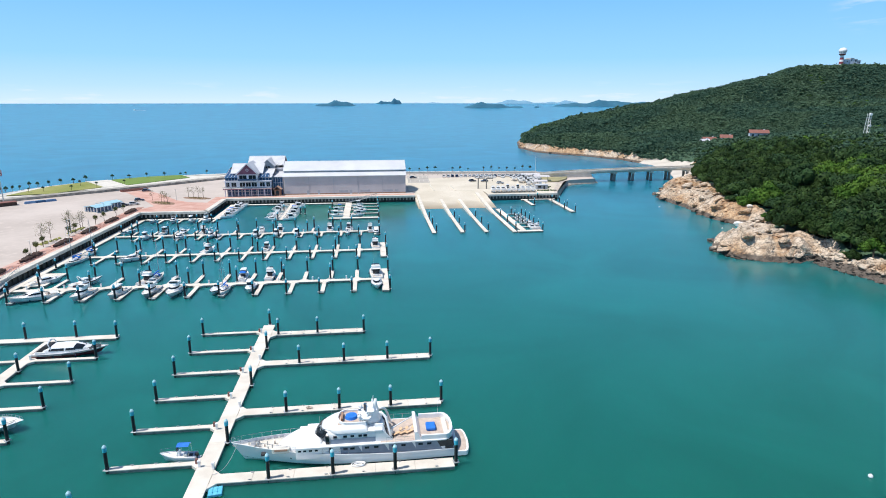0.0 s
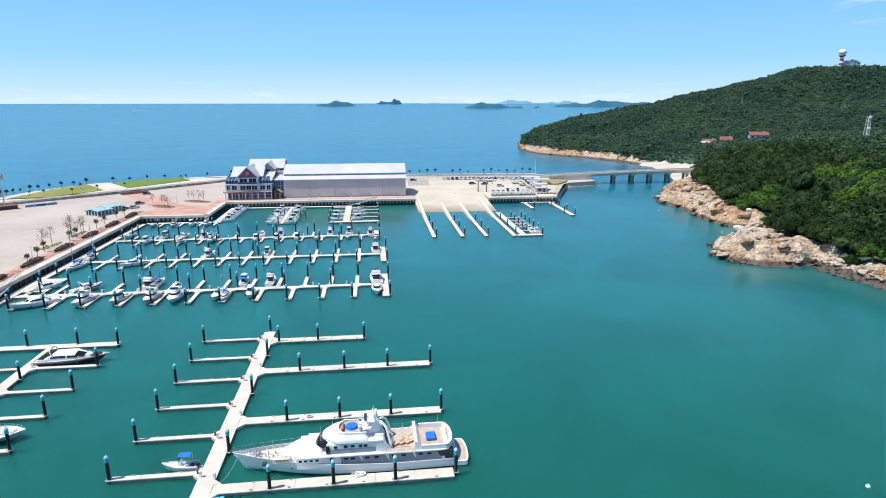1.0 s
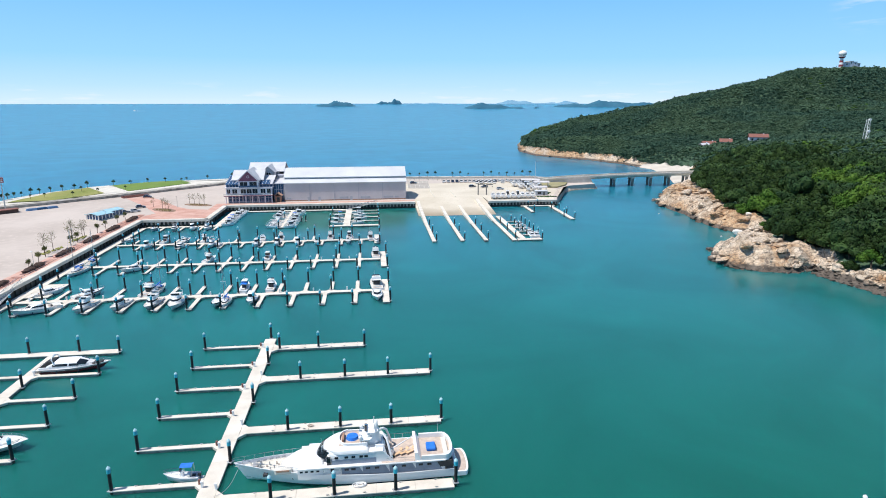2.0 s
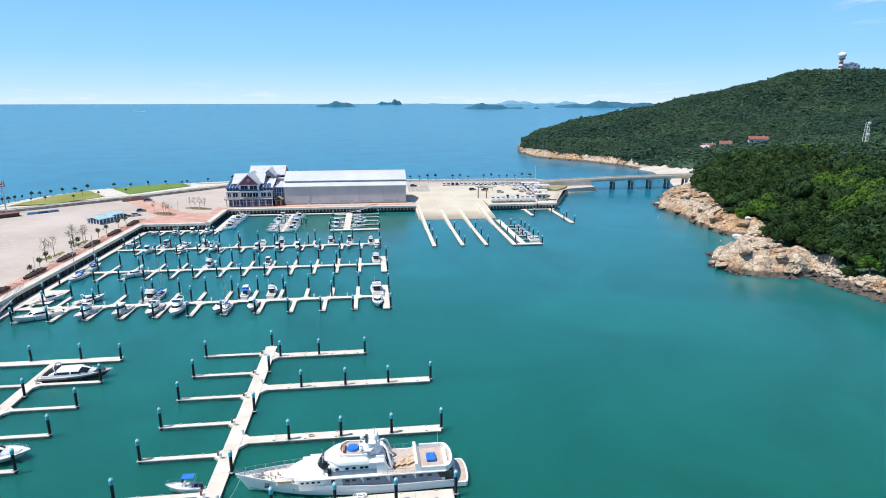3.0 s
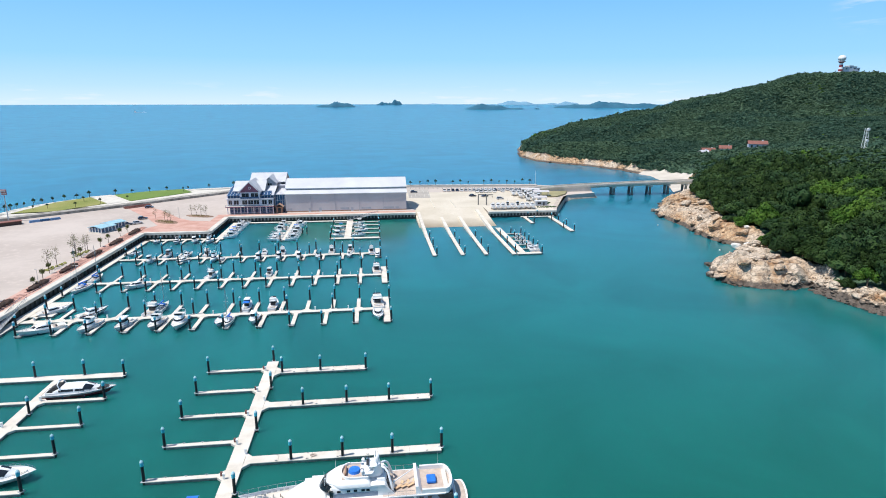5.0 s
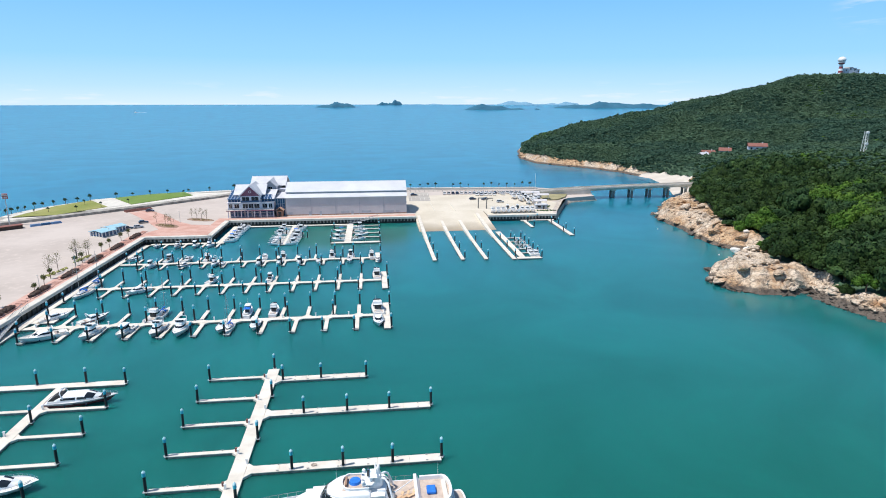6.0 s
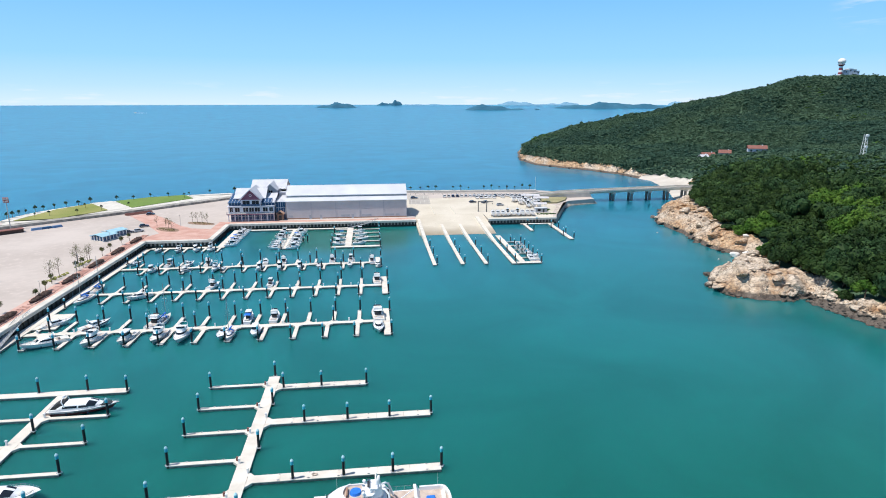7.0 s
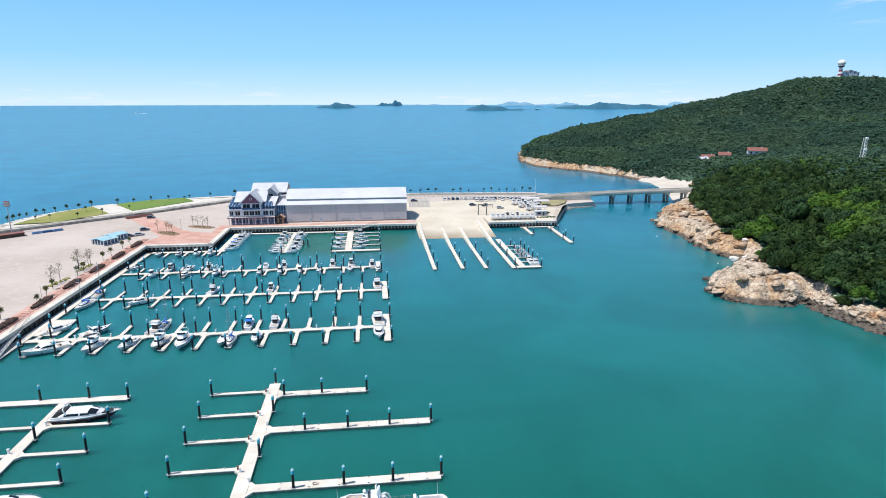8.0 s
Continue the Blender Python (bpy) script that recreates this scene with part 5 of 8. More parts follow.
def club_house():
    h = thing("club_house", pose(0, 0, 0), "three-storey marina club house with plum gable and pale grey roofs", "house")
    g = GROUND
    xa, xb, xc = -73.8, -51.0, -62.3                 # side walls and the gable's middle
    # ground floor behind a colonnade
    part("ground_floor", box(xa + 0.6, xb - 0.4, 310.6, 338, g, 6.7), M["wall_grey"], h, "grey ground floor wall")
    for i in range(6):
        x = xa + 1.0 + i * 3.62
        w = part("shop_window", box(x, x + 3.0, 310.5, 310.62, g + 0.2, 6.4), M["glass_blue"], h, "dark blue shop window")
        part("mullion", box(x + 1.45, x + 1.55, 310.44, 310.5, g + 0.2, 6.4), M["wall_white"], w)
        part("transom", box(x + 0.02, x + 2.98, 310.43, 310.5, 5.3, 5.42), M["wall_white"], w)
    col = finish("column", box(-0.2, 0.2, -0.2, 0.2, g, 6.7, bevel=0.04), M["wall_white"])
    for i in range(8):
        share("column", col, h, pose(xa + 0.1 + i * 3.24, 308.3, 0))
    rl = finish("terrace_rail", box(-1.5, 1.5, -0.05, 0.05, g + 0.9, g + 1.0), M["wall_white"])
    for i in range(7):
        share("terrace_rail", rl, h, pose(xa + 1.72 + i * 3.24, 308.3, 0))
    bal = part("balcony", box(xa - 0.8, xb + 0.4, 307.4, 310.7, 6.7, 7.1, bevel=0.05), M["purple"], h, "plum balcony fascia")
    part("balcony_floor", box(xa - 0.7, xb + 0.3, 307.5, 310.7, 7.1, 7.14), M["quay"], bal)
    part("handrail", box(xa - 0.7, xb + 0.3, 307.48, 307.56, 8.1, 8.2), M["wall_white"], bal)
    bl = finish("baluster", box(-0.05, 0.05, -0.03, 0.03, 7.14, 8.1), M["glass_blue"])
    for i in range(58):
        share("baluster", bl, bal, pose(xa - 0.65 + i * 0.41, 307.52, 0))
    # second storey
    part("second_floor", box(xa, xb, 309.6, 338, 7.14, 10.7), M["wall_white"], h, "white boarded wall")
    board = finish("board", box(0, xb - xa - 0.2, -0.03, 0.01, 0, 0.05), M["wall_grey"])
    for i in range(8):
        share("board", board, h, pose(xa + 0.1, 309.6, 7.4 + 0.42 * i))
    for x0, x1 in ((xa + 0.6, xa + 2.2), (xa + 3.2, xa + 5.6), (xc - 4.2, xc - 1.6), (xc - 1.2, xc + 1.2), (xc + 1.6, xc + 4.2), (xb - 5.6, xb - 3.2), (xb - 2.4, xb - 0.6)):
        window(x0, x1, 309.58, 7.9, 10.1, h)
    part("cornice", box(xa - 0.5, xb + 0.5, 308.9, 338.3, 10.7, 11.0, bevel=0.05), M["wall_white"], h)
    # middle balcony under the gable
    mb = part("middle_balcony", box(xc - 4.6, xc + 4.6, 307.6, 309.0, 10.9, 11.15), M["wall_white"], h)
    part("balcony_panel", box(xc - 4.6, xc + 4.6, 307.6, 307.68, 11.15, 12.1), M["glass_blue"], mb, "blue glass balcony panel")
    # third storey with glazed lean-to wings
    part("third_floor", box(xc - 4.9, xc + 4.9, 309.0, 330, 11.0, 14.2), M["wall_white"], h)
    window(xc - 4.1, xc - 0.5, 308.98, 11.9, 13.8, h, 1)
    window(xc + 0.5, xc + 4.1, 308.98, 11.9, 13.8, h, 1)
    for x0, x1, glazed in ((xa - 0.2, xc - 5.0, True), (xc + 5.0, xb + 0.6, False)):
        part("glass_wing", box(x0 + 0.2, x1 - 0.2, 310.5, 326, 11.0, 12.3), M["glass_blue"], h, "blue glazed wing")
        part("glass_roof" if glazed else "wing_roof", slope([(x0, 309.4, 12.6), (x1, 309.4, 12.6), (x1, 323, 15.6), (x0, 323, 15.6)], 0.2),
             M["glass_blue" if glazed else "shingle"], h, "blue glazed lean-to roof" if glazed else "pale lean-to roof")
        if not glazed:
            part("glass_roof", slope([(x0 - 0.1, 309.2, 12.62), (x1 - 1.2, 309.2, 12.62), (x1 - 1.8, 315, 14.1), (x0 - 0.1, 315, 14.1)], 0.12), M["glass_blue"], h, "blue glazed lower roof")
        for i in range(5):
            x = x0 + 0.3 + i * (x1 - x0 - 0.6) / 4
            yb, zb = (323, 15.7) if glazed else (314.8, 14.15)
            part("glazing_bar", slope([(x - 0.05, 309.15, 12.7), (x + 0.05, 309.15, 12.7), (x + 0.05, yb, zb), (x - 0.05, yb, zb)], 0.08), M["wall_white"], h)
            part("glazing_post", box(x - 0.06, x + 0.06, 310.38, 310.5, 11.0, 12.6), M["wall_white"], h)
    # steep front gable
    part("gable_wall", extrude_front([(xc - 5.1, 14.2), (xc + 5.1, 14.2), (xc, 19.2)], 308.9, 309.2), M["purple"], h, "plum boarded gable")
    ring = [(xc + 0.7 * math.cos(a), 16.4 + 0.7 * math.sin(a)) for a in np.linspace(0, 6.283, 16, endpoint=False)]
    rv = part("round_vent", extrude_front(ring, 308.8, 308.92), M["wall_white"], h, "round white gable vent")
    part("louvre", extrude_front([(xc + 0.45 * math.cos(a), 16.4 + 0.45 * math.sin(a)) for a in np.linspace(0, 6.283, 14, endpoint=False)], 308.74, 308.8), M["purple"], rv)
    part("gable_roof", gable(xc - 5.1, xc + 5.1, 308.6, 326, 14.2, 19.4, "y", 0.5, 0.3), M["shingle"], h, "pale grey roof")
    for sg in (-1, 1):
        part("bargeboard", extrude_front([(xc + sg * 5.75, 13.5), (xc + sg * 5.75, 13.85), (xc, 19.75), (xc, 19.3)], 307.9, 308.05), M["wall_white"], h)
    # cross roof behind it
    part("cross_wall", box(-71.0, -56.0, 315, 328, 12.0, 14.2), M["wall_white"], h)
    part("cross_roof", gable(-71.0, -56.0, 314.0, 329, 14.0, 18.3, "x", 0.6, 0.3), M["shingle"], h, "pale grey roof")
    # taller rear block
    part("rear_block", box(-65.6, -47.6, 331, 346, g, 16.5), M["wall_grey"], h)
    part("rear_roof", gable(-65.6, -47.6, 330.6, 346.4, 16.4, 20.6, "x", 0.6, 0.3), M["shingle"], h, "pale grey rear roof")
    part("rear_dormer_wall", extrude_front([(-57.6, 12.6), (-51.4, 12.6), (-51.4, 16.6), (-54.5, 19.6), (-57.6, 16.6)], 324.0, 331.1), M["wall_grey"], h)
    part("rear_dormer", gable(-57.6, -51.4, 323.6, 339, 16.5, 20.0, "y", 0.5, 0.3), M["shingle"], h)
    window(-55.6, -53.4, 323.98, 15.0, 16.8, h, 1)
    part("stair_tower", box(-50.8, -44.6, 328, 344, g, 14.6), M["wall_grey"], h)
    part("tower_parapet", box(-51.0, -44.4, 327.8, 344.2, 14.6, 15.2, bevel=0.05), M["wall_white"], h)
    part("roof_plant", box(-49.6, -46.6, 331, 336, 15.2, 17.0, bevel=0.08), M["metal_grey"], h, "grey roof plant")
    for i in range(3):
        part("dish", tube((-52.4 + 2.3 * i, 329.6, 17.0), (-52.4 + 2.3 * i, 329.2, 17.3), 0.45, 0.3, 10), M["gel"], h)
    # glazed link to the boat hall
    part("link", box(-50.6, -45.6, 313, 328, g, 12.4), M["glass_blue"], h, "blue glazed link")
    part("link_roof", slope([(-50.8, 312.5, 12.4), (-45.5, 312.5, 12.4), (-45.5, 328, 13.4), (-50.8, 328, 13.4)], 0.3), M["shingle"], h)
    for i in range(5):
        part("glazing_bar", box(-50.55 + i * 1.2, -50.42 + i * 1.2, 312.88, 313, g, 12.1), M["wall_white"], h)
    for z in (6.2, 9.2):
        part("glazing_rail", box(-50.55, -45.65, 312.84, 312.88, z, z + 0.14), M["wall_white"], h)
    part("porch", box(-49.7, -46.6, 309.5, 312.8, g, 6.2), M["brick_brown"], h, "tan porch")
    part("porch_roof", gable(-50.0, -46.3, 309.2, 312.9, 6.1, 7.8, "y", 0.25, 0.2), M["brick_tan"], h, "tan tiled porch roof")
    part("porch_door", box(-48.9, -47.4, 309.42, 309.52, g, 5.6), M["glass"], h)


club_house()

# ---------------------------------------------------------------- road bridge to the headland


def bridge():
    b = thing("road_bridge", pose(0, 0, 0), "pale concrete road bridge on twin column piers over the inlet", "bridge")
    y0, y1 = 364.0, 373.0

    def top(x):
        return 3.3 + 3.9 * (1 - math.exp(-max(0, x - 96) / 28)) + 1.2 * max(0, x - 150) / 88

    xs = [96 + i * 6.0 for i in range(24)]
    bm = bmesh.new()
    rows = []
    for x in xs:
        t = top(x)
        rows.append([bm.verts.new(p) for p in ((x, y0, t), (x, y1, t), (x, y1 - 1.2, t - 1.3), (x, y0 + 1.2, t - 1.3))])
    for p, q in zip(rows, rows[1:]):
        for i in range(4):
            bm.faces.new((p[i], p[(i + 1) % 4], q[(i + 1) % 4], q[i]))
    bm.faces.new(rows[0])
    bm.faces.new(rows[-1][::-1])
    bmesh.ops.recalc_face_normals(bm, faces=bm.faces[:])
    part("deck", bm, M["quay"], b)
    bm = bmesh.new()
    rows = [[bm.verts.new((x, y0 + 1.0, top(x) + 0.03)), bm.verts.new((x, y1 - 1.0, top(x) + 0.03))] for x in xs]
    for p, q in zip(rows, rows[1:]):
        bm.faces.new((p[0], q[0], q[1], p[1]))
    part("roadway", bm, M["asphalt"], b, "grey asphalt roadway")
    for y in (y0, y1 - 0.35):
        bm = bmesh.new()
        rows = []
        for x in xs:
            t = top(x)
            rows.append([bm.verts.new(p) for p in ((x, y, t), (x, y + 0.35, t), (x, y + 0.35, t + 0.8), (x, y, t + 0.8))])
        for p, q in zip(rows, rows[1:]):
            for i in range(4):
                bm.faces.new((p[i], p[(i + 1) % 4], q[(i + 1) % 4], q[i]))
        bm.faces.new(rows[0])
        bm.faces.new(rows[-1][::-1])
        bmesh.ops.recalc_face_normals(bm, faces=bm.faces[:])
        part("parapet", bm, M["quay"], b)
    for i in range(6):
        x = 156.0 + 12.4 * i
        t = top(x)
        part("crosshead", box(x - 1.0, x + 1.0, y0 + 0.8, y1 - 0.8, t - 2.3, t - 1.3, bevel=0.08), M["quay"], b)
        # columns darker than the deck concrete: shade under the bridge put into colour
        for yy in (y0 + 2.2, y1 - 2.2):
            part("pier", tube((x, yy, -3), (x, yy, t - 2.3), 0.85, 0.85, 14), M["asphalt"], b, "concrete column coloured dark grey for shade", smooth=False)
    # solid ramp on the marina side and an abutment on the far side
    bm = bmesh.new()
    q = [(97, GROUND - 0.2)] + [(x, top(x) - 0.1) for x in range(97, 145, 6)] + [(143.5, -2)]
    part("approach", extrude_front([(97, -2)] + q, y0 + 0.3, y1 - 0.3, bm), M["quay"], b, "pale approach embankment")
    part("abutment", box(216, 236, y0 + 0.2, y1 - 0.2, -2, top(222) - 0.9), M["quay"], b)


bridge()

# sloped stone apron round the marina's point
bm = bmesh.new()
prism([(96.5, 299.5), (100.8, 309), (105, 324.6), (111, 339.2), (121.5, 351), (141, 357), (141, 379), (134, 387)], -2.5, GROUND - 0.1, bm,
      top=[(96.5, 300.5), (99.5, 310), (103.5, 325.6), (109.3, 341), (120.5, 353), (139, 359.2), (139, 377), (132, 385.5)])
for v in bm.verts:
    if v.co.z < 0:
        d_ = Vector((v.co.x - 100, v.co.y - 350, 0)).normalized()
        v.co.x += d_.x * 4
        v.co.y += d_.y * 4
solid("revetment", bm, M["revet"], "sloped pale stone revetment round the point", "revetment")


# ---------------------------------------------------------------- on the headland
def ground_at(x, y):
    z, _ = hill_height(np.array([float(x)]), np.array([float(y)]))
    return float(z[0])


def radar_tower(x, y):
    z = ground_at(x, y) - 2
    t = thing("radar_tower", pose(x, y, z), "red and white banded radar tower with a white dome", "tower")
    top = 107.5 - z
    n = 7
    for i in range(n):
        a, b = top * i / n, top * (i + 1) / n
        part("tower_band", tube((0, 0, a), (0, 0, b), 3.4 - 0.2 * i, 3.2 - 0.2 * i, 18), M["red" if i in (3, 5) else "gel"], t, "red band" if i in (3, 5) else "white band")
    part("gallery", tube((0, 0, top), (0, 0, top + 1.6), 2.4, 4.2, 18), M["red"], t, "red flared gallery")
    part("gallery_rail", tube((0, 0, top + 1.6), (0, 0, top + 2.3), 4.2, 4.2, 18), M["wall_grey"], t, "grey gallery rail")
    bm = bmesh.new()
    bmesh.ops.create_uvsphere(bm, u_segments=20, v_segments=12, radius=4.8, matrix=Matrix.Translation((0, 0, top + 5.8)) @ Matrix.Diagonal((1.0, 1.0, 0.84, 1.0)))
    part("dome", bm, M["gel"], t, "white radar dome", smooth=True)
    s = thing("station_building", pose(x + 15, y + 3, z), "cluster of low white station blocks beside the tower", "house")
    for x0, x1, hh in ((-9.5, -4.2, 13.0), (-3.6, 1.8, 14.6), (2.4, 7.0, 13.6), (7.6, 11.5, 12.0)):
        b = part("wall", box(x0, x1, -4, 4, 0, hh), M["wall_white"], s)
        part("roof", box(x0 - 0.3, x1 + 0.3, -4.3, 4.3, hh, hh + 0.5), M["quay"], b)
        part("window", box(x0 + 1.2, x0 + 3.0, -4.08, -3.95, hh - 2.8, hh - 1.2), M["glass"], b)


radar_tower(607, 732)


def lattice_mast(x, y, h):
    z = ground_at(x, y) - 1
    t = thing("lattice_mast", pose(x, y, z), "white lattice radio mast with drum aerials", "mast")
    n = 8
    for sx in (-1, 1):
        for sy in (-1, 1):
            part("leg", tube((sx * 1.3, sy * 1.3, 0), (sx * 0.7, sy * 0.7, h), 0.12, seg=5), M["gel"], t)
    for i in range(n):
        a, b = h * i / n, h * (i + 1) / n
        wa, wb = 1.3 - 0.6 * i / n, 1.3 - 0.6 * (i + 1) / n
        for p, q in (((-wa, -wa, a), (wb, -wb, b)), ((wa, -wa, a), (wb, wb, b)), ((wa, wa, a), (-wb, wb, b)), ((-wa, wa, a), (-wb, -wb, b))):
            part("brace", tube(p, q, 0.07, seg=4), M["gel"], t)
    for zz, yy in ((h - 0.6, -0.9), (h * 0.55, -1.2)):
        part("drum_aerial", tube((0, yy, zz), (0, yy - 0.8, zz), 0.85, 0.85, 14), M["gel"], t, "white drum aerial")
    return t


lattice_mast(312, 346, 17.0)


def villa(x, y, w, d, rz, lift, roof="roof_red", label="low house with a faded red tiled roof among trees"):
    z = ground_at(x, y) + lift
    t = thing("villa", pose(x, y, z, 0, 0, rz), label, "house", "houses in the wood")
    part("wall", box(-w / 2, w / 2, -d / 2, d / 2, -6, 3.0), M["wall_white"], t)
    part("roof", gable(-w / 2, w / 2, -d / 2, d / 2, 3.0, 5.6, "x", 0.7, 0.25), M[roof], t)
    for i in range(3):
        part("window", box(-w / 2 + 1.5 + i * w / 3.2, -w / 2 + 3 + i * w / 3.2, -d / 2 - 0.06, -d / 2 + 0.02, 0.8, 2.2), M["glass"], t)
    part("chimney", box(w * 0.25, w * 0.25 + 0.8, -0.4, 0.4, 4.5, 6.4), M["wall_white"], t)


villa(326, 473, 14, 8, -25, 1.1)
villa(288, 483, 10, 7, -15, -0.2)
villa(279, 474, 7, 6, 10, -1.2, "shingle", "small house with a grey roof among trees")
villa(306, 487, 9, 6, -30, 0.2)


# ---------------------------------------------------------------- west lot and promenade
def pavilion():
    p = thing("pavilion", pose(-118.4, 277.0, GROUND, 0, 0, 64), "low pavilion with a cyan roof and glazed sides", "pavilion")
    post = finish("post", box(-0.14, 0.14, -0.14, 0.14, 0.25, 2.2), M["gel"])
    # two wings, the further one set back
    for x0, x1, y0, y1, lift in ((-7.6, 0.4, -3.6, 3.8, 0.0), (0.4, 8.4, -0.6, 5.6, 0.12)):
        part("base", box(x0, x1, y0, y1, 0, 0.25), M["quay"], p)
        part("glass_wall", box(x0 + 0.5, x1 - 0.5, y0 + 0.5, y1 - 0.5, 0.25, 2.2), M["glass_blue"], p, "dark blue glazed wall")
        part("roof", gable(x0, x1, y0, y1, 2.2 + lift, 2.9 + lift, "x", 0.25, 0.22), M["roof_cyan"], p, "pale cyan metal roof")
        n = 5
        for i in range(n):
            for yy in (y0 + 0.3, y1 - 0.3):
                share("post", post, p, pose(x0 + 0.3 + (x1 - x0 - 0.6) * i / (n - 1), yy, 0))
        for i in range(1, 4):
            share("post", post, p, pose(x0 + 0.3, y0 + 0.3 + (y1 - y0 - 0.6) * i / 4, 0))


pavilion()


def hedge_mesh(length, seed):
    r = np.random.default_rng(seed)
    iv, itf = ico(1)
    vs, fs, off = [], [], 0
    n = int(length * 10)
    for i in range(n):
        c = np.array([r.uniform(-length / 2, length / 2), r.uniform(-0.8, 0.8), r.uniform(0.15, 0.55)])
        end = 1 - (abs(c[0]) / (length / 2)) ** 6
        v = iv * r.uniform(0.38, 0.6) * (0.8 + 0.4 * r.random((len(iv), 1))) * (1, 1, 1.2 * max(0.4, end)) + c * (1, max(0.4, end), 1.15)
        vs.append(v)
        fs.append(itf + off)
        off += len(v)
    return mesh_np("foliage", np.concatenate(vs), np.concatenate(fs), M["hedge"])


hm = hedge_mesh(11, 2)
kerb = finish("kerb", box(-5.9, 5.9, -1.15, 1.15, 0, 0.3, bevel=0.05), M["red_paving"])
first = None
for i in range(7):
    y = 150.5 + 19.6 * i
    m = pose(QUAY_X - 4.0, y, GROUND + 0.05, 0, 0, 90)
    if first is None:
        first = thing("planter_hedge", m, "long dark red hedge in a kerbed bed", "hedge", "hedges on the promenade")
        share("kerb", kerb, first, pose(0, 0, 0))
        share("foliage", hm, first, pose(0, 0, 0.25))
    else:
        copy_thing(first, m)
    # red steps between the beds
    st = thing("promenade_steps", pose(QUAY_X - 4.4, y + 9.8, GROUND + 0.05, 0, 0, 90), "low red paved steps between the beds", "steps", "steps on the promenade")
    for k_ in range(5):
        part("tread", box(-3.4 + 1.4 * k_, -2.6 + 1.4 * k_, -1.3, 1.3, 0, 0.18), M["red_paving"], st)


def leafy(seed, leaves, lumps, card, mat):
    v, f = crown(seed, leaves, lumps, card=card)
    return mesh_np("crown", v, f, M[mat])


def sapling(m, h, seed, group, label, leaves=230):
    """A slim young tree: a trunk, thin limbs and a loose, half-bare crown."""
    t = thing("sapling", m, label, "tree", group)
    r = random.Random(seed)
    part("trunk", tube((0, 0, 0), (0.05, 0.02, h * 0.9), 0.11, 0.03, 6), M["bark"], t)
    tips = []
    for i in range(11):
        a, z = r.uniform(0, 6.283), h * r.uniform(0.22, 0.85)
        ln = h * r.uniform(0.18, 0.30) * (1.15 - z / h)
        tip = (ln * math.cos(a) * 1.1, ln * math.sin(a) * 1.1, z + ln * 1.3)
        part("limb", tube((0.03, 0.01, z), tip, 0.035, 0.012, 5), M["bark"], t)
        tips.append(tip)
    q = np.random.default_rng(seed)
    tip = np.array(tips)[q.integers(len(tips), size=leaves)]
    c = tip + q.normal(size=(leaves, 3)) * (0.32, 0.32, 0.4) * (h / 6)
    u, w = q.normal(size=(leaves, 3)), q.normal(size=(leaves, 3))
    u *= 0.17 / np.linalg.norm(u, axis=1, keepdims=True)
    w *= 0.17 / np.linalg.norm(w, axis=1, keepdims=True)
    v = np.stack([c - u, c + u, c + w], 1).reshape(-1, 3)
    me = mesh_np("leaf_spray", v, np.arange(len(v)).reshape(-1, 3), M["young_leaf"])
    ob = new("leaf_spray", me)
    ob.parent = t
    tagged(ob, kind="stuff")
    return t


SAP = "young trees on the promenade"
s1 = sapling(pose(-111.8, 210.5, GROUND), 7.5, 1, SAP, "tall half-bare young tree beside the lot")
s2 = sapling(pose(-110.6, 213.9, GROUND), 7.0, 2, SAP, "tall half-bare young tree beside the lot")
s3 = sapling(pose(-107.0, 197.4, GROUND), 3.6, 3, SAP, "small leafy young tree beside the lot", 520)
for k_, x, y, sc in ((0, -111.0, 228.6, 1.05), (1, -112.0, 231.0, 1.1), (0, -109.7, 233.6, 0.9), (1, -110.0, 236, 0.95), (2, -105.4, 188.8, 0.95), (2, -109.0, 205.5, 1.0),
                   (2, -108.5, 222, 1.0), (2, -108.0, 226.0, 1.1), (2, -108.3, 243, 1.0), (2, -108.0, 250, 1.0), (2, -108.1, 262, 1.0), (2, -108.0, 270, 0.9),
                   (2, -108.3, 168, 1.2), (2, -109.0, 176, 1.1), (1, -106.8, 301.7, 0.7), (0, -100.5, 295.4, 0.75), (1, -98.5, 293.0, 0.8), (0, -96.6, 291.5, 0.7),
                   (1, -92.0, 309.5, 0.75), (0, -89.0, 307.3, 0.8), (1, -86.3, 306.0, 0.85), (0, -83.5, 304.6, 0.8), (0, -130, 210, 0.6)):
    copy_thing((s1, s2, s3)[k_], Matrix.LocRotScale((x, y, GROUND), Euler((0, 0, x * 3 + y)), (sc, sc, sc)))


def flower_bed(x, y, length, width, rz, mat, label):
    r = np.random.default_rng(int(abs(x * 7 + y)))
    iv, itf = ico(1)
    vs, fs, off = [], [], 0
    for i in range(int(length * width * 1.4)):
        a, q = r.uniform(0, 6.283), math.sqrt(r.random())
        c = np.array([q * math.cos(a) * length / 2, q * math.sin(a) * width / 2, 0.1])
        v = iv * r.uniform(0.25, 0.6) * (0.8 + 0.4 * r.random((len(iv), 1))) * (1, 1, 0.6) + c
        vs.append(v)
        fs.append(itf + off)
        off += len(v)
    me = mesh_np("shrub_bed", np.concatenate(vs), np.concatenate(fs), M[mat])
    ob = tagged(new("shrub_bed", me), label, "shrubs", "shrub beds", "stuff")
    ob.matrix_basis = pose(x, y, GROUND + 0.05, 0, 0, rz)


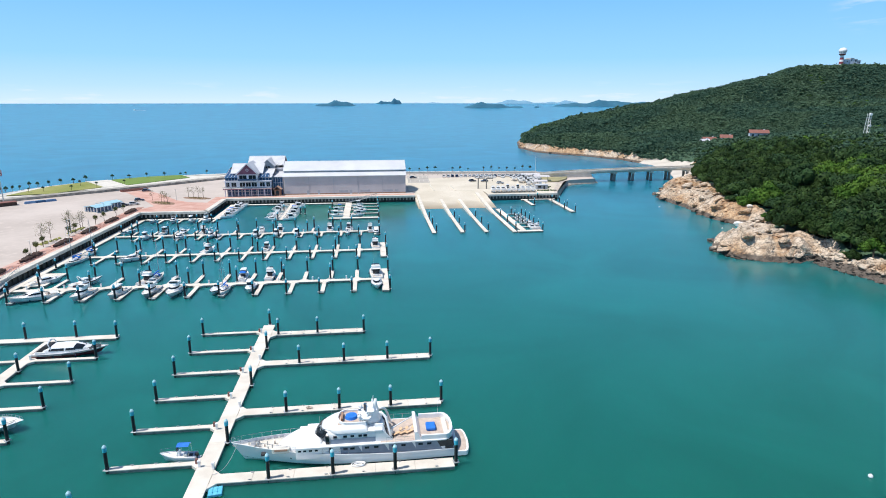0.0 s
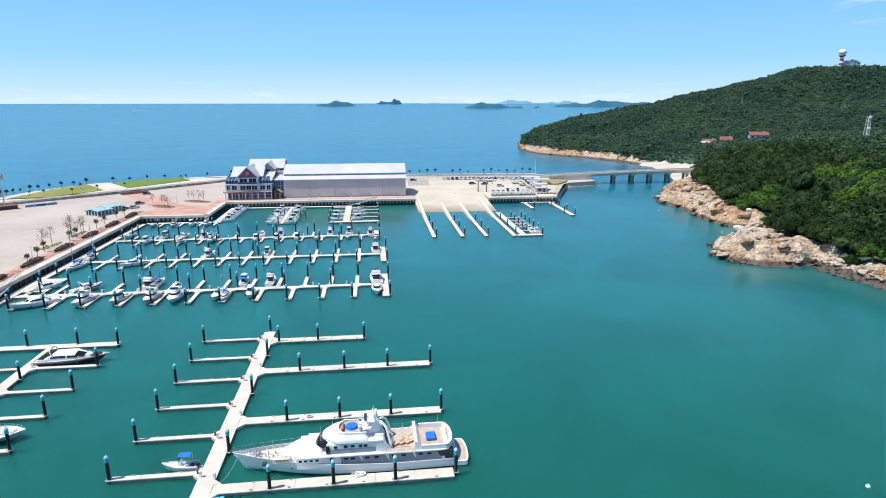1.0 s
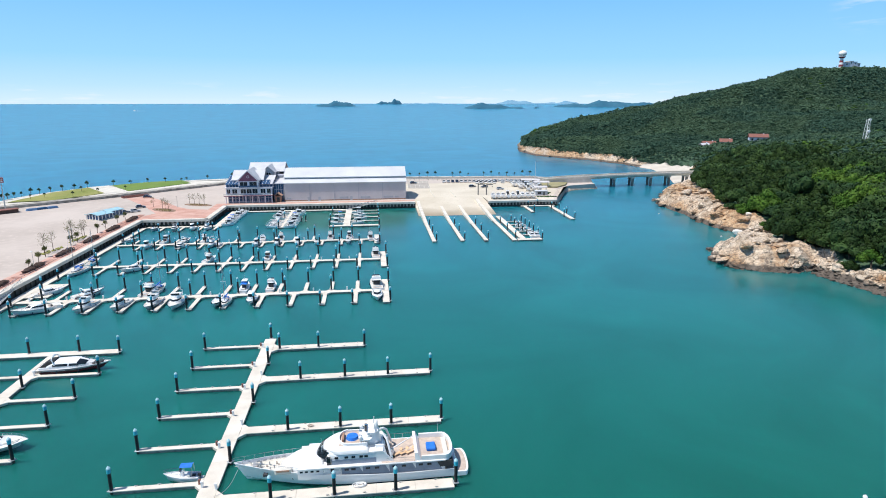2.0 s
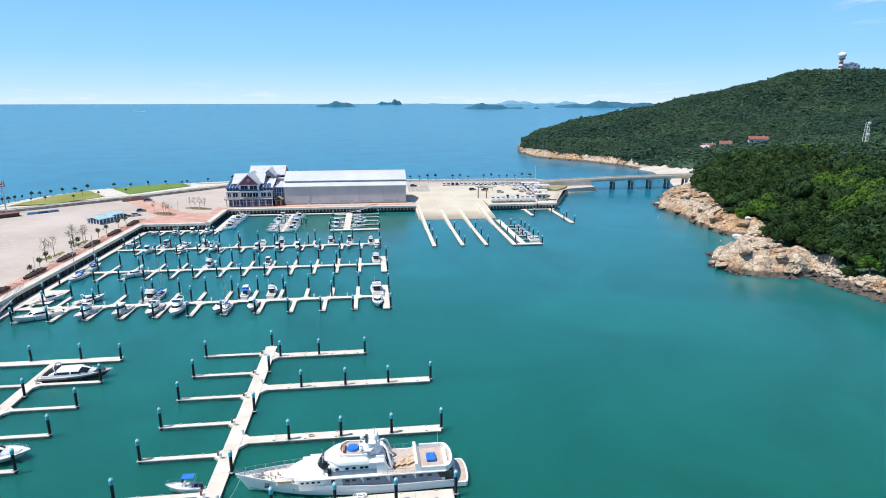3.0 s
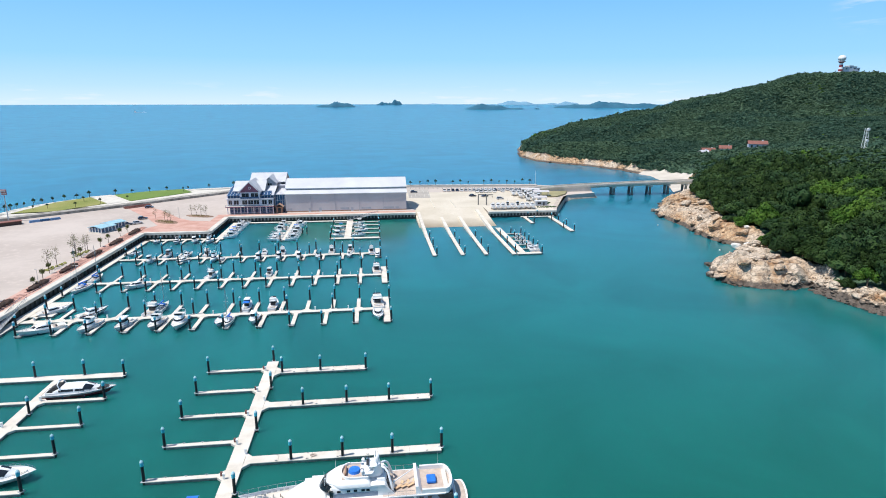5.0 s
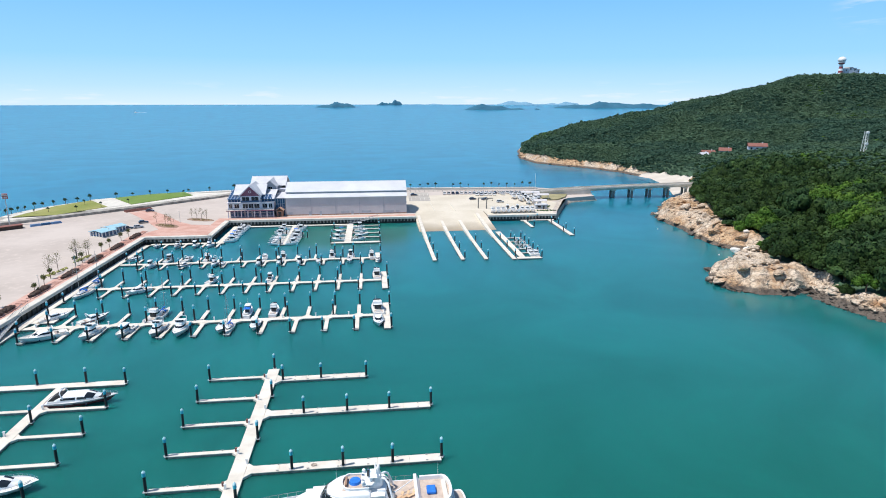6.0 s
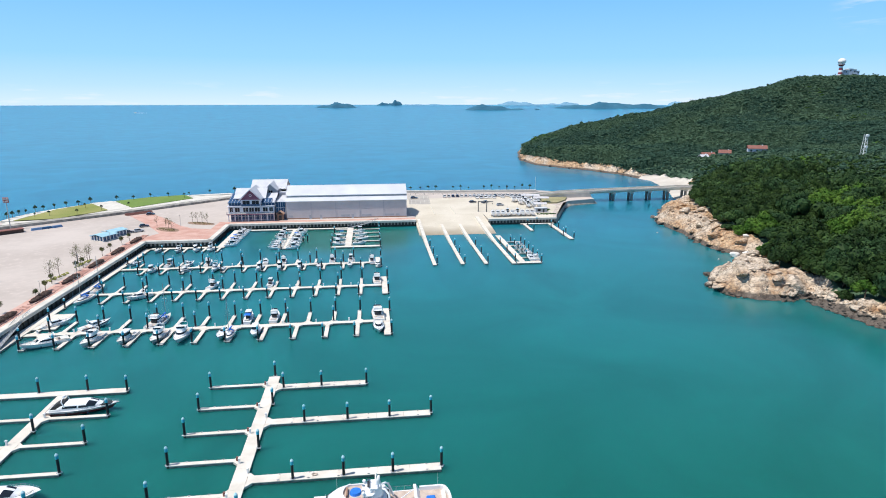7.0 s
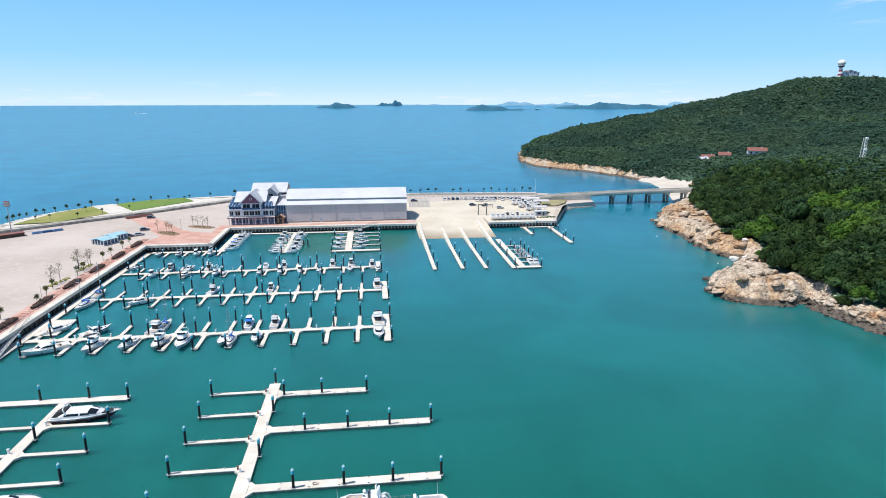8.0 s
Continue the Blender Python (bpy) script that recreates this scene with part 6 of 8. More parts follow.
flower_bed(-99, 292.6, 11, 3.5, -40, "dry_shrub", "dry low shrubs in a plaza bed")
flower_bed(-87, 306, 11, 3.0, -25, "dry_shrub", "dry low shrubs in a plaza bed")
for x, y, rx, ry, rz in ((-99, 292.6, 8.0, 3.4, -40), (-87, 306, 8.0, 3.0, -25)):
    bed = thing("planting_bed", pose(x, y, GROUND, 0, 0, rz), "oval bed of brown soil in the red paving", "bed", "planting beds")
    oval = [(rx * math.cos(a), ry * math.sin(a)) for a in np.linspace(0, 2 * math.pi, 28, endpoint=False)]
    part("soil", prism(oval, -0.2, 0.12), M["bed_soil"], bed)
flower_bed(-111.0, 213, 14, 2.2, 80, "lawn", "dry grass strip under young trees")
flower_bed(-110.6, 232, 12, 2.0, 85, "lawn", "dry grass strip under young trees")

# pines along the sea wall
PINE = "small trees along the sea wall"
pm = leafy(90, 420, 9, 0.34, "shore_leaf_hazed")
pine = thing("shore_tree", pose(25.9, 403.0, GROUND), "small dark tree on the sea wall", "tree", PINE)
tb = bmesh.new()
tube((0, 0, 0), (0.15, 0.05, 2.6), 0.12, 0.06, 6, tb)
tube((0.1, 0.02, 1.5), (0.7, 0.2, 2.6), 0.05, 0.03, 5, tb)
tube((0.1, 0.02, 1.7), (-0.5, -0.3, 2.7), 0.05, 0.03, 5, tb)
part("trunk", tb, M["bark"], pine)
share("crown", pm, pine, Matrix.LocRotScale((0.1, 0, 1.5), Euler((0.12, -0.1, 0)), (0.85, 0.8, 1.1)))
rr = random.Random(9)
for x in (32.4, 37.8, 43.1, 55.0, 60.3, 65.7, 76.5, 81.8, 87.2, 92.6, 98.0, 103.3, 108.7):
    k_ = rr.uniform(0.75, 1.15)
    copy_thing(pine, Matrix.LocRotScale((x, 402.5 - 0.04 * (x - 30), GROUND + 0.3), Euler((0, 0, rr.uniform(0, 6))), (k_, k_, k_ * rr.uniform(0.9, 1.2))))
for i, a in enumerate((8, 14, 21, 27, 33, 38, 43, 48, 56, 60, 64, 68, 72, 75, 79, 82, 85, 88)):
    t_ = radians(a)
    k_ = rr.uniform(0.8, 1.25)
    copy_thing(pine, Matrix.LocRotScale((-60 - 127.5 * math.sin(t_), 320 + 84.5 * math.cos(t_), GROUND + 0.4), Euler((0, 0, rr.uniform(0, 6))), (k_, k_, k_ * rr.uniform(1.0, 1.35))))
for x, y in ((-176, 327), (-171, 331), (-158, 333), (-150, 344), (-162, 352), (-118, 386), (-140, 356)):
    k_ = rr.uniform(0.7, 1.0)
    copy_thing(pine, Matrix.LocRotScale((x, y, GROUND + 1.25), Euler((0, 0, rr.uniform(0, 6))), (k_, k_, k_)))


def lamp_mast(x, y, h):
    t = thing("floodlight_mast", pose(x, y, GROUND), "tall grey floodlight mast with a reddish lamp head", "mast")
    part("pole", tube((0, 0, 0), (0, 0, h), 0.28, 0.14, 10), M["galv"], t)
    hd = part("lamp_frame", box(-1.3, 1.3, -0.15, 0.15, h - 2.6, h, bevel=0.05), M["red"], t, "reddish lamp frame")
    for i in range(3):
        for j in range(2):
            part("lamp", box(-1.1 + 0.8 * i, -0.5 + 0.8 * i, -0.4, -0.16, h - 2.3 + 1.1 * j, h - 1.6 + 1.1 * j, bevel=0.04), M["galv"], hd)


lamp_mast(-175.0, 303.0, 15.5)
for x, y in ((-104.8, 190.5), (-109.0, 225.0), (-112.5, 262.0), (-95.0, 300)):
    t = thing("street_lamp", pose(x, y, GROUND), "slim grey street lamp on the promenade", "lamp", "street lamps")
    part("pole", tube((0, 0, 0), (0, 0, 5.5), 0.08, 0.05, 8), M["galv"], t)
    part("head", box(-0.5, 0.15, -0.12, 0.12, 5.45, 5.6, bevel=0.03), M["galv"], t)
t = thing("flag_pole", pose(105.0, 372, GROUND), "tall white flag pole in the boat yard", "pole")
part("pole", tube((0, 0, 0), (0, 0, 13), 0.11, 0.06, 8), M["gel"], t)
part("foot", box(-0.4, 0.4, -0.4, 0.4, 0, 0.3, bevel=0.04), M["quay"], t)
# red steps and wall at the end of the lawn path
t = thing("lawn_steps", pose(-128, 337.5, GROUND, 0, 0, 42), "red stepped wall at the end of the plaza path", "steps")
for k_ in range(4):
    part("tread", box(-7.0, 7.0, -1.6 + 0.8 * k_, -0.8 + 0.8 * k_, 0, 0.2 + 0.25 * k_), M["roof_red"], t)
# made-up red block for a paving patch, blue tarpaulins on the lot's far side
t = thing("storage_shed", pose(-172, 291, GROUND, 0, 0, 40), "low dull red block for a paving patch at the lot's edge", "shed")
part("wall", box(-8, 8, -2, 2, 0, 1.6), M["hedge"], t)
part("roof", box(-8.3, 8.3, -2.3, 2.3, 1.6, 1.8), M["roof_red"], t)
for i, (x, y) in enumerate(((-161.5, 299.5), (-158.2, 302.2), (-154.8, 304.9))):
    t = thing("covered_stack", pose(x, y, GROUND, 0, 0, 38 + 4 * i), "low stack under a blue tarpaulin", "stack", "tarpaulin stacks")
    part("tarpaulin", prism([(-2.3, -1.1), (2.3, -1.1), (2.3, 1.1), (-2.3, 1.1)], 0, 1.0, top=[(-1.9, -0.7), (1.9, -0.7), (1.9, 0.7), (-1.9, 0.7)]), M["tarp" if i != 1 else "glass_blue"], t)
    part("pallet", box(-2.0, 2.0, -0.9, 0.9, -0.0, 0.12), M["teak"], t)

# ---------------------------------------------------------------- boats
def hull_rings(L, B, fb, rise, rake, draft, n=16, stern=0.9, full=0.5):
    """Cross-sections from the transom to the stem; bow towards +x, z = 0 at the water."""
    rings = []
    for i in range(n + 1):
        t = i / n
        w = B / 2 * (1 - max(0.0, (t - full) / (1 - full)) ** 2.3) * (stern + (1 - stern) * min(1, t * 3))
        w = max(w, 0.03)
        top = fb + rise * t ** 2.2
        x = -L / 2 + (L - rake) * t
        xs = x + rake * t ** 2.5
        chine = 0.12 + 0.45 * top * t ** 3
        cw = w * (0.9 - 0.35 * t ** 1.5)
        keel = -draft * (1 - t ** 5) + 0.3 * top * t ** 6
        rings.append([(xs, -w, top), (x + (xs - x) * 0.6, -(w * 0.6 + cw * 0.4) * 1.02, (top + chine) * 0.52), (x + (xs - x) * 0.2, -cw, chine), (x, 0, keel),
                      (x + (xs - x) * 0.2, cw, chine), (x + (xs - x) * 0.6, (w * 0.6 + cw * 0.4) * 1.02, (top + chine) * 0.52), (xs, w, top)])
    return rings


def skin(rings, close=True, bm=None):
    bm = bm or bmesh.new()
    vs = [[bm.verts.new(p) for p in r] for r in rings]
    k = len(rings[0])
    for a, b in zip(vs, vs[1:]):
        for j in range(k - 1):
            bm.faces.new((a[j], b[j], b[j + 1], a[j + 1]))
    if close:
        bm.faces.new(vs[0])
    bmesh.ops.recalc_face_normals(bm, faces=bm.faces[:])
    return bm


def deck_of(rings, drop=0.08, inset=0.07, to=1.0, frm=0.0):
    bm = bmesh.new()
    n = len(rings)
    rs = rings[int(frm * (n - 1)):int(to * (n - 1)) + 1]
    a = [bm.verts.new((r[0][0], r[0][1] + min(inset, -r[0][1] * 0.9), r[0][2] - drop)) for r in rs]
    b = [bm.verts.new((r[-1][0], r[-1][1] - min(inset, r[-1][1] * 0.9), r[-1][2] - drop)) for r in rs]
    for i in range(len(rs) - 1):
        bm.faces.new((a[i], b[i], b[i + 1], a[i + 1]))
    bmesh.ops.recalc_face_normals(bm, faces=bm.faces[:])
    for f in bm.faces:
        if f.normal.z < 0:
            f.normal_flip()
    return bm


def sweep(points, r, seg=6, bm=None):
    """One bent bar of round section through the points."""
    bm = bm or bmesh.new()
    pts = [Vector(p) for p in points]
    rows = []
    for i, p in enumerate(pts):
        d = (pts[min(i + 1, len(pts) - 1)] - pts[max(i - 1, 0)]).normalized()
        q = d.to_track_quat("Z", "Y")
        rows.append([bm.verts.new(p + q @ Vector((r * math.cos(6.2832 * k / seg), r * math.sin(6.2832 * k / seg), 0))) for k in range(seg)])
    for a, b in zip(rows, rows[1:]):
        for k in range(seg):
            bm.faces.new((a[k], a[(k + 1) % seg], b[(k + 1) % seg], b[k]))
    bm.faces.new(rows[0][::-1])
    bm.faces.new(rows[-1])
    bmesh.ops.recalc_face_normals(bm, faces=bm.faces[:])
    return bm


def shell(prof, x0, x1, n=12, a0=0.0, a1=math.pi, k=12, grow=0.0, bow=0.0, closed=True):
    """A rounded deckhouse skin along x. prof(x) gives floor, half-width, height and squareness; a0 and a1 cut a strip out of its arch;
    bow bends each section aft towards its sides."""
    rings = []
    for i in range(n + 1):
        x = x0 + (x1 - x0) * i / n
        z0, w, h, p = prof(x)
        ring = []
        for j in range(k + 1):
            a = a0 + (a1 - a0) * j / k
            c, q = math.cos(a), max(0.0, math.sin(a))
            ring.append((x + bow * abs(c) ** 2, -(w + grow) * math.copysign(abs(c) ** p, c), z0 + (h + grow) * q ** p))
        rings.append(ring)
    bm = skin(rings, False)
    if closed:
        bm.verts.ensure_lookup_table()
        m = k + 1
        bm.faces.new([bm.verts[j] for j in range(m)])
        bm.faces.new([bm.verts[n * m + j] for j in range(m)][::-1])
    else:
        bmesh.ops.solidify(bm, geom=bm.faces[:], thickness=0.03)
    bmesh.ops.recalc_face_normals(bm, faces=bm.faces[:])
    return bm


def gunwales(rings, r, mat, parent):
    """A rounded rail along each upper edge of the hull."""
    for s in (0, -1):
        part("rubbing_rail", sweep([p[s] for p in rings], r, 5), mat, parent)


def plan(x0, x1, w, nose, tail=0.0, k=6):
    """An outline in plan: square or rounded aft at x0, rounded at the nose x1."""
    pts = []
    for i in range(k + 1):
        a = -math.pi / 2 + math.pi * i / k
        pts.append((x1 - nose + nose * math.cos(a), w * math.sin(a)))
    if tail:
        for i in range(k + 1):
            a = math.pi / 2 + math.pi * i / k
            pts.append((x0 + tail + tail * math.cos(a), w * math.sin(a)))
    else:
        pts += [(x0, w), (x0, -w)]
    return pts


def house(lo, z0, hi, z1):
    return prism(plan(*lo), z0, z1, top=plan(*hi))


def between(lo, hi, t, grow):
    p = [a + (b - a) * t for a, b in zip(lo, hi)]
    p[0] -= grow
    p[1] += grow
    p[2] += grow
    return p


def band(lo, z0, hi, z1, ta, tb, grow=0.02):
    """A strip of glass round a deckhouse, between two heights."""
    return house(between(lo, hi, ta, grow), z0 + (z1 - z0) * ta, between(lo, hi, tb, grow), z0 + (z1 - z0) * tb)


def rail(points, h, parent, r=0.02, posts=True):
    """A guard rail bent down to the deck at both ends, with posts."""
    pts = [Vector(p) for p in points]
    up = Vector((0, 0, h))
    part("guard_rail", sweep([pts[0]] + [p + up for p in pts] + [pts[-1]], r, 5), M["steel"], parent)
    if posts:
        part("middle_wire", sweep([p + up * 0.5 for p in pts], r * 0.6, 4), M["steel"], parent)
        for p in pts[1:-1]:
            part("rail_post", tube(p, p + up, r, seg=5), M["steel"], parent)


def outboard(x, y, z, parent):
    bm = box(x - 0.32, x + 0.2, y - 0.18, y + 0.18, z + 0.25, z + 0.75, bevel=0.08)
    box(x - 0.15, x + 0.05, y - 0.08, y + 0.08, z - 0.8, z + 0.28, bm)
    part("outboard_engine", bm, M["rubber"], parent, "black outboard engine")


def side_stripe(rings, a, b, parent, mat, label):
    """A coloured band along both sides of the hull, a hair proud of it."""
    for s, sg in ((0, -1), (-1, 1)):
        bm = bmesh.new()
        m = 1 if s == 0 else -2
        prev = None
        for r in rings:
            p, q = Vector(r[s]), Vector(r[m])
            u, v = p.lerp(q, a), p.lerp(q, b)
            off = Vector((0.01, sg * 0.015, 0))
            cur = (bm.verts.new(u + off), bm.verts.new(v + off))
            if prev:
                bm.faces.new((prev[0], cur[0], cur[1], prev[1]))
            prev = cur
        bmesh.ops.solidify(bm, geom=bm.faces[:], thickness=0.01)
        part("hull_stripe", bm, mat, parent, label)


def cruiser(L, label, group, style=0, accent="gel", stripe=None, canvas=None, m=None):
    """A cabin motor boat; bow towards +x."""
    B = L * 0.335
    fb = 0.6 + L * 0.05
    b = thing("motor_boat", m or pose(0, 0, 0), label, "boat", group)
    rg = hull_rings(L, B, fb, fb * 0.55, L * 0.10, 0.5, 14)
    hull = part("hull", skin(rg), M[accent], b)
    if stripe:
        side_stripe(rg, 0.3 if L > 13 else 0.15, 0.85 if L > 13 else 0.8, hull, M[stripe], "white hull band" if stripe == "gel" else stripe + " hull band")
    elif L > 8:
        side_stripe(rg, 0.28, 0.40, hull, M["gel_grey"], "grey hull line")
    gunwales(rg, 0.045, M["gel_grey" if L > 8 else "gel"], hull)
    part("deck", deck_of(rg), M["gel" if L < 9 else "gel_cream"], b)
    z = fb + 0.02
    lo, hi = (-L * 0.12, L * 0.30, B * 0.37, L * 0.22), (-L * 0.10, L * 0.10, B * 0.33, L * 0.16)
    if style == 0:                      # flybridge boat
        h1 = 1.15 + L * 0.025
        cab = part("cabin", house(lo, z - 0.1, hi, z + h1), M["gel"], b)
        part("window_band", band(lo, z - 0.1, hi, z + h1, 0.55, 0.80, 0.025), M["glass"], cab, "dark tinted windows")
        f0, f1 = (-L * 0.22, L * 0.10, B * 0.36, L * 0.12), (-L * 0.22, L * 0.05, B * 0.37, L * 0.10)
        part("flybridge_floor", house(f0, z + h1, f0, z + h1 + 0.10), M["gel"], b)
        fly = part("flybridge", house((-L * 0.16, L * 0.09, B * 0.34, L * 0.10), z + h1 + 0.1, (-L * 0.16, L * 0.05, B * 0.35, L * 0.09), z + h1 + 0.75), M["gel"], b)
        part("seat", box(-L * 0.13, L * 0.0, -B * 0.25, B * 0.25, z + h1 + 0.62, z + h1 + 0.82, bevel=0.05), M["gel_cream"], fly, "cream seat")
        part("windscreen", prism(plan(L * 0.02, L * 0.07, B * 0.30, L * 0.04), z + h1 + 0.7, z + h1 + 1.0), M["glass"], fly)
        arch = part("radar_arch", sweep([(-L * 0.20, -B * 0.34, z + h1), (-L * 0.24, -B * 0.30, z + h1 + 1.15), (-L * 0.24, -B * 0.2, z + h1 + 1.3),
                                         (-L * 0.24, B * 0.2, z + h1 + 1.3), (-L * 0.24, B * 0.30, z + h1 + 1.15), (-L * 0.20, B * 0.34, z + h1)], 0.07), M["gel"], b)
        part("radar_dome", tube((-L * 0.24, 0, z + h1 + 1.33), (-L * 0.24, 0, z + h1 + 1.55), 0.25, 0.18, 10), M["gel"], arch)
        part("antenna", tube((-L * 0.24, B * 0.2, z + h1 + 1.3), (-L * 0.28, B * 0.2, z + h1 + 3.4), 0.02, 0.01, 4), M["gel"], arch)
    elif style == 1:                    # low sports boat
        h1 = 0.85 + L * 0.025
        lo, hi = (-L * 0.20, L * 0.30, B * 0.40, L * 0.30), (-L * 0.12, L * 0.06, B * 0.32, L * 0.16)
        if L > 13:                      # hard-top deckhouse of the larger cruiser
            h1, lo, hi = 2.15, (-L * 0.26, L * 0.30, B * 0.41, L * 0.30), (-L * 0.24, L * 0.05, B * 0.35, L * 0.16)
        cab = part("cabin", house(lo, z - 0.12, hi, z + h1), M["gel"], b)
        part("window_band", band(lo, z - 0.12, hi, z + h1, 0.52 if L > 13 else 0.46, 0.70 if L > 13 else 0.80, 0.02), M["glass"], cab, "dark tinted windows")
        part("radar_arch", sweep([(-L * 0.14, -B * 0.38, z), (-L * 0.22, -B * 0.34, z + h1 + 0.5), (-L * 0.22, -B * 0.2, z + h1 + 0.7),
                                  (-L * 0.22, B * 0.2, z + h1 + 0.7), (-L * 0.22, B * 0.34, z + h1 + 0.5), (-L * 0.14, B * 0.38, z)], 0.10), M["gel"], b)
        if L > 13:
            part("bow_pad", prism(plan(L * 0.30, L * 0.41, B * 0.17, L * 0.05), z + 0.3, z + 0.58), M["rubber"], b, "black foredeck sun pad")
            part("hard_top", house((-L * 0.20, L * 0.02, B * 0.28, L * 0.1), z + h1, (-L * 0.19, -L * 0.01, B * 0.25, L * 0.09), z + h1 + 0.45), M["gel"], b)
        if L > 12:
            part("aft_shade", prism(plan(-L * 0.40, -L * 0.27, B * 0.34, 0.5), z + 0.5, z + 1.2, top=plan(-L * 0.36, -L * 0.265, B * 0.30, 0.5)), M["rubber"], b, "black canvas aft shade")
            part("hull_window", box(-L * 0.1, L * 0.12, -B * 0.515, -B * 0.49, 0.75, 1.0, bevel=0.02), M["glass"], hull)
        part("sun_pad", box(-L * 0.46, -L * 0.33, -B * 0.33, B * 0.33, z - 0.1, z + 0.15, bevel=0.06), M["gel_cream"], b, "cream sun pad")
        part("hatch", box(L * 0.27, L * 0.34, -B * 0.12, B * 0.12, z + 0.2, z + 0.28, bevel=0.02), M["glass"], b)
    elif style == 2:                    # pilothouse fishing boat
        h1 = 1.9
        lo, hi = (-L * 0.06, L * 0.22, B * 0.30, L * 0.10), (-L * 0.08, L * 0.16, B * 0.29, L * 0.08)
        cab = part("pilothouse", house(lo, z - 0.1, hi, z + h1), M["gel"], b)
        part("window_band", band(lo, z - 0.1, hi, z + h1, 0.52, 0.88, 0.025), M["glass"], cab, "dark tinted windows")
        part("roof", house((-L * 0.14, L * 0.22, B * 0.33, L * 0.08), z + h1, (-L * 0.14, L * 0.20, B * 0.31, L * 0.07), z + h1 + 0.12), M["gel"], cab)
        part("mast", tube((0, 0, z + h1), (-0.1, 0, z + h1 + 2.2), 0.04, 0.02, 6), M["steel"], cab)
        part("engine_box", box(-L * 0.40, -L * 0.28, -B * 0.2, B * 0.2, z - 0.1, z + 0.35, bevel=0.05), M["gel_cream"], b)
    else:                               # open boat with console
        part("console", house((-L * 0.06, L * 0.08, B * 0.2, 0.2), z - 0.08, (-L * 0.05, L * 0.03, B * 0.17, 0.15), z + 0.75), M["gel"], b)
        part("windscreen", prism(plan(L * 0.0, L * 0.05, B * 0.17, 0.15), z + 0.75, z + 1.1), M["glass"], b)
        part("bench", box(-L * 0.26, -L * 0.16, -B * 0.28, B * 0.28, z - 0.08, z + 0.35, bevel=0.05), M["gel_cream"], b)
        outboard(-L * 0.49, 0, 0.35, b)
    part("cockpit", box(-L * 0.42, -L * 0.16, -B * 0.34, B * 0.34, z - 0.3, z - 0.06), M["teak" if style < 2 else "gel_grey"], b)
    if style in (0, 2):
        # solid dark block paints the shade inside the open doorway
        part("doorway_shade", box(-L * 0.16, -L * 0.12, -B * 0.26, B * 0.26, z - 0.05, z + 0.8, bevel=0.04), M["dark_gap"], b, "dark block painted as the shaded cabin doorway")
    part("engine_hatch", box(-L * 0.40, -L * 0.30, -B * 0.16, B * 0.16, z - 0.055, z + 0.05, bevel=0.02), M["rubber" if style % 2 else "gel_grey"], b)
    if canvas:
        bm = bmesh.new()
        zz = z + (1.75 if style == 3 else 1.5)
        pr = [(-B * 0.36, zz - 0.12), (-B * 0.2, zz), (0, zz + 0.06), (B * 0.2, zz), (B * 0.36, zz - 0.12)]
        skin([[(x, y, q) for y, q in pr] for x in (-L * 0.34, -L * 0.17, L * 0.0)], False, bm)
        bmesh.ops.solidify(bm, geom=bm.faces[:], thickness=0.04)
        cv = part("canopy", bm, M[canvas], b, canvas.split("_")[0] + " canvas canopy")
        for x in (-L * 0.33, -L * 0.02):
            for s in (-1, 1):
                part("canopy_pole", tube((x, s * B * 0.35, z), (x, s * B * 0.35, zz - 0.1), 0.025, seg=5), M["steel"], cv)
    n = len(rg)
    rail([(r[0][0], r[0][1] * 0.93, r[0][2]) for r in rg[n // 2:n - 1]] + [(rg[-1][0][0] - 0.05, 0, rg[-1][0][2])] +
         [(r[-1][0], r[-1][1] * 0.93, r[-1][2]) for r in rg[n // 2:n - 1]][::-1], 0.55, b, 0.02, L > 11)
    if L > 7.4:
        for sx in (-0.22, 0.08):
            for s in (-1, 1):
                part("fender", tube((L * sx, s * (B * 0.5 + 0.08), 0.25), (L * sx, s * (B * 0.5 + 0.08), 0.8), 0.12, seg=8), M["navy"], b, "navy fender")
    part("swim_platform", box(-L * 0.5 - 0.5, -L * 0.5, -B * 0.38, B * 0.38, 0.2, 0.3, bevel=0.03), M["teak" if style < 2 else "gel_grey"], b)
    return b


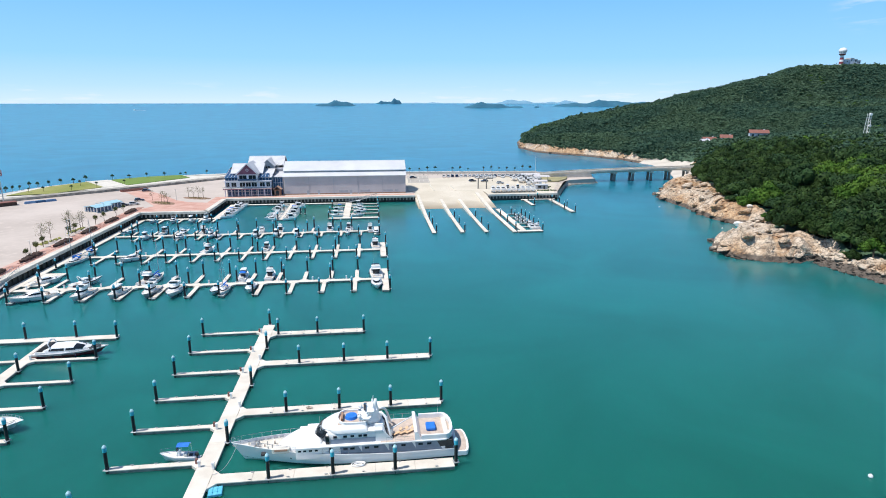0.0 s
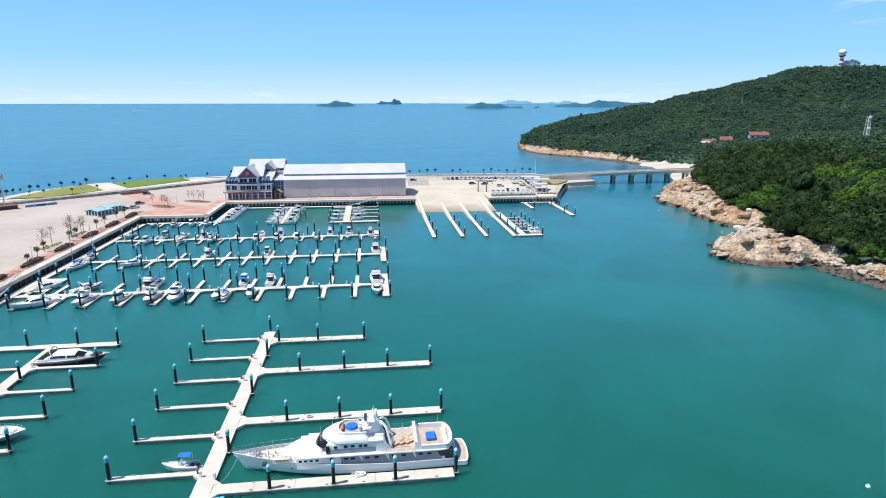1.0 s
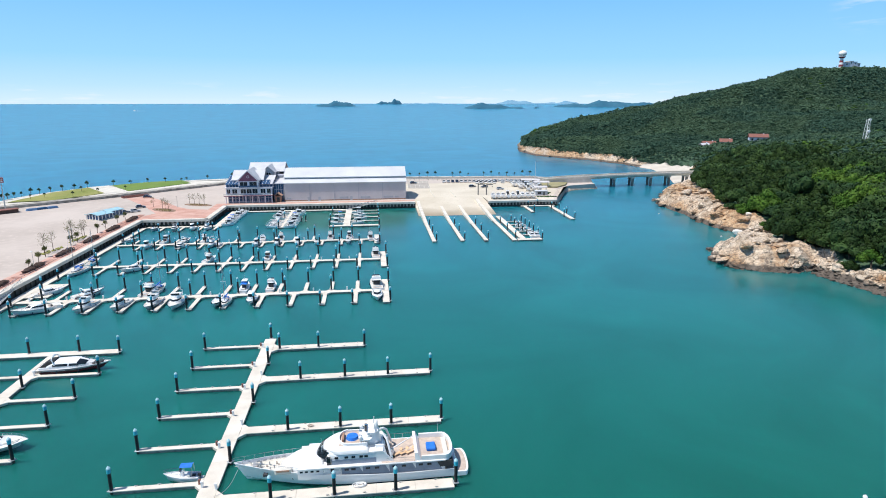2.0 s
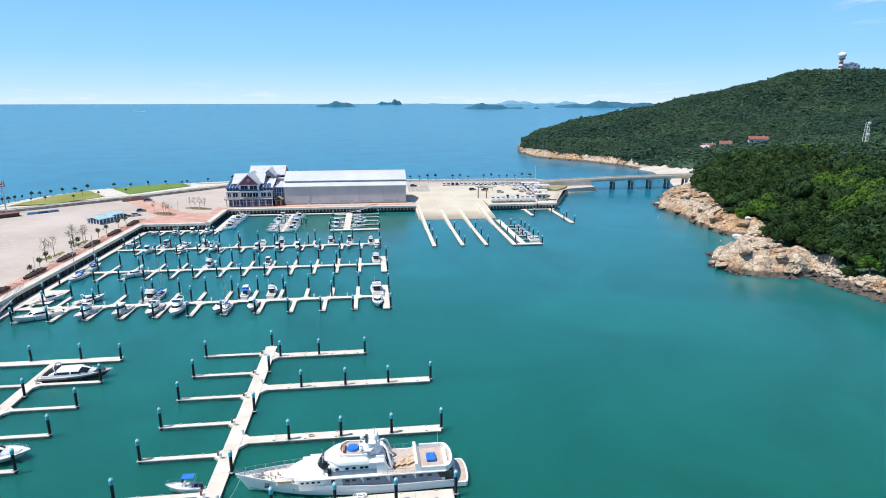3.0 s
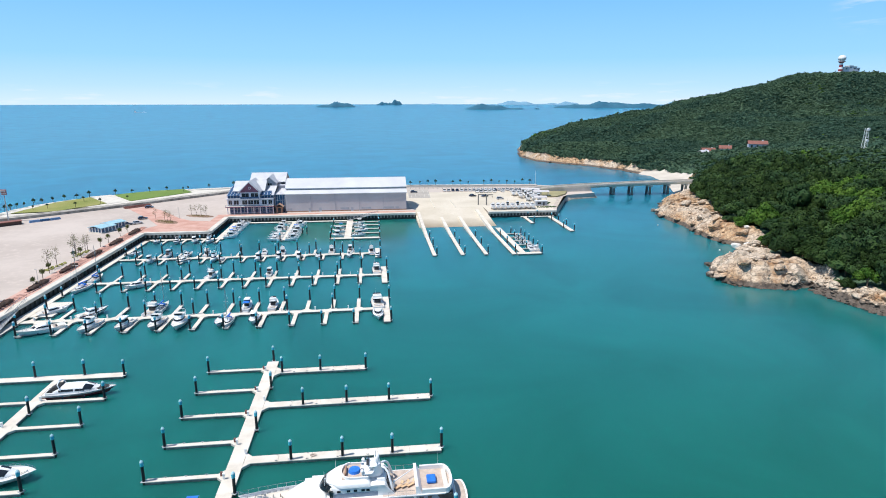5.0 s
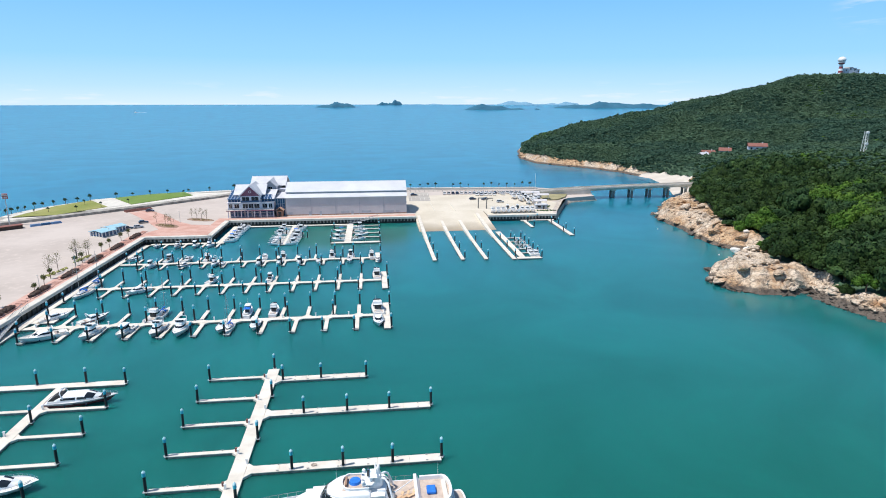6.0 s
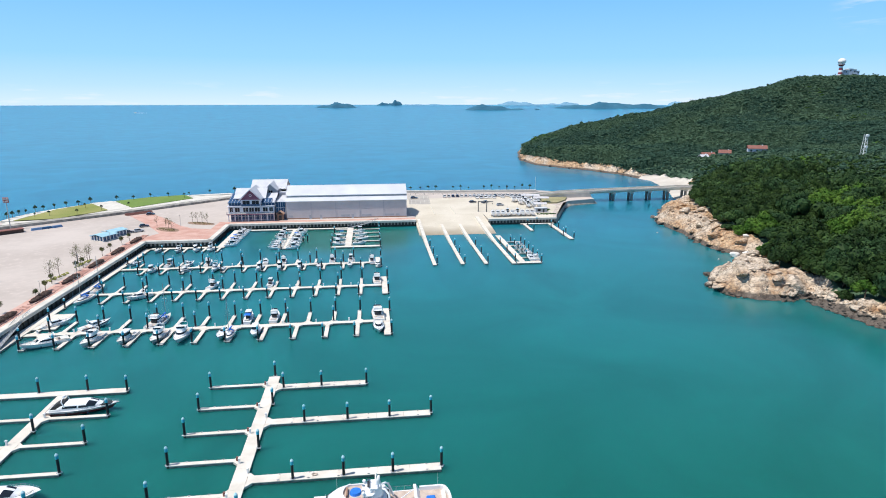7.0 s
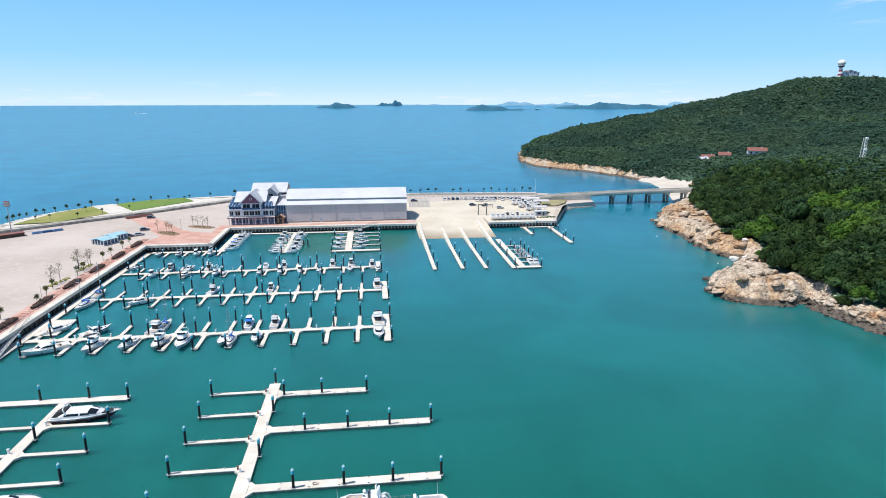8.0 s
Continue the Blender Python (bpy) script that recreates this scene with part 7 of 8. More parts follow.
def sailboat(L, label, m, canvas="blue_canvas", mast=1.25):
    B = L * 0.30
    b = thing("sailing_boat", m, label, "boat", "sailing boats")
    rg = hull_rings(L, B, 0.95, 0.35, L * 0.08, 0.6, 14, 0.72, 0.42)
    hull = part("hull", skin(rg), M["gel"], b)
    side_stripe(rg, 0.15, 0.35, hull, M["navy"], "navy hull line")
    part("deck", deck_of(rg, 0.04), M["gel_cream"], b)
    lo, hi = (-L * 0.10, L * 0.26, B * 0.28, L * 0.14), (-L * 0.09, L * 0.20, B * 0.24, L * 0.1)
    cab = part("cabin_trunk", house(lo, 0.9, hi, 1.5), M["gel"], b)
    part("window_band", band(lo, 0.9, hi, 1.5, 0.4, 0.8, 0.015), M["glass"], cab)
    part("cockpit", box(-L * 0.42, -L * 0.12, -B * 0.24, B * 0.24, 0.6, 0.97), M["teak"], b)
    top = 1.4 + L * mast
    mst = part("mast", tube((L * 0.10, 0, 1.4), (L * 0.10, 0, top), 0.09, 0.06, 8), M["galv"], b)
    for x, y in ((L * 0.55, 0), (-L * 0.49, 0), (L * 0.08, B * 0.48), (L * 0.08, -B * 0.48)):
        part("stay", tube((x, y, 1.1), (L * 0.10, 0, top - 0.3), 0.015, seg=4), M["steel"], mst)
    part("spreader", tube((L * 0.10, -B * 0.28, top * 0.6), (L * 0.10, B * 0.28, top * 0.6), 0.03, seg=5), M["galv"], mst)
    boom = part("boom", tube((L * 0.09, 0, 2.3), (-L * 0.36, 0, 2.25), 0.06, seg=6), M["galv"], b)
    part("sail_cover", tube((L * 0.08, 0, 2.5), (-L * 0.35, 0, 2.38), 0.22, 0.13, 8), M[canvas], boom, "furled sail under blue cover")
    bm = bmesh.new()
    skin([[(x, y, zz) for y, zz in ((-B * 0.34, 1.5), (-B * 0.25, 2.0), (B * 0.25, 2.0), (B * 0.34, 1.5))] for x in (-L * 0.16, -L * 0.04)], False, bm)
    bmesh.ops.solidify(bm, geom=bm.faces[:], thickness=0.03)
    part("spray_hood", bm, M[canvas], b, "blue canvas spray hood")
    return b


def jet_ski(m, mat="gel", group="jet-skis on the cradles"):
    b = thing("jet_ski", m, "small white jet-ski parked on its cradle", "jet-ski", group)
    rg = hull_rings(3.0, 1.1, 0.5, 0.25, 0.4, 0.15, 8)
    part("hull", skin(rg), M[mat], b)
    part("seat", box(-1.2, 0.1, -0.18, 0.18, 0.45, 0.85, bevel=0.08), M["navy"], b, "navy seat")
    part("cowl", house((0.0, 1.2, 0.4, 0.8), 0.45, (0.1, 0.6, 0.25, 0.4), 0.95), M[mat], b)
    part("handlebar", tube((0.25, -0.35, 1.0), (0.25, 0.35, 1.0), 0.03, seg=5), M["rubber"], b)
    return b


def sport_yacht(L, hull_mat, label, m, beam=4.0, pad="rubber", full=0.42):
    """A low coupe cruiser with a raked windscreen and a black aft shade; bow towards +x."""
    k = L / 13.8
    b = thing("sports_cruiser", m, label, "boat", "boats on the west dock")
    B = beam * k
    rg = hull_rings(L, B, 1.15 * k, 0.55 * k, 1.5 * k, 0.5, 18, 0.9, full)
    hull = part("hull", skin(rg), M[hull_mat], b, "dark maroon hull" if hull_mat == "maroon" else "white hull")
    side_stripe(rg, 0.0, 0.82, hull, M["gel"], "white topsides")
    gunwales(rg, 0.05, M["gel"], hull)
    part("deck", deck_of(rg), M["gel"], b)
    ease = lambda u: math.sin(min(1.0, max(0.0, u)) * math.pi / 2)

    def coupe(x):
        nose = ease((4.9 * k - x) / (4.4 * k))
        tail = ease((x + 4.6 * k) / (2.2 * k))
        return 1.0 * k, (0.5 + 1.15 * nose) * k, (0.32 + 1.34 * nose ** 1.5 * (0.6 + 0.4 * tail)) * k, 0.55

    cab = part("coupe", shell(coupe, -4.6 * k, 4.7 * k, 22, bow=-0.35 * k), M["gel"], b, "low rounded white coupe", smooth=True)
    part("windscreen", shell(coupe, 1.2 * k, 2.75 * k, 6, 0.36, math.pi - 0.36, 12, 0.025, -0.35 * k, False), M["glass"], cab, "raked dark windscreen")
    part("centre_mullion", shell(coupe, 1.2 * k, 2.75 * k, 6, 1.52, 1.62, 2, 0.06, -0.35 * k, False), M["gel"], cab)
    for a0, a1 in ((0.20, 0.52), (math.pi - 0.52, math.pi - 0.20)):
        part("side_window", shell(coupe, -3.3 * k, -0.5 * k, 7, a0, a1, 3, 0.02, -0.35 * k, False), M["glass"], cab)
        part("side_window", shell(coupe, -0.2 * k, 1.6 * k, 5, a0, a1, 3, 0.02, -0.35 * k, False), M["glass"], cab)
    part("sun_roof", shell(coupe, -1.5 * k, 0.6 * k, 5, 1.1, math.pi - 1.1, 6, 0.02, -0.35 * k, False), M["gel"], cab, "white sliding sun roof")
    part("aft_shade", prism(plan(-6.1 * k, -3.3 * k, 1.6 * k, 0.4), 1.62 * k, 2.6 * k, top=plan(-4.6 * k, -3.2 * k, 1.2 * k, 0.4)), M["rubber"], b, "black canvas aft shade")
    part("sun_pad", box(-6.3 * k, -5.3 * k, -1.3 * k, 1.3 * k, 1.0 * k, 1.35 * k, bevel=0.08), M["gel_cream"], b, "cream sun pad")
    part("cockpit_side", box(-6.2 * k, -4.2 * k, -1.72 * k, -1.5 * k, 1.0 * k, 1.6 * k, bevel=0.06), M["gel"], b)
    part("cockpit_side", box(-6.2 * k, -4.2 * k, 1.5 * k, 1.72 * k, 1.0 * k, 1.6 * k, bevel=0.06), M["gel"], b)
    arch = part("radar_arch", sweep([(-3.2 * k, -1.6 * k, 1.9 * k), (-3.7 * k, -1.4 * k, 3.1 * k), (-3.8 * k, -0.8 * k, 3.35 * k), (-3.8 * k, 0.8 * k, 3.35 * k), (-3.7 * k, 1.4 * k, 3.1 * k), (-3.2 * k, 1.6 * k, 1.9 * k)], 0.11, 6), M["gel"], b)
    part("radar_dome", tube((-3.8 * k, 0.2, 3.4 * k), (-3.8 * k, 0.2, 3.7 * k), 0.3, 0.22, 10), M["gel"], arch)
    part("bow_pad", prism(plan(3.3 * k, 5.5 * k, 0.85 * k, 0.6 * k), 1.45 * k, 1.70 * k, top=plan(3.35 * k, 5.4 * k, 0.8 * k, 0.55 * k)), M[pad], b, "black foredeck sun pad" if pad == "rubber" else "cream foredeck sun pad")
    part("swim_platform", box(-L / 2 - 0.9, -L / 2, -1.6 * k, 1.6 * k, 0.25, 0.4, bevel=0.05), M["gel"], b)
    part("hull_window", box(-1.2 * k, 1.3 * k, -B * 0.512, -B * 0.49, 0.8 * k, 1.0 * k, bevel=0.02), M["glass"], hull)
    n = len(rg)
    rail([(r[0][0], r[0][1] * 0.93, r[0][2]) for r in rg[n * 5 // 9:n - 1]] + [(rg[-1][0][0] - 0.05, 0, rg[-1][0][2])] +
         [(r[-1][0], r[-1][1] * 0.93, r[-1][2]) for r in rg[n * 5 // 9:n - 1]][::-1], 0.5, b, 0.02)
    for sx in (-0.2, 0.1):
        part("fender", tube((L * sx, -B * 0.5 - 0.1, 0.25), (L * sx, -B * 0.5 - 0.1, 0.9), 0.13, seg=8), M["navy"], b, "navy fender")
    return b


# ---- the long white motor yacht beside the near finger; bow towards -x
def yacht():
    y = thing("motor_yacht", pose(0, 78.15, 0), "long white motor yacht with teak decks and blue covers", "yacht")
    n = 26
    rg = []
    for i in range(n + 1):
        t = i / n
        x = 11.0 - 30.2 * t
        w = 3.28 * (1 - max(0, (t - 0.50) / 0.50) ** 2.1) * (0.93 + 0.07 * min(1, t * 4))
        w = max(w, 0.05)
        top = 1.46 + 1.39 * max(0, (t - 0.30) / 0.70) ** 1.2
        out = -1.7 * t ** 3
        ch = 0.1 + 0.5 * t ** 4
        cw = w * (1.0 - 0.45 * max(0, t - 0.45) ** 1.1)
        rg.append([(x + out, -w, top), (x + out * 0.6, -(w * 0.55 + cw * 0.45), (top + ch) * 0.5), (x + out * 0.2, -cw, ch), (x, 0, -1.2 + 1.3 * t ** 6),
                   (x + out * 0.2, cw, ch), (x + out * 0.6, w * 0.55 + cw * 0.45, (top + ch) * 0.5), (x + out, w, top)])
    hull = part("hull", skin(rg), M["gel"], y, "white steel hull", smooth=False)
    gunwales(rg, 0.05, M["gel"], hull)
    # boot stripe
    side_stripe([[(p[2][0], p[2][1], p[2][2] + 0.16), (p[2][0], p[2][1], p[2][2]), p[3], (p[4][0], p[4][1], p[4][2]), (p[4][0], p[4][1], p[4][2] + 0.16)] for p in rg],
                0.0, 0.9, hull, M["navy"], "dark waterline")
    for i, x in enumerate((-12.4, -11.2, -7.6, -6.0, -3.2, -1.0, 0.2, 2.2, 4.2, 5.0)):
        for s in (-1, 1):
            bm = bmesh.new()
            w = 3.20 if x > -5 else 3.20 * (1 - max(0, ((11 - x) / 30.2 - 0.5) / 0.5) ** 2.1) * 0.985
            tube((x, s * (w - 0.12), 1.15), (x, s * (w + 0.02), 1.15), 0.15, seg=10, bm=bm)
            part("porthole", bm, M["glass"], hull)
    # anchor pocket
    part("anchor_pocket", box(-16.6, -16.0, -1.93, -1.2, 1.5, 1.85, bevel=0.05), M["dark_gap"], hull)
    part("foredeck", deck_of(rg, 0.55, 0.12, 1.0, 0.55), M["gel_cream"], y, "pale foredeck")
    part("side_deck", deck_of(rg, 0.12, 0.08, 0.62, 0.0), M["teak"], y)
    # foredeck gear
    for x, yy in ((-17.2, 0.35), (-17.2, -0.35)):
        part("windlass", tube((x, yy, 2.1), (x, yy, 2.75), 0.2, 0.16, 10), M["galv"], y)
    part("chain_stopper", box(-18.3, -17.6, -0.4, 0.4, 2.15, 2.4, bevel=0.04), M["galv"], y)
    part("bollard", tube((-18.6, 0.2, 2.2), (-18.6, 0.2, 2.7), 0.07, seg=6), M["steel"], y)
    # freeing ports in the far bulwark: grey plates painted as their recesses' shade
    for x in (-16.7, -15.9, -15.0, -14.1, -13.3):
        t = (11 - x) / 30.2
        w = 3.28 * (1 - max(0, (t - 0.50) / 0.50) ** 2.1)
        ob = part("freeing_port", box(-0.28, 0.28, -0.03, 0.03, -0.14, 0.14, bevel=0.02), M["gel_grey"], hull, "grey freeing port")
        ob.matrix_basis = pose(x - 0.9, w - 0.22, 2.15 + 0.05 * (-13 - x), 0, 0, 18)
    for x, yy, hh in ((-16.9, -0.7, 0.35), (-16.3, -0.2, 0.25), (-16.0, 0.3, 0.4), (-15.7, -1.0, 0.3), (-17.7, -0.4, 0.25), (-15.2, -0.5, 0.3), (-15.0, 0.5, 0.28), (-14.6, -0.1, 0.22)):
        part("deck_fitting", tube((x, yy, 1.9), (x, yy, 2.1 + hh), 0.12, 0.08, 7), M["teak" if hh < 0.3 else "galv"], y)
    part("tender_cover", box(-14.9, -12.5, -2.5, -1.2, 2.0, 2.86, bevel=0.12), M["gel_cream"], y, "cream tender cover")
    part("locker_front", box(-14.6, -12.8, -2.56, -2.505, 2.45, 2.74), M["brick_tan"], y, "tan wooden locker front")
    # main deckhouse, nearly full beam, with raked window bays
    part("main_house", box(-11.6, 9.4, -3.02, 3.02, 1.25, 3.0, bevel=0.05), M["gel"], y)
    for s in (-1, 1):
        for x in (-11.3, -10.6, -9.8, -9.0):
            part("small_window", box(x, x + 0.42, min(s * 2.9, s * 3.08), max(s * 2.9, s * 3.08), 2.42, 2.68, bevel=0.02), M["glass"], y)
        for x0, x1 in ((-5.4, -3.0), (-2.4, 0.7), (1.4, 4.6), (5.2, 8.2)):
            bm = bmesh.new()
            q = [(x0, 1.52), (x1 + 0.8, 1.52), (x1, 2.88), (x0 - 0.1, 2.88)]
            a = [bm.verts.new((x, s * 3.02, z)) for x, z in q]
            c = [bm.verts.new((x, s * 3.06, z)) for x, z in q]
            bm.faces.new(a)
            bm.faces.new(c[::-1])
            for i in range(4):
                bm.faces.new((a[i], a[(i + 1) % 4], c[(i + 1) % 4], c[i]))
            bmesh.ops.recalc_face_normals(bm, faces=bm.faces[:])
            bay = part("window_bay", bm, M["bay_shade"], y, "window bay with shade painted in grey-blue")
            k = 2
            for j in range(k):
                xx = x0 + 0.35 + j * (x1 - x0 - 0.5) / k
                part("pane", box(xx, xx + 0.62, min(s * 3.05, s * 3.085), max(s * 3.05, s * 3.085), 2.34, 2.66, bevel=0.01), M["glass"], bay)
        part("side_door", box(-7.0, -6.5, min(s * 3.03, s * 3.1), max(s * 3.03, s * 3.1), 2.0, 2.9), M["glass"], y)
    # solid dark pieces painted as the shade inside the open aft deck
    part("stern_shade", box(9.41, 10.6, -2.85, 2.85, 1.7, 2.85), M["dark_gap"], y, "dark block standing in for the shaded open aft deck")
    for s in (-1, 1):
        part("aft_side_shade", prism([(8.7, s * 3.0), (10.7, s * 2.9), (10.7, s * 3.14), (8.7, s * 3.16)], 2.0, 2.9, top=[(8.2, s * 3.0), (10.4, s * 2.9), (10.4, s * 3.14), (8.2, s * 3.16)]), M["dark_gap"], y, "dark panel painted as shade of the aft deck opening")
    part("transom_stair", box(10.6, 11.3, -2.6, 2.6, 0.9, 1.6, bevel=0.1), M["gel"], y)
    # boat deck over it
    bd = plan(-10.5, 10.9, 3.28, 1.6, 0, 8)
    deck2 = part("boat_deck", prism(bd, 2.99, 3.14), M["gel"], y)
    part("boat_deck_teak", prism(plan(0.2, 10.6, 3.05, 1.5, 0, 8), 3.14, 3.165), M["teak"], deck2, "pale teak planking")
    # rounded trunk in front of the wheelhouse
    ease = lambda u: math.sin(min(1.0, max(0.0, u)) * math.pi / 2)
    trunk = lambda x: (1.8, 1.2 + 1.45 * ease((x + 14.4) / 3.6), 0.25 + 1.75 * ease((x + 14.4) / 4.4) ** 0.9, 0.62)
    part("forward_trunk", shell(trunk, -14.4, -8.3, 16, bow=0.4), M["gel"], y, "smooth rounded white coachroof", smooth=True)
    # wheelhouse with a dark raked windscreen that wraps round its front
    body = lambda x: (3.1, 2.62 - 0.3 * ease((-6.4 - x) / 1.4) ** 2, 1.75, 0.34)
    w1 = part("wheelhouse", shell(body, -7.6, 0.4, 14, bow=0.5), M["gel"], y, smooth=False)
    glass = bmesh.new()
    rows = []
    for zz, back, wid in ((3.8, 0.35, 2.2), (4.3, 0.65, 2.26), (4.86, 1.0, 2.3)):
        rows.append([(-9.5 + back + 1.5 * (abs(math.sin(a)) ** 2.4), wid * math.sin(a), zz) for a in np.linspace(-1.22, 1.22, 19)])
    skin(rows, False, glass)
    bmesh.ops.solidify(glass, geom=glass.faces[:], thickness=0.04)
    part("windscreen", glass, M["glass"], w1, "dark wraparound windscreen")
    for s in (-1, 1):
        for x in (-6.4, -5.0, -4.0, -2.9, -2.2):
            part("side_window", box(x, x + 0.5, min(s * 2.5, s * 2.68), max(s * 2.5, s * 2.68), 4.02, 4.32, bevel=0.02), M["glass"], w1)
        part("side_door", box(-7.5, -7.0, min(s * 2.4, s * 2.70), max(s * 2.4, s * 2.70), 3.2, 4.3), M["glass"], w1)
        # grey strip added where only the overhang's shade falls
        part("wheelhouse_shade", prism([(-6.8, s * 2.58), (0.6, s * 2.58), (0.6, s * 2.66), (-6.8, s * 2.66)], 3.15, 3.86), M["bay_shade"], w1, "grey strip that paints shade on the wheelhouse side")
        # sloping aft buttress
        bm = bmesh.new()
        q = [(-0.5, 4.7), (0.6, 4.7), (2.0, 3.15), (-0.5, 3.15)]
        a = [bm.verts.new((x, s * 2.45, z)) for x, z in q]
        c = [bm.verts.new((x, s * 2.68, z)) for x, z in q]
        bm.faces.new(a)
        bm.faces.new(c[::-1])
        for i in range(4):
            bm.faces.new((a[i], a[(i + 1) % 4], c[(i + 1) % 4], c[i]))
        bmesh.ops.recalc_face_normals(bm, faces=bm.faces[:])
        part("buttress", bm, M["gel"], w1)
    # flybridge: one smooth swelling brow over the wheelhouse
    brow = lambda x: (4.72, 1.75 + 1.0 * ease((x + 8.2) / 1.8), 0.14 + 0.72 * ease((x + 8.2) / 2.8), 0.5)
    f1 = part("flybridge_deck", shell(brow, -8.2, -2.6, 16, bow=1.0), M["gel"], y, "smooth white flybridge brow", smooth=True)
    part("upper_deck", prism([(-3.2, -2.72), (0.5, -2.72), (0.5, 2.72), (-3.2, 2.72)], 4.74, 4.9), M["gel"], f1)
    part("flybridge_teak", box(-5.75, -2.0, -1.75, 1.75, 5.5, 5.6), M["teak"], f1, "teak cockpit floor")
    bm = bmesh.new()
    for i in range(16):                     # curved coaming round the cockpit
        a0, a1 = math.pi * (0.5 + i / 16), math.pi * (0.5 + (i + 1) / 16)
        p = [(-4.6 + 1.35 * math.cos(a), 1.95 * math.sin(a)) for a in (a0, a1)]
        q = [(-4.6 + 1.15 * math.cos(a), 1.75 * math.sin(a)) for a in (a0, a1)]
        prism([p[0], p[1], q[1], q[0]], 5.3, 5.95, bm)
    bmesh.ops.remove_doubles(bm, verts=bm.verts[:], dist=1e-4)
    part("cockpit_coaming", bm, M["gel"], f1)
    part("cockpit_side", box(-4.6, -1.8, -1.95, -1.75, 4.9, 5.9, bevel=0.04), M["gel"], f1)
    part("cockpit_side", box(-4.6, -1.8, 1.75, 1.95, 4.9, 5.9, bevel=0.04), M["gel"], f1)
    part("blue_cover", tube((-3.9, 0.1, 5.58), (-3.9, 0.1, 5.98), 0.95, 0.8, 18), M["blue_canvas"], f1, "round blue canvas cover")
    part("helm_seat", box(-5.35, -5.05, -1.0, 1.0, 5.58, 6.1, bevel=0.06), M["brick_brown"], f1, "brown helm seat")
    # raked mast: one swelling fin with wings, and arches that sweep down aft
    bm = bmesh.new()
    rings = []
    for z, xa, xb, w in ((4.85, -2.9, 0.3, 0.95), (5.5, -2.5, 0.3, 0.8), (6.2, -1.8, 0.1, 0.55), (6.9, -1.15, 0.0, 0.36), (7.6, -0.8, -0.15, 0.22), (8.4, -0.55, -0.2, 0.13)):
        rings.append([((xa + xb) / 2 + (xb - xa) / 2 * math.cos(a), w * math.sin(a), z) for a in np.linspace(0, 2 * math.pi, 17)])
    skin(rings, False, bm)
    bmesh.ops.remove_doubles(bm, verts=bm.verts[:], dist=1e-4)
    bmesh.ops.holes_fill(bm, edges=bm.edges[:])
    bmesh.ops.recalc_face_normals(bm, faces=bm.faces[:])
    mast = part("mast", bm, M["gel"], y, "white raked radar mast", smooth=True)
    for s in (-1, 1):
        part("mast_leg", sweep([(-2.7, s * 1.4, 5.0), (-2.2, s * 1.25, 5.8), (-1.4, s * 0.7, 6.6)], 0.22, 8), M["gel"], mast)
        # dark blocks put in for the shadows beneath the mast arches
        part("arch_shade", box(0.5, 1.15, s * 1.35 - 0.35, s * 1.35 + 0.35, 3.16, 4.7, bevel=0.06), M["dark_gap"], mast, "dark block painted as shade under the arch")
        part("funnel_side", prism([(-0.4, s * 1.9), (1.3, s * 1.9), (1.3, s * 2.15), (-0.4, s * 2.15)], 3.16, 5.3, top=[(-0.6, s * 1.5), (0.6, s * 1.5), (0.6, s * 1.75), (-0.6, s * 1.75)]), M["gel"], mast)
    for x, yy, z, r in ((-2.7, -1.5, 6.55, 0.3), (-2.6, 1.5, 6.55, 0.3)):
        bm = bmesh.new()
        bmesh.ops.create_uvsphere(bm, u_segments=12, v_segments=8, radius=r, matrix=Matrix.Translation((x, yy, z)))
        part("dome_post", tube((x, yy, z - 0.7), (x, yy, z - r * 0.7), 0.12, seg=6), M["gel"], mast)
        part("satellite_dome", bm, M["gel"], mast, smooth=True)
    for x0, x1, w, z in ((-3.0, -0.9, 1.75, 6.1), (-2.0, -0.1, 1.15, 6.85)):
        part("mast_platform", prism(plan(x0, x1, w, 0.5, 0.3, 4), z, z + 0.12), M["gel"], mast)
    for s in (-1, 1):
        part("mast_arch", sweep([(0.1, s * 0.55, 6.5), (0.6, s * 0.85, 6.45), (1.05, s * 1.25, 5.95), (1.35, s * 1.75, 4.9), (1.6, s * 2.1, 3.9), (1.8, s * 2.2, 3.15)], 0.17, 8), M["gel"], mast, "thick white curved arch")
        part("search_light", tube((-2.5, s * 0.7, 6.3), (-2.9, s * 0.7, 6.35), 0.14, 0.18, 8), M["steel"], mast)
    part("radar_bar", box(-2.1, -1.75, -1.0, 1.0, 7.15, 7.3, bevel=0.03), M["dark_gap"], mast, "dark open radar scanner")
    part("crosstree", box(-0.95, -0.7, -1.2, 1.2, 7.7, 7.82, bevel=0.03), M["gel"], mast)
    part("top_pole", tube((-0.8, 0, 7.4), (-0.7, 0, 8.9), 0.09, 0.05, 8), M["gel"], mast)
    part("horn", tube((-1.6, 0.35, 7.45), (-2.1, 0.35, 7.5), 0.06, 0.14, 8), M["steel"], mast)
    for x, yy, h in ((-8.2, -1.9, 2.3), (-6.8, -2.0, 1.4), (-6.8, 1.9, 2.2), (8.9, 2.6, 2.4)):
        z = 4.9 if x < 0 else 4.0
        part("whip_antenna", tube((x, yy, z), (x, yy, z + h), 0.025, 0.012, 5), M["gel"], y)
    # boat deck gear
    part("crane_arm", tube((1.9, -1.0, 4.1), (5.0, 1.6, 4.35), 0.10, 0.07, 8), M["gel"], y, "white boat crane")
    part("crane_post", tube((1.9, -1.0, 3.16), (1.9, -1.0, 4.2), 0.18, 0.15, 10), M["gel"], y)
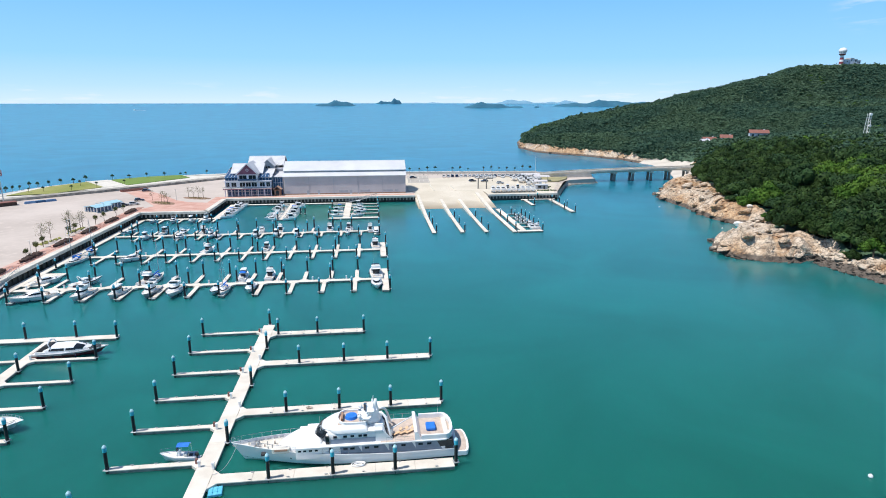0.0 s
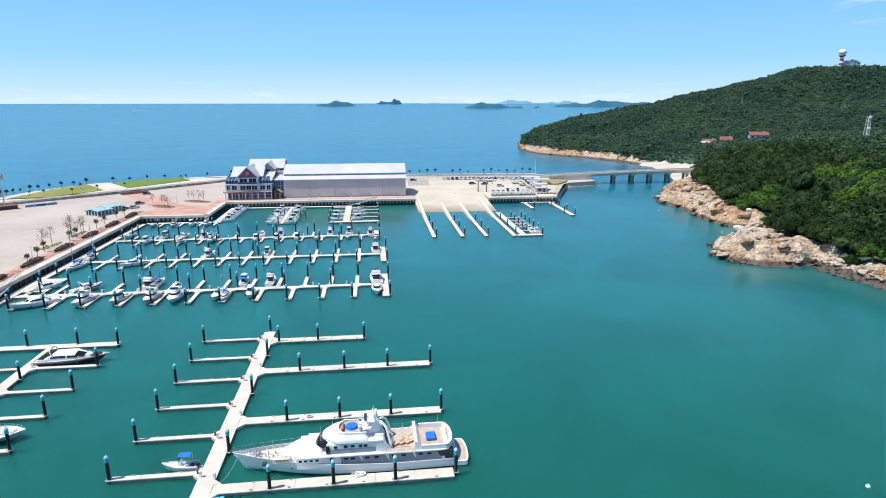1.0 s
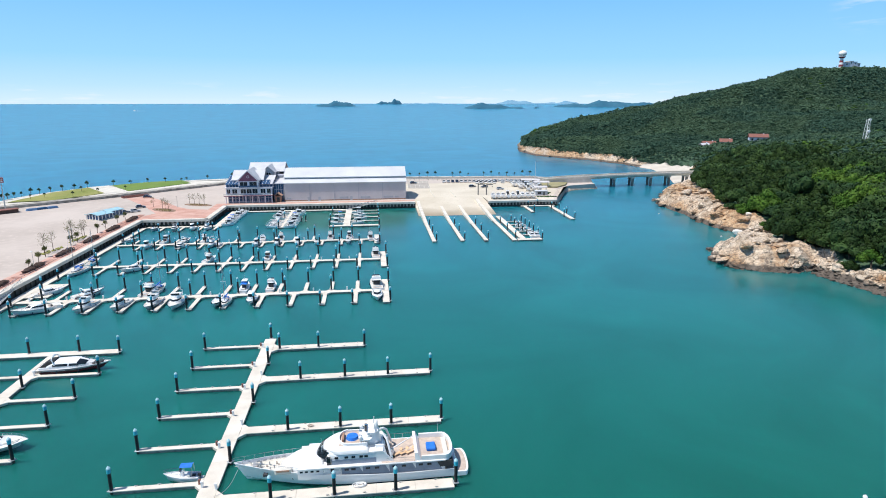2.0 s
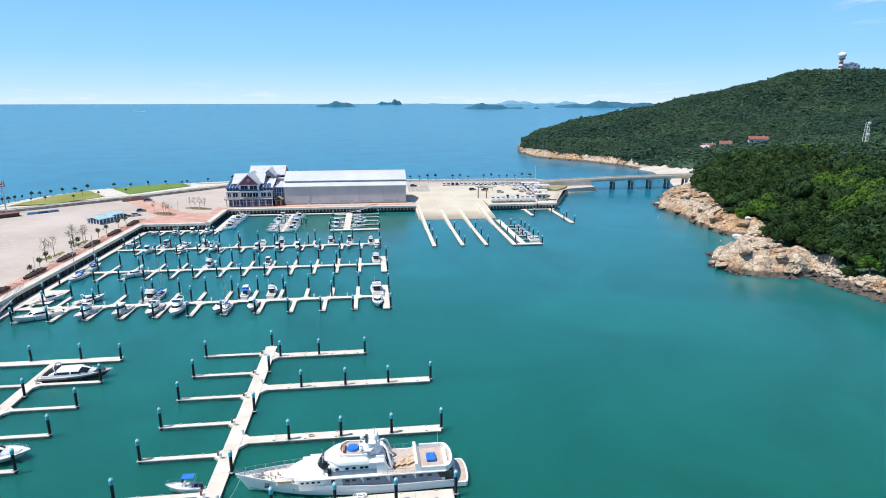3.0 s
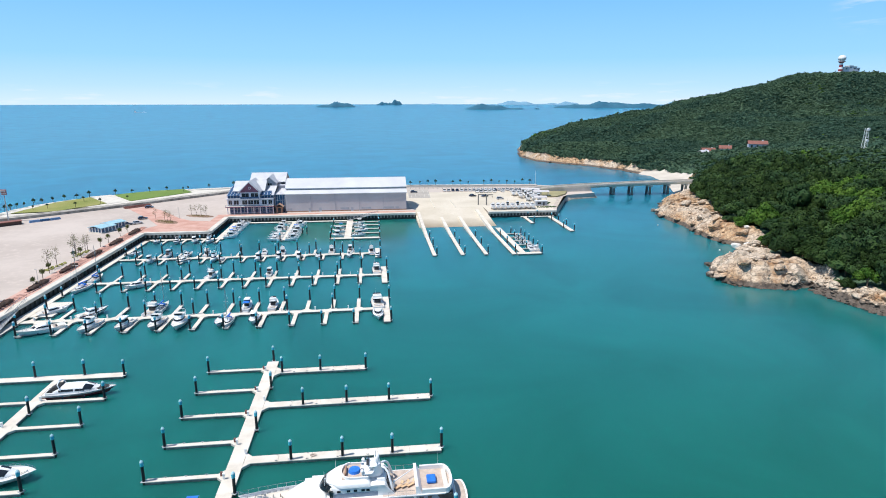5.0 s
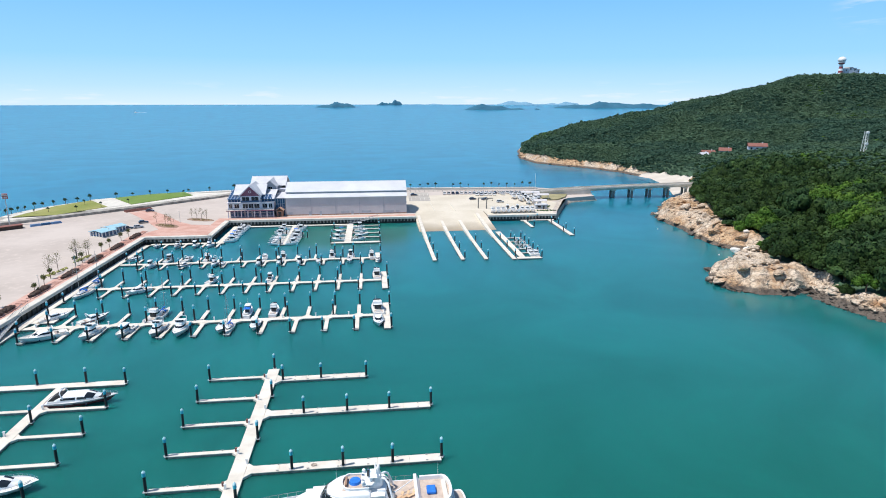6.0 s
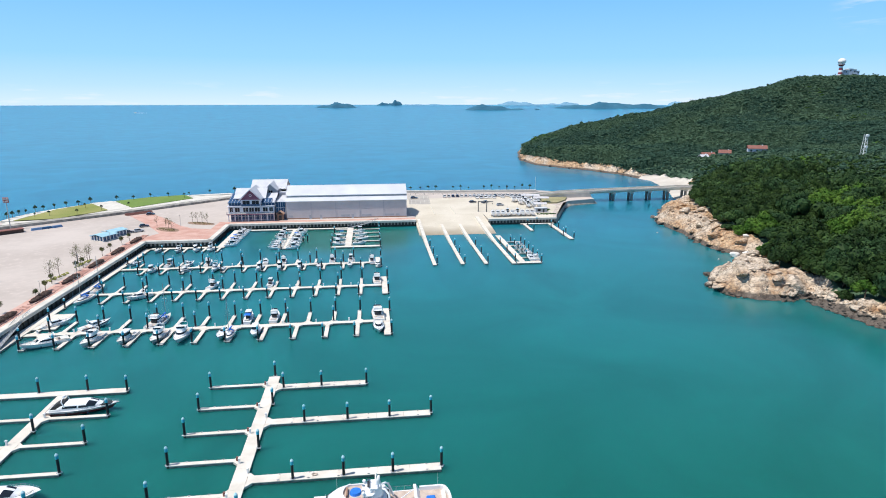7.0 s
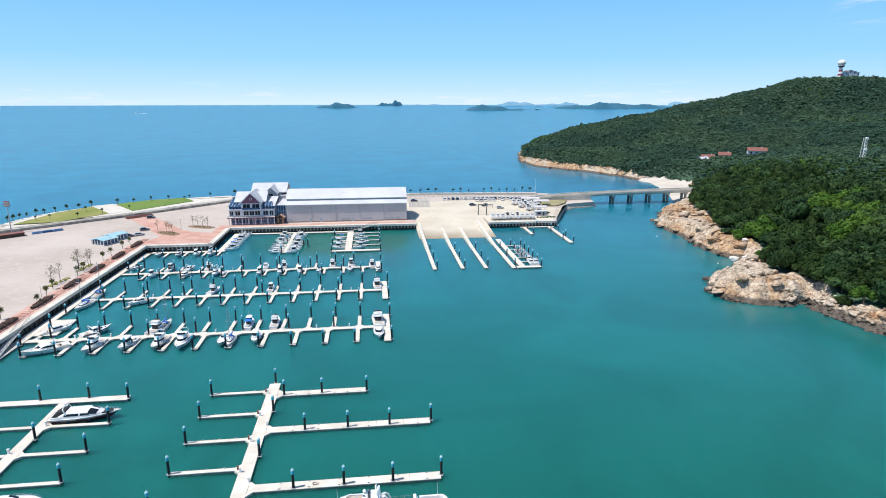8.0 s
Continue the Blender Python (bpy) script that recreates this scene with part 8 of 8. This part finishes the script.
    for i in range(3):
        a = 0.5
        bm = box(-0.95, 0.55, -0.3, 0.3, 0.28, 0.40, bevel=0.04)
        back = box(0.5, 1.05, -0.3, 0.3, -0.06, 0.06, bevel=0.04)
        bmesh.ops.transform(back, matrix=Matrix.Translation((0.05, 0, 0.32)) @ Matrix.Rotation(-0.7, 4, "Y"), verts=back.verts[:])
        me = bpy.data.meshes.new("tmp")
        back.to_mesh(me)
        back.free()
        bm.from_mesh(me)
        bpy.data.meshes.remove(me)
        box(-0.8, -0.7, -0.25, -0.2, 0, 0.28, bm)
        box(0.4, 0.5, 0.2, 0.25, 0, 0.28, bm)
        part("lounger", bm, M["orange"], y, "tan cushioned lounger", at=Matrix.Translation((2.7 + 0.9 * i, -1.2 + 0.15 * i, 3.16)) @ pose(0, 0, 0, 0, 0, 35) @ Matrix.Scale(0.85, 4))
    for x, yy in ((1.3, -2.0), (1.9, -1.9), (1.6, -2.3), (0.9, -2.4)):
        part("deck_gear", box(x - 0.2, x + 0.2, yy - 0.15, yy + 0.15, 3.16, 3.55, bevel=0.05), M["rubber"], y, "dark deck gear")
    # coaming ring round the aft spa
    bm = bmesh.new()
    prism([(5.1, -3.05), (6.0, -3.05), (6.0, 3.05), (5.1, 3.05)], 3.15, 4.35, bm, top=[(5.0, -2.95), (5.45, -2.95), (5.45, 2.95), (5.0, 2.95)])
    part("spa_windbreak", bm, M["gel"], y, "white raked windbreak across the deck")
    out, inn = plan(6.0, 10.75, 3.1, 1.2, 0, 8), plan(6.0, 10.4, 2.8, 1.1, 0, 8)
    bm = bmesh.new()
    for i in range(len(out) - 1):
        if i == len(out) - 2 and out[i][0] < 6.1:
            continue
        prism([out[i], out[i + 1], inn[i + 1], inn[i]], 3.15, 3.85, bm)
    prism([out[-1], out[0], inn[0], inn[-1]], 3.15, 3.85, bm)
    bmesh.ops.remove_doubles(bm, verts=bm.verts[:], dist=1e-4)
    part("spa_coaming", bm, M["gel"], y)
    part("bench", box(9.3, 10.0, -2.2, 2.2, 3.17, 3.5, bevel=0.06), M["gel_cream"], y, "cream bench cushions")
    part("spa_cover", box(6.9, 8.3, -0.95, 0.85, 3.17, 3.72, bevel=0.14), M["blue_canvas"], y, "blue canvas spa cover")
    # swim platform
    sp = part("swim_platform", prism(plan(10.9, 13.15, 3.0, 0.6, 0, 8), 0.15, 0.85), M["gel"], y)
    part("platform_teak", prism(plan(11.0, 12.85, 2.7, 0.5, 0, 8), 0.85, 0.875), M["teak"], sp, "teak planking")
    k = [(r[0][0], r[0][1] * 0.97, r[0][2]) for r in rg[13:-1]] + [(rg[-1][0][0], 0, rg[-1][0][2])] + [(r[-1][0], r[-1][1] * 0.97, r[-1][2]) for r in rg[13:-1]][::-1]
    rail(k, 0.75, y, 0.022)
    rail([(x, -3.2, 3.14) for x in (1.0, 2.3, 3.6, 4.9)], 0.8, y, 0.02)
    rail([(x, 3.2, 3.14) for x in (1.0, 2.3, 3.6, 4.9)], 0.8, y, 0.02)
    # mooring line from the bow to the walkway
    bm = bmesh.new()
    p0, p1 = Vector((-20.0, -0.3, 2.7)), Vector((-22.6, -4.3, 0.7))
    prev = p0
    for i in range(1, 11):
        s = i / 10
        q = p0.lerp(p1, s) - Vector((0, 0, 1.0 * math.sin(math.pi * s)))
        tube(prev, q, 0.03, seg=5, bm=bm)
        prev = q
    part("mooring_line", bm, M["gel_grey"], y)
    return y


yacht()

# boats in the near docks
sport_yacht(13.8, "maroon", "sleek white sports cruiser with a dark maroon hull band", pose(-61.3, 119.7, 0, 0, 0, 2))
sport_yacht(12.6, "gel", "broad white sports cruiser beside an empty berth finger", pose(-61.6, 90.4, 0, 0, 0, 3), 4.8, "gel_cream", 0.62)
cruiser(5.0, "small white open boat with a bright blue canopy", "boats on the main dock", 3, "gel", canvas="blue_canvas", m=pose(-28.6, 79.0, 0, 0, 0, 178))
fl = thing("floating_platform", pose(-21.6, 70.9, 0, 0, 0, 8), "cyan plastic float tied beside the walkway", "float")
for i in range(3):
    for j in range(3):
        part("float_block", box(-0.9 + 0.6 * i, -0.32 + 0.6 * i, -0.9 + 0.6 * j, -0.32 + 0.6 * j, -0.1, 0.35, bevel=0.06), M["cyan_canvas"], fl)
hz = thing("hose_reel", pose(-2.9, 74.0, DECK), "tangled pale hose heap on the dock", "hose")
for i in range(5):
    bm = bmesh.new()
    r0 = 0.35 + 0.09 * i
    for j in range(14):
        a, b_ = j / 14 * 6.283, (j + 1) / 14 * 6.283
        tube((r0 * 1.3 * math.cos(a) + 0.2 * math.sin(i), r0 * math.sin(a) * 0.8, 0.08 + 0.09 * (i % 3)), (r0 * 1.3 * math.cos(b_) + 0.2 * math.sin(i), r0 * math.sin(b_) * 0.8, 0.08 + 0.09 * (i % 3)), 0.06, seg=5, bm=bm)
    part("hose_coil", bm, M["gel"], hz)
cl = thing("rope_coil", pose(-11.4, 90.9, DECK), "tan rope coil lying on the dock", "rope")
for i in range(3):
    bm = bmesh.new()
    for j in range(12):
        a, b_ = j / 12 * 6.283, (j + 1) / 12 * 6.283
        tube(((0.3 + 0.1 * i) * math.cos(a), 0.3 * math.sin(a), 0.06 + 0.07 * i), ((0.3 + 0.1 * i) * math.cos(b_), 0.3 * math.sin(b_), 0.06 + 0.07 * i), 0.05, seg=5, bm=bm)
    part("rope_turn", bm, M["teak"], cl)

# berth row one: larger boats, bows out of the berth
R1 = "boats in the front berth row"
for L, x, y, rz, st, ac, sp, cv, lb in (
        (10.5, -88.0, 157.2, 215, 1, "gel", None, None, "long low white sports boat beside a berth finger"),
        (9.0, -76.4, 158.0, 262, 0, "gel", None, None, "white flybridge cruiser in its berth"),
        (8.2, -67.6, 158.3, 262, 2, "gel", None, None, "white pilothouse boat in its berth"),
        (9.0, -59.3, 158.2, 268, 0, "gel_grey", None, None, "grey-hulled cabin cruiser in its berth"),
        (10.0, -53.2, 158.2, 272, 0, "gel", None, None, "large white flybridge cruiser in its berth"),
        (7.8, -42.4, 158.4, 268, 3, "gel", "navy", None, "white open boat with grey tubes in its berth"),
        (7.2, -33.6, 159.0, 270, 2, "gel", None, None, "white cabin boat in its berth"),
        (7.5, -91.9, 172.0, 40, 1, "gel", None, None, "white sports boat at the landing"),
        (8.0, -80.2, 169.6, 50, 1, "gel", "maroon", None, "white boat with maroon stripe in its berth"),
        (8.5, -63.6, 170.0, 80, 0, "gel", None, None, "white cruiser in its berth behind the dock"),
        (7.0, -37.6, 170.4, 90, 2, "gel", None, "blue_canvas", "white boat with blue canvas in its berth"),
        (7.0, -30.0, 170.4, 88, 0, "gel", None, None, "white cabin cruiser in its berth"),
        (9.8, 0.4, 169.2, 95, 0, "gel", None, None, "white cruiser moored along the dock head"),
        (8.0, 0.6, 158.6, 272, 1, "gel", None, None, "white sports boat moored along the dock head")):
    cruiser(L * 1.1, lb, R1, st, ac, sp, cv, pose(x, y, 0, 0, 0, rz))

R2 = "boats in the second berth row"
sailboat(10.5, "white sailing boat with blue sail cover beside the walkway", pose(-94.3, 194.0, 0, 0, 0, 262))
sailboat(8.5, "white sailing boat with blue spray hood beside the walkway", pose(-94.3, 205.5, 0, 0, 0, 85))
for L, x, y, rz, st, ac, sp, cv, lb in (
        (8.5, -77.6, 195.0, 225, 1, "gel", None, None, "white sports boat in its berth"),
        (7.0, -56.0, 204.4, 70, 0, "gel", None, None, "white cruiser in its berth"),
        (6.5, -36.6, 204.0, 85, 2, "gel", None, None, "white pilothouse boat in its berth"),
        (9.0, 0.6, 205.0, 92, 0, "gel", None, None, "white cruiser moored along the dock head")):
    cruiser(L, lb, R2, st, ac, sp, cv, pose(x, y, 0, 0, 0, rz))
sailboat(8.0, "small white sailing boat with furled sails in its berth", pose(-62.0, 172.5, 0, 0, 0, 86))
sailboat(8.0, "white sailing boat with bare mast in its berth", pose(-40.2, 157.5, 0, 0, 0, 268))

R3 = "boats in the third berth row"
kit = [cruiser(6.6, "small white cabin boat in a crowded berth", R3, 2, "gel", None, None, pose(-84.4, 226.8, 0, 0, 0, 268)),
       cruiser(6.4, "small white sports boat in a crowded berth", R3, 1, "gel", "navy", None, pose(-72.2, 225.8, 0, 0, 0, 240)),
       cruiser(6.0, "small white open boat with navy stripe", R3, 3, "gel", "navy", None, pose(-94.6, 238.6, 0, 0, 0, 30)),
       cruiser(6.8, "small white flybridge boat in a crowded berth", R3, 0, "gel", None, None, pose(-61.0, 226.6, 0, 0, 0, 265))]
for k_, x, y, rz in ((0, -80.2, 235.2, 80), (1, -72.8, 234.8, 70), (3, -65.4, 235.0, 85), (2, -58.2, 226.4, 275), (0, -44.2, 226.0, 262), (1, -43.4, 234.8, 95),
                     (0, -36.6, 226.2, 268), (3, -36.2, 234.6, 92), (0, -29.0, 226.0, 270), (2, -21.8, 226.2, 266), (3, -17.0, 234.2, 90), (0, -9.6, 234.2, 88),
                     (2, -9.8, 226.4, 272), (3, -1.2, 232.0, 95), (1, -84.2, 258.2, 268), (0, -76.8, 258.4, 272), (2, -93.0, 259.2, 270), (3, -70.8, 258.2, 265),
                     (1, 1.2, 226.0, 272)):
    copy_thing(kit[k_], pose(x, y, 0, 0, 0, rz))

SM = "small boats on the inner pontoons"
kit2 = [cruiser(6.2, "small white runabout tied to the inner pontoon", SM, 2, "gel", None, None, pose(-63.6, 266.5, 0, 0, 0, 4)),
        cruiser(6.4, "small white sports boat tied to the inner pontoon", SM, 1, "gel", None, None, pose(-63.6, 269.9, 0, 0, 0, -3)),
        cruiser(5.2, "small white boat with blue cover on the pontoon", SM, 3, "gel", None, "blue_canvas", pose(-63.6, 273.2, 0, 0, 0, 2))]
rr = random.Random(4)
for i in range(8):
    copy_thing(kit2[rr.choice((0, 0, 0, 1, 1, 1, 1, 2))], pose(-63.5 + rr.uniform(-0.3, 0.3), 276.4 + 2.9 * i, 0, 0, 0, rr.uniform(-8, 8)))
for i in range(12):
    for s in (-1, 1):
        if rr.random() < 0.12:
            continue
        copy_thing(kit2[rr.choice((0, 0, 0, 1, 1, 1, 1, 2))], pose(-39.5 + s * (3.9 + rr.uniform(-0.2, 0.3)), 258.5 + 3.2 * i + rr.uniform(-0.2, 0.2), 0, 0, 0, (0 if s > 0 else 180) + rr.uniform(-8, 8)))
for x, y, rz in ((-16.0, 263.0, 180), (-16.2, 272.5, 178), (-6.5, 263.4, 0), (-5.5, 272.8, 4), (-6.0, 281.5, -3), (-7.0, 290.0, 2), (-16.3, 281.8, 183)):
    copy_thing(kit2[rr.choice((0, 1, 2))], pose(x, y, 0, 0, 0, rz))

js = jet_ski(pose(62.2, 240.6, 0.2, 0, 0, 90))
for x, y, rz in ((63.8, 228.6, 92), (66.0, 228.9, 88), (64.2, 233.9, 94)):
    copy_thing(kit2[1], pose(x, y, 0, 0, 0, rz))
for i in range(2, 5):
    for j in range(3):
        if i > 2 or j:
            if rr.random() < 0.25 and i > 2:
                continue
            copy_thing(js, pose(62.2 + 1.9 * j, 226.6 + 7 * i + rr.uniform(-0.2, 0.2), 0.2, 0, 0, 90 + rr.uniform(-6, 6)))

# ---------------------------------------------------------------- boat yard: cars, trailers, hoist


def car(m, mat, label):
    c = thing("car", m, label, "car", "parked cars")
    prof = [(-2.2, 0.35), (2.15, 0.35), (2.2, 0.75), (1.1, 0.95), (-2.1, 1.0)]
    part("body", extrude_front(prof, -0.9, 0.9), mat, c)
    part("cabin", prism([(-1.9, -0.82), (0.95, -0.82), (0.95, 0.82), (-1.9, 0.82)], 0.93, 1.5, top=[(-1.5, -0.68), (0.25, -0.68), (0.25, 0.68), (-1.5, 0.68)]), M["glass"], c, "dark windows")
    part("roof", box(-1.5, 0.25, -0.68, 0.68, 1.5, 1.54), mat, c)
    for x in (-1.35, 1.4):
        for s in (-1, 1):
            w = part("wheel", tube((x, s * 0.7, 0.33), (x, s * 0.93, 0.33), 0.33, seg=12), M["rubber"], c)
            part("rim", tube((x, s * 0.92, 0.33), (x, s * 0.945, 0.33), 0.2, seg=8), M["galv"], w)
    for s in (-1, 1):
        part("headlight", box(2.1, 2.21, s * 0.6 - 0.18, s * 0.6 + 0.18, 0.6, 0.75), M["gel"], c)
    return c


cars = [car(pose(46, 376.0, GROUND + 0.03, 0, 0, 90), M["gel"], "white parked car in the boat yard"),
        car(pose(48.8, 376.0, GROUND + 0.03, 0, 0, 90), M["gel_grey"], "grey parked car in the boat yard"),
        car(pose(51.6, 376.2, GROUND + 0.03, 0, 0, 90), M["navy"], "dark blue parked car in the boat yard")]
rr = random.Random(12)
for i in range(21):
    if rr.random() < 0.04:
        continue
    copy_thing(cars[rr.choice((0, 0, 0, 0, 1, 2))], pose(54.4 + 2.75 * i, 376.0 - 0.12 * i + rr.uniform(-0.4, 0.4), GROUND + 0.03, 0, 0, 90 + rr.uniform(-3, 3)))
for i in range(13):
    if rr.random() < 0.12:
        continue
    copy_thing(cars[rr.choice((0, 0, 0, 1))], pose(66 + 2.8 * i, 368.5 + rr.uniform(-0.4, 0.4), GROUND + 0.03, 0, 0, -90 + rr.uniform(-3, 3)))
for x, y, rz, k_ in ((60.5, 352, 20, 2), (67.5, 350, 200, 2), (75, 340, 10, 1), (-112.5, 300.5, 30, 2), (-114.5, 286.5, 40, 2), (-110.8, 289.0, 40, 1), (-120.5, 333.0, 20, 2), (26, 372, 5, 2)):
    copy_thing(cars[k_], pose(x, y, GROUND + 0.06, 0, 0, rz))

tr = thing("boat_trailer", pose(64, 308, GROUND + 0.03, 0, 0, 90), "galvanised boat trailer on two wheels", "trailer", "boat trailers")
part("beam", box(-2.4, 3.0, -0.08, 0.08, 0.45, 0.6), M["galv"], tr)
for s in (-1, 1):
    part("side_rail", box(-2.4, 1.2, s * 0.75 - 0.05, s * 0.75 + 0.05, 0.45, 0.6), M["galv"], tr)
    w = part("wheel", tube((-0.7, s * 0.85, 0.3), (-0.7, s * 1.05, 0.3), 0.3, seg=12), M["rubber"], tr)
    part("bunk", box(-2.2, 1.6, s * 0.45 - 0.06, s * 0.45 + 0.06, 0.6, 0.75), M["teak"], tr)
part("cross_bar", box(-1.0, -0.85, -0.8, 0.8, 0.4, 0.5), M["galv"], tr)
YARD = "boats stored on trailers in the yard"
ashore = copy_thing(kit2[1], pose(64, 308, GROUND + 1.15, 0, 0, 90))
spots_ = [(64 + 2.7 * i, 308.0 + rr.uniform(-0.3, 0.3), 90) for i in range(1, 9)]
spots_ += [(86 + 3.0 * i, 353 - 0.5 * i + rr.uniform(-0.5, 0.5), 85) for i in range(6)] + [(88 + 3.1 * i, 343.5 + rr.uniform(-0.4, 0.4), 95) for i in range(4)] + \
          [(90 + 3.2 * i, 333 + rr.uniform(-0.4, 0.4), 88) for i in range(3)]
boats_ashore = [ashore]
for x, y, rz in spots_:
    copy_thing(tr, pose(x, y, GROUND + 0.03, 0, 0, rz))
    boats_ashore.append(copy_thing(kit2[rr.choice((0, 1, 1, 1))], pose(x, y, GROUND + 1.15, 0, 0, rz + rr.uniform(-2, 2))))
for o in boats_ashore:
    tagged(o, "small white boat stored on a trailer ashore", "boat", YARD)

# parking bays beside the hall
bays = slab("parking_pad", [(21.6, 351), (34.5, 350), (36.2, 384), (23, 386)], M["pad"], "worn grey concrete parking bays beside the hall", "pavement", 0.05)
line = finish("bay_line", box(-0.07, 0.07, -6.0, 6.0, GROUND + 0.054, GROUND + 0.06), M["gel_cream"])
for i in range(5):
    for yy in (359, 377):
        share("bay_line", line, bays, pose(23.6 + 2.7 * i + 0.04 * (yy - 359), yy, 0, 0, 0, -3))
# guard fence along the coast road
fence = thing("guard_fence", pose(0, 0, GROUND), "dark low guard fence along the coast road", "fence")
post = finish("post", box(-0.07, 0.07, -0.07, 0.07, 0, 1.2), M["asphalt"])
fy = lambda x: 388.2 - 0.11 * (x - 22)
for i in range(30):
    x = 22 + 3.0 * i
    share("post", post, fence, pose(x, fy(x), 0))
for zz in (0.6, 1.1):
    part("rail", sweep([(22 + 29 * i, fy(22 + 29 * i), zz) for i in range(4)], 0.05, 5), M["asphalt"], fence)
# open boat shelters in the yard
for x, y, w, d, rz in ((97.5, 357.0, 11.0, 5.5, -7), (101.5, 346.5, 9.0, 5.0, -7), (95.0, 325.5, 7.0, 4.5, -7)):
    t = thing("boat_shelter", pose(x, y, GROUND + 0.03, 0, 0, rz), "open shelter with a pale grey sheet roof", "shelter", "boat shelters")
    part("roof", gable(-w / 2, w / 2, -d / 2, d / 2, 3.2, 3.9, "x", 0.3, 0.12), M["metal_grey"], t, "pale grey sheet roof")
    for sx in (-1, 0, 1):
        for sy in (-1, 1):
            part("post", box(sx * (w / 2 - 0.2) - 0.08, sx * (w / 2 - 0.2) + 0.08, sy * (d / 2 - 0.2) - 0.08, sy * (d / 2 - 0.2) + 0.08, 0, 3.25), M["galv"], t)

# jib hoist posts beside the slipway
for x, y in ((58.6, 322.0), (63.0, 320.5)):
    t = thing("boat_hoist", pose(x, y, GROUND), "dark steel jib hoist beside the slipway", "hoist", "boat hoists")
    part("column", tube((0, 0, 0), (0, 0, 6.0), 0.35, 0.3, 10), M["asphalt"], t)
    part("jib", box(-0.25, 3.6, -0.2, 0.2, 5.6, 6.1, bevel=0.04), M["asphalt"], t)
    part("hook_block", box(3.0, 3.4, -0.15, 0.15, 4.4, 4.9, bevel=0.04), M["dark_gap"], t)
    part("cable", tube((3.2, 0, 4.9), (3.2, 0, 5.6), 0.03, seg=4), M["dark_gap"], t)
t = thing("yard_office", pose(93.0, 316.5, GROUND, 0, 0, 0), "small yard cabin with dark green planting", "cabin")
part("wall", box(-3.2, 3.2, -1.6, 1.6, 0, 2.5), M["wall_grey"], t)
part("roof", box(-3.5, 3.5, -1.9, 1.9, 2.5, 2.7), M["metal_white"], t)
part("window", box(-2.2, -0.4, -1.66, -1.58, 1.0, 2.0), M["glass"], t)
part("door", box(0.8, 1.7, -1.66, -1.58, 0, 2.05), M["dark_gap"], t)
flower_bed(94.0, 310.5, 12, 3.0, -3, "leaf", "dark green shrubs at the quay platform")
flower_bed(98.5, 322.0, 6, 3.0, 50, "leaf", "dark green shrubs at the quay platform")
# low parapets and lane lines on the slipway apron
for x, y0, y1 in ((33.5, 316.2, 342), (45.0, 316.2, 338)):
    t = thing("lane_kerb", pose(0, 0, GROUND), "low pale concrete kerb between slipway lanes", "kerb", "lane kerbs")
    part("kerb", box(x - 0.2, x + 0.2, y0, y1, 0, 0.35, bevel=0.05), M["quay"], t)
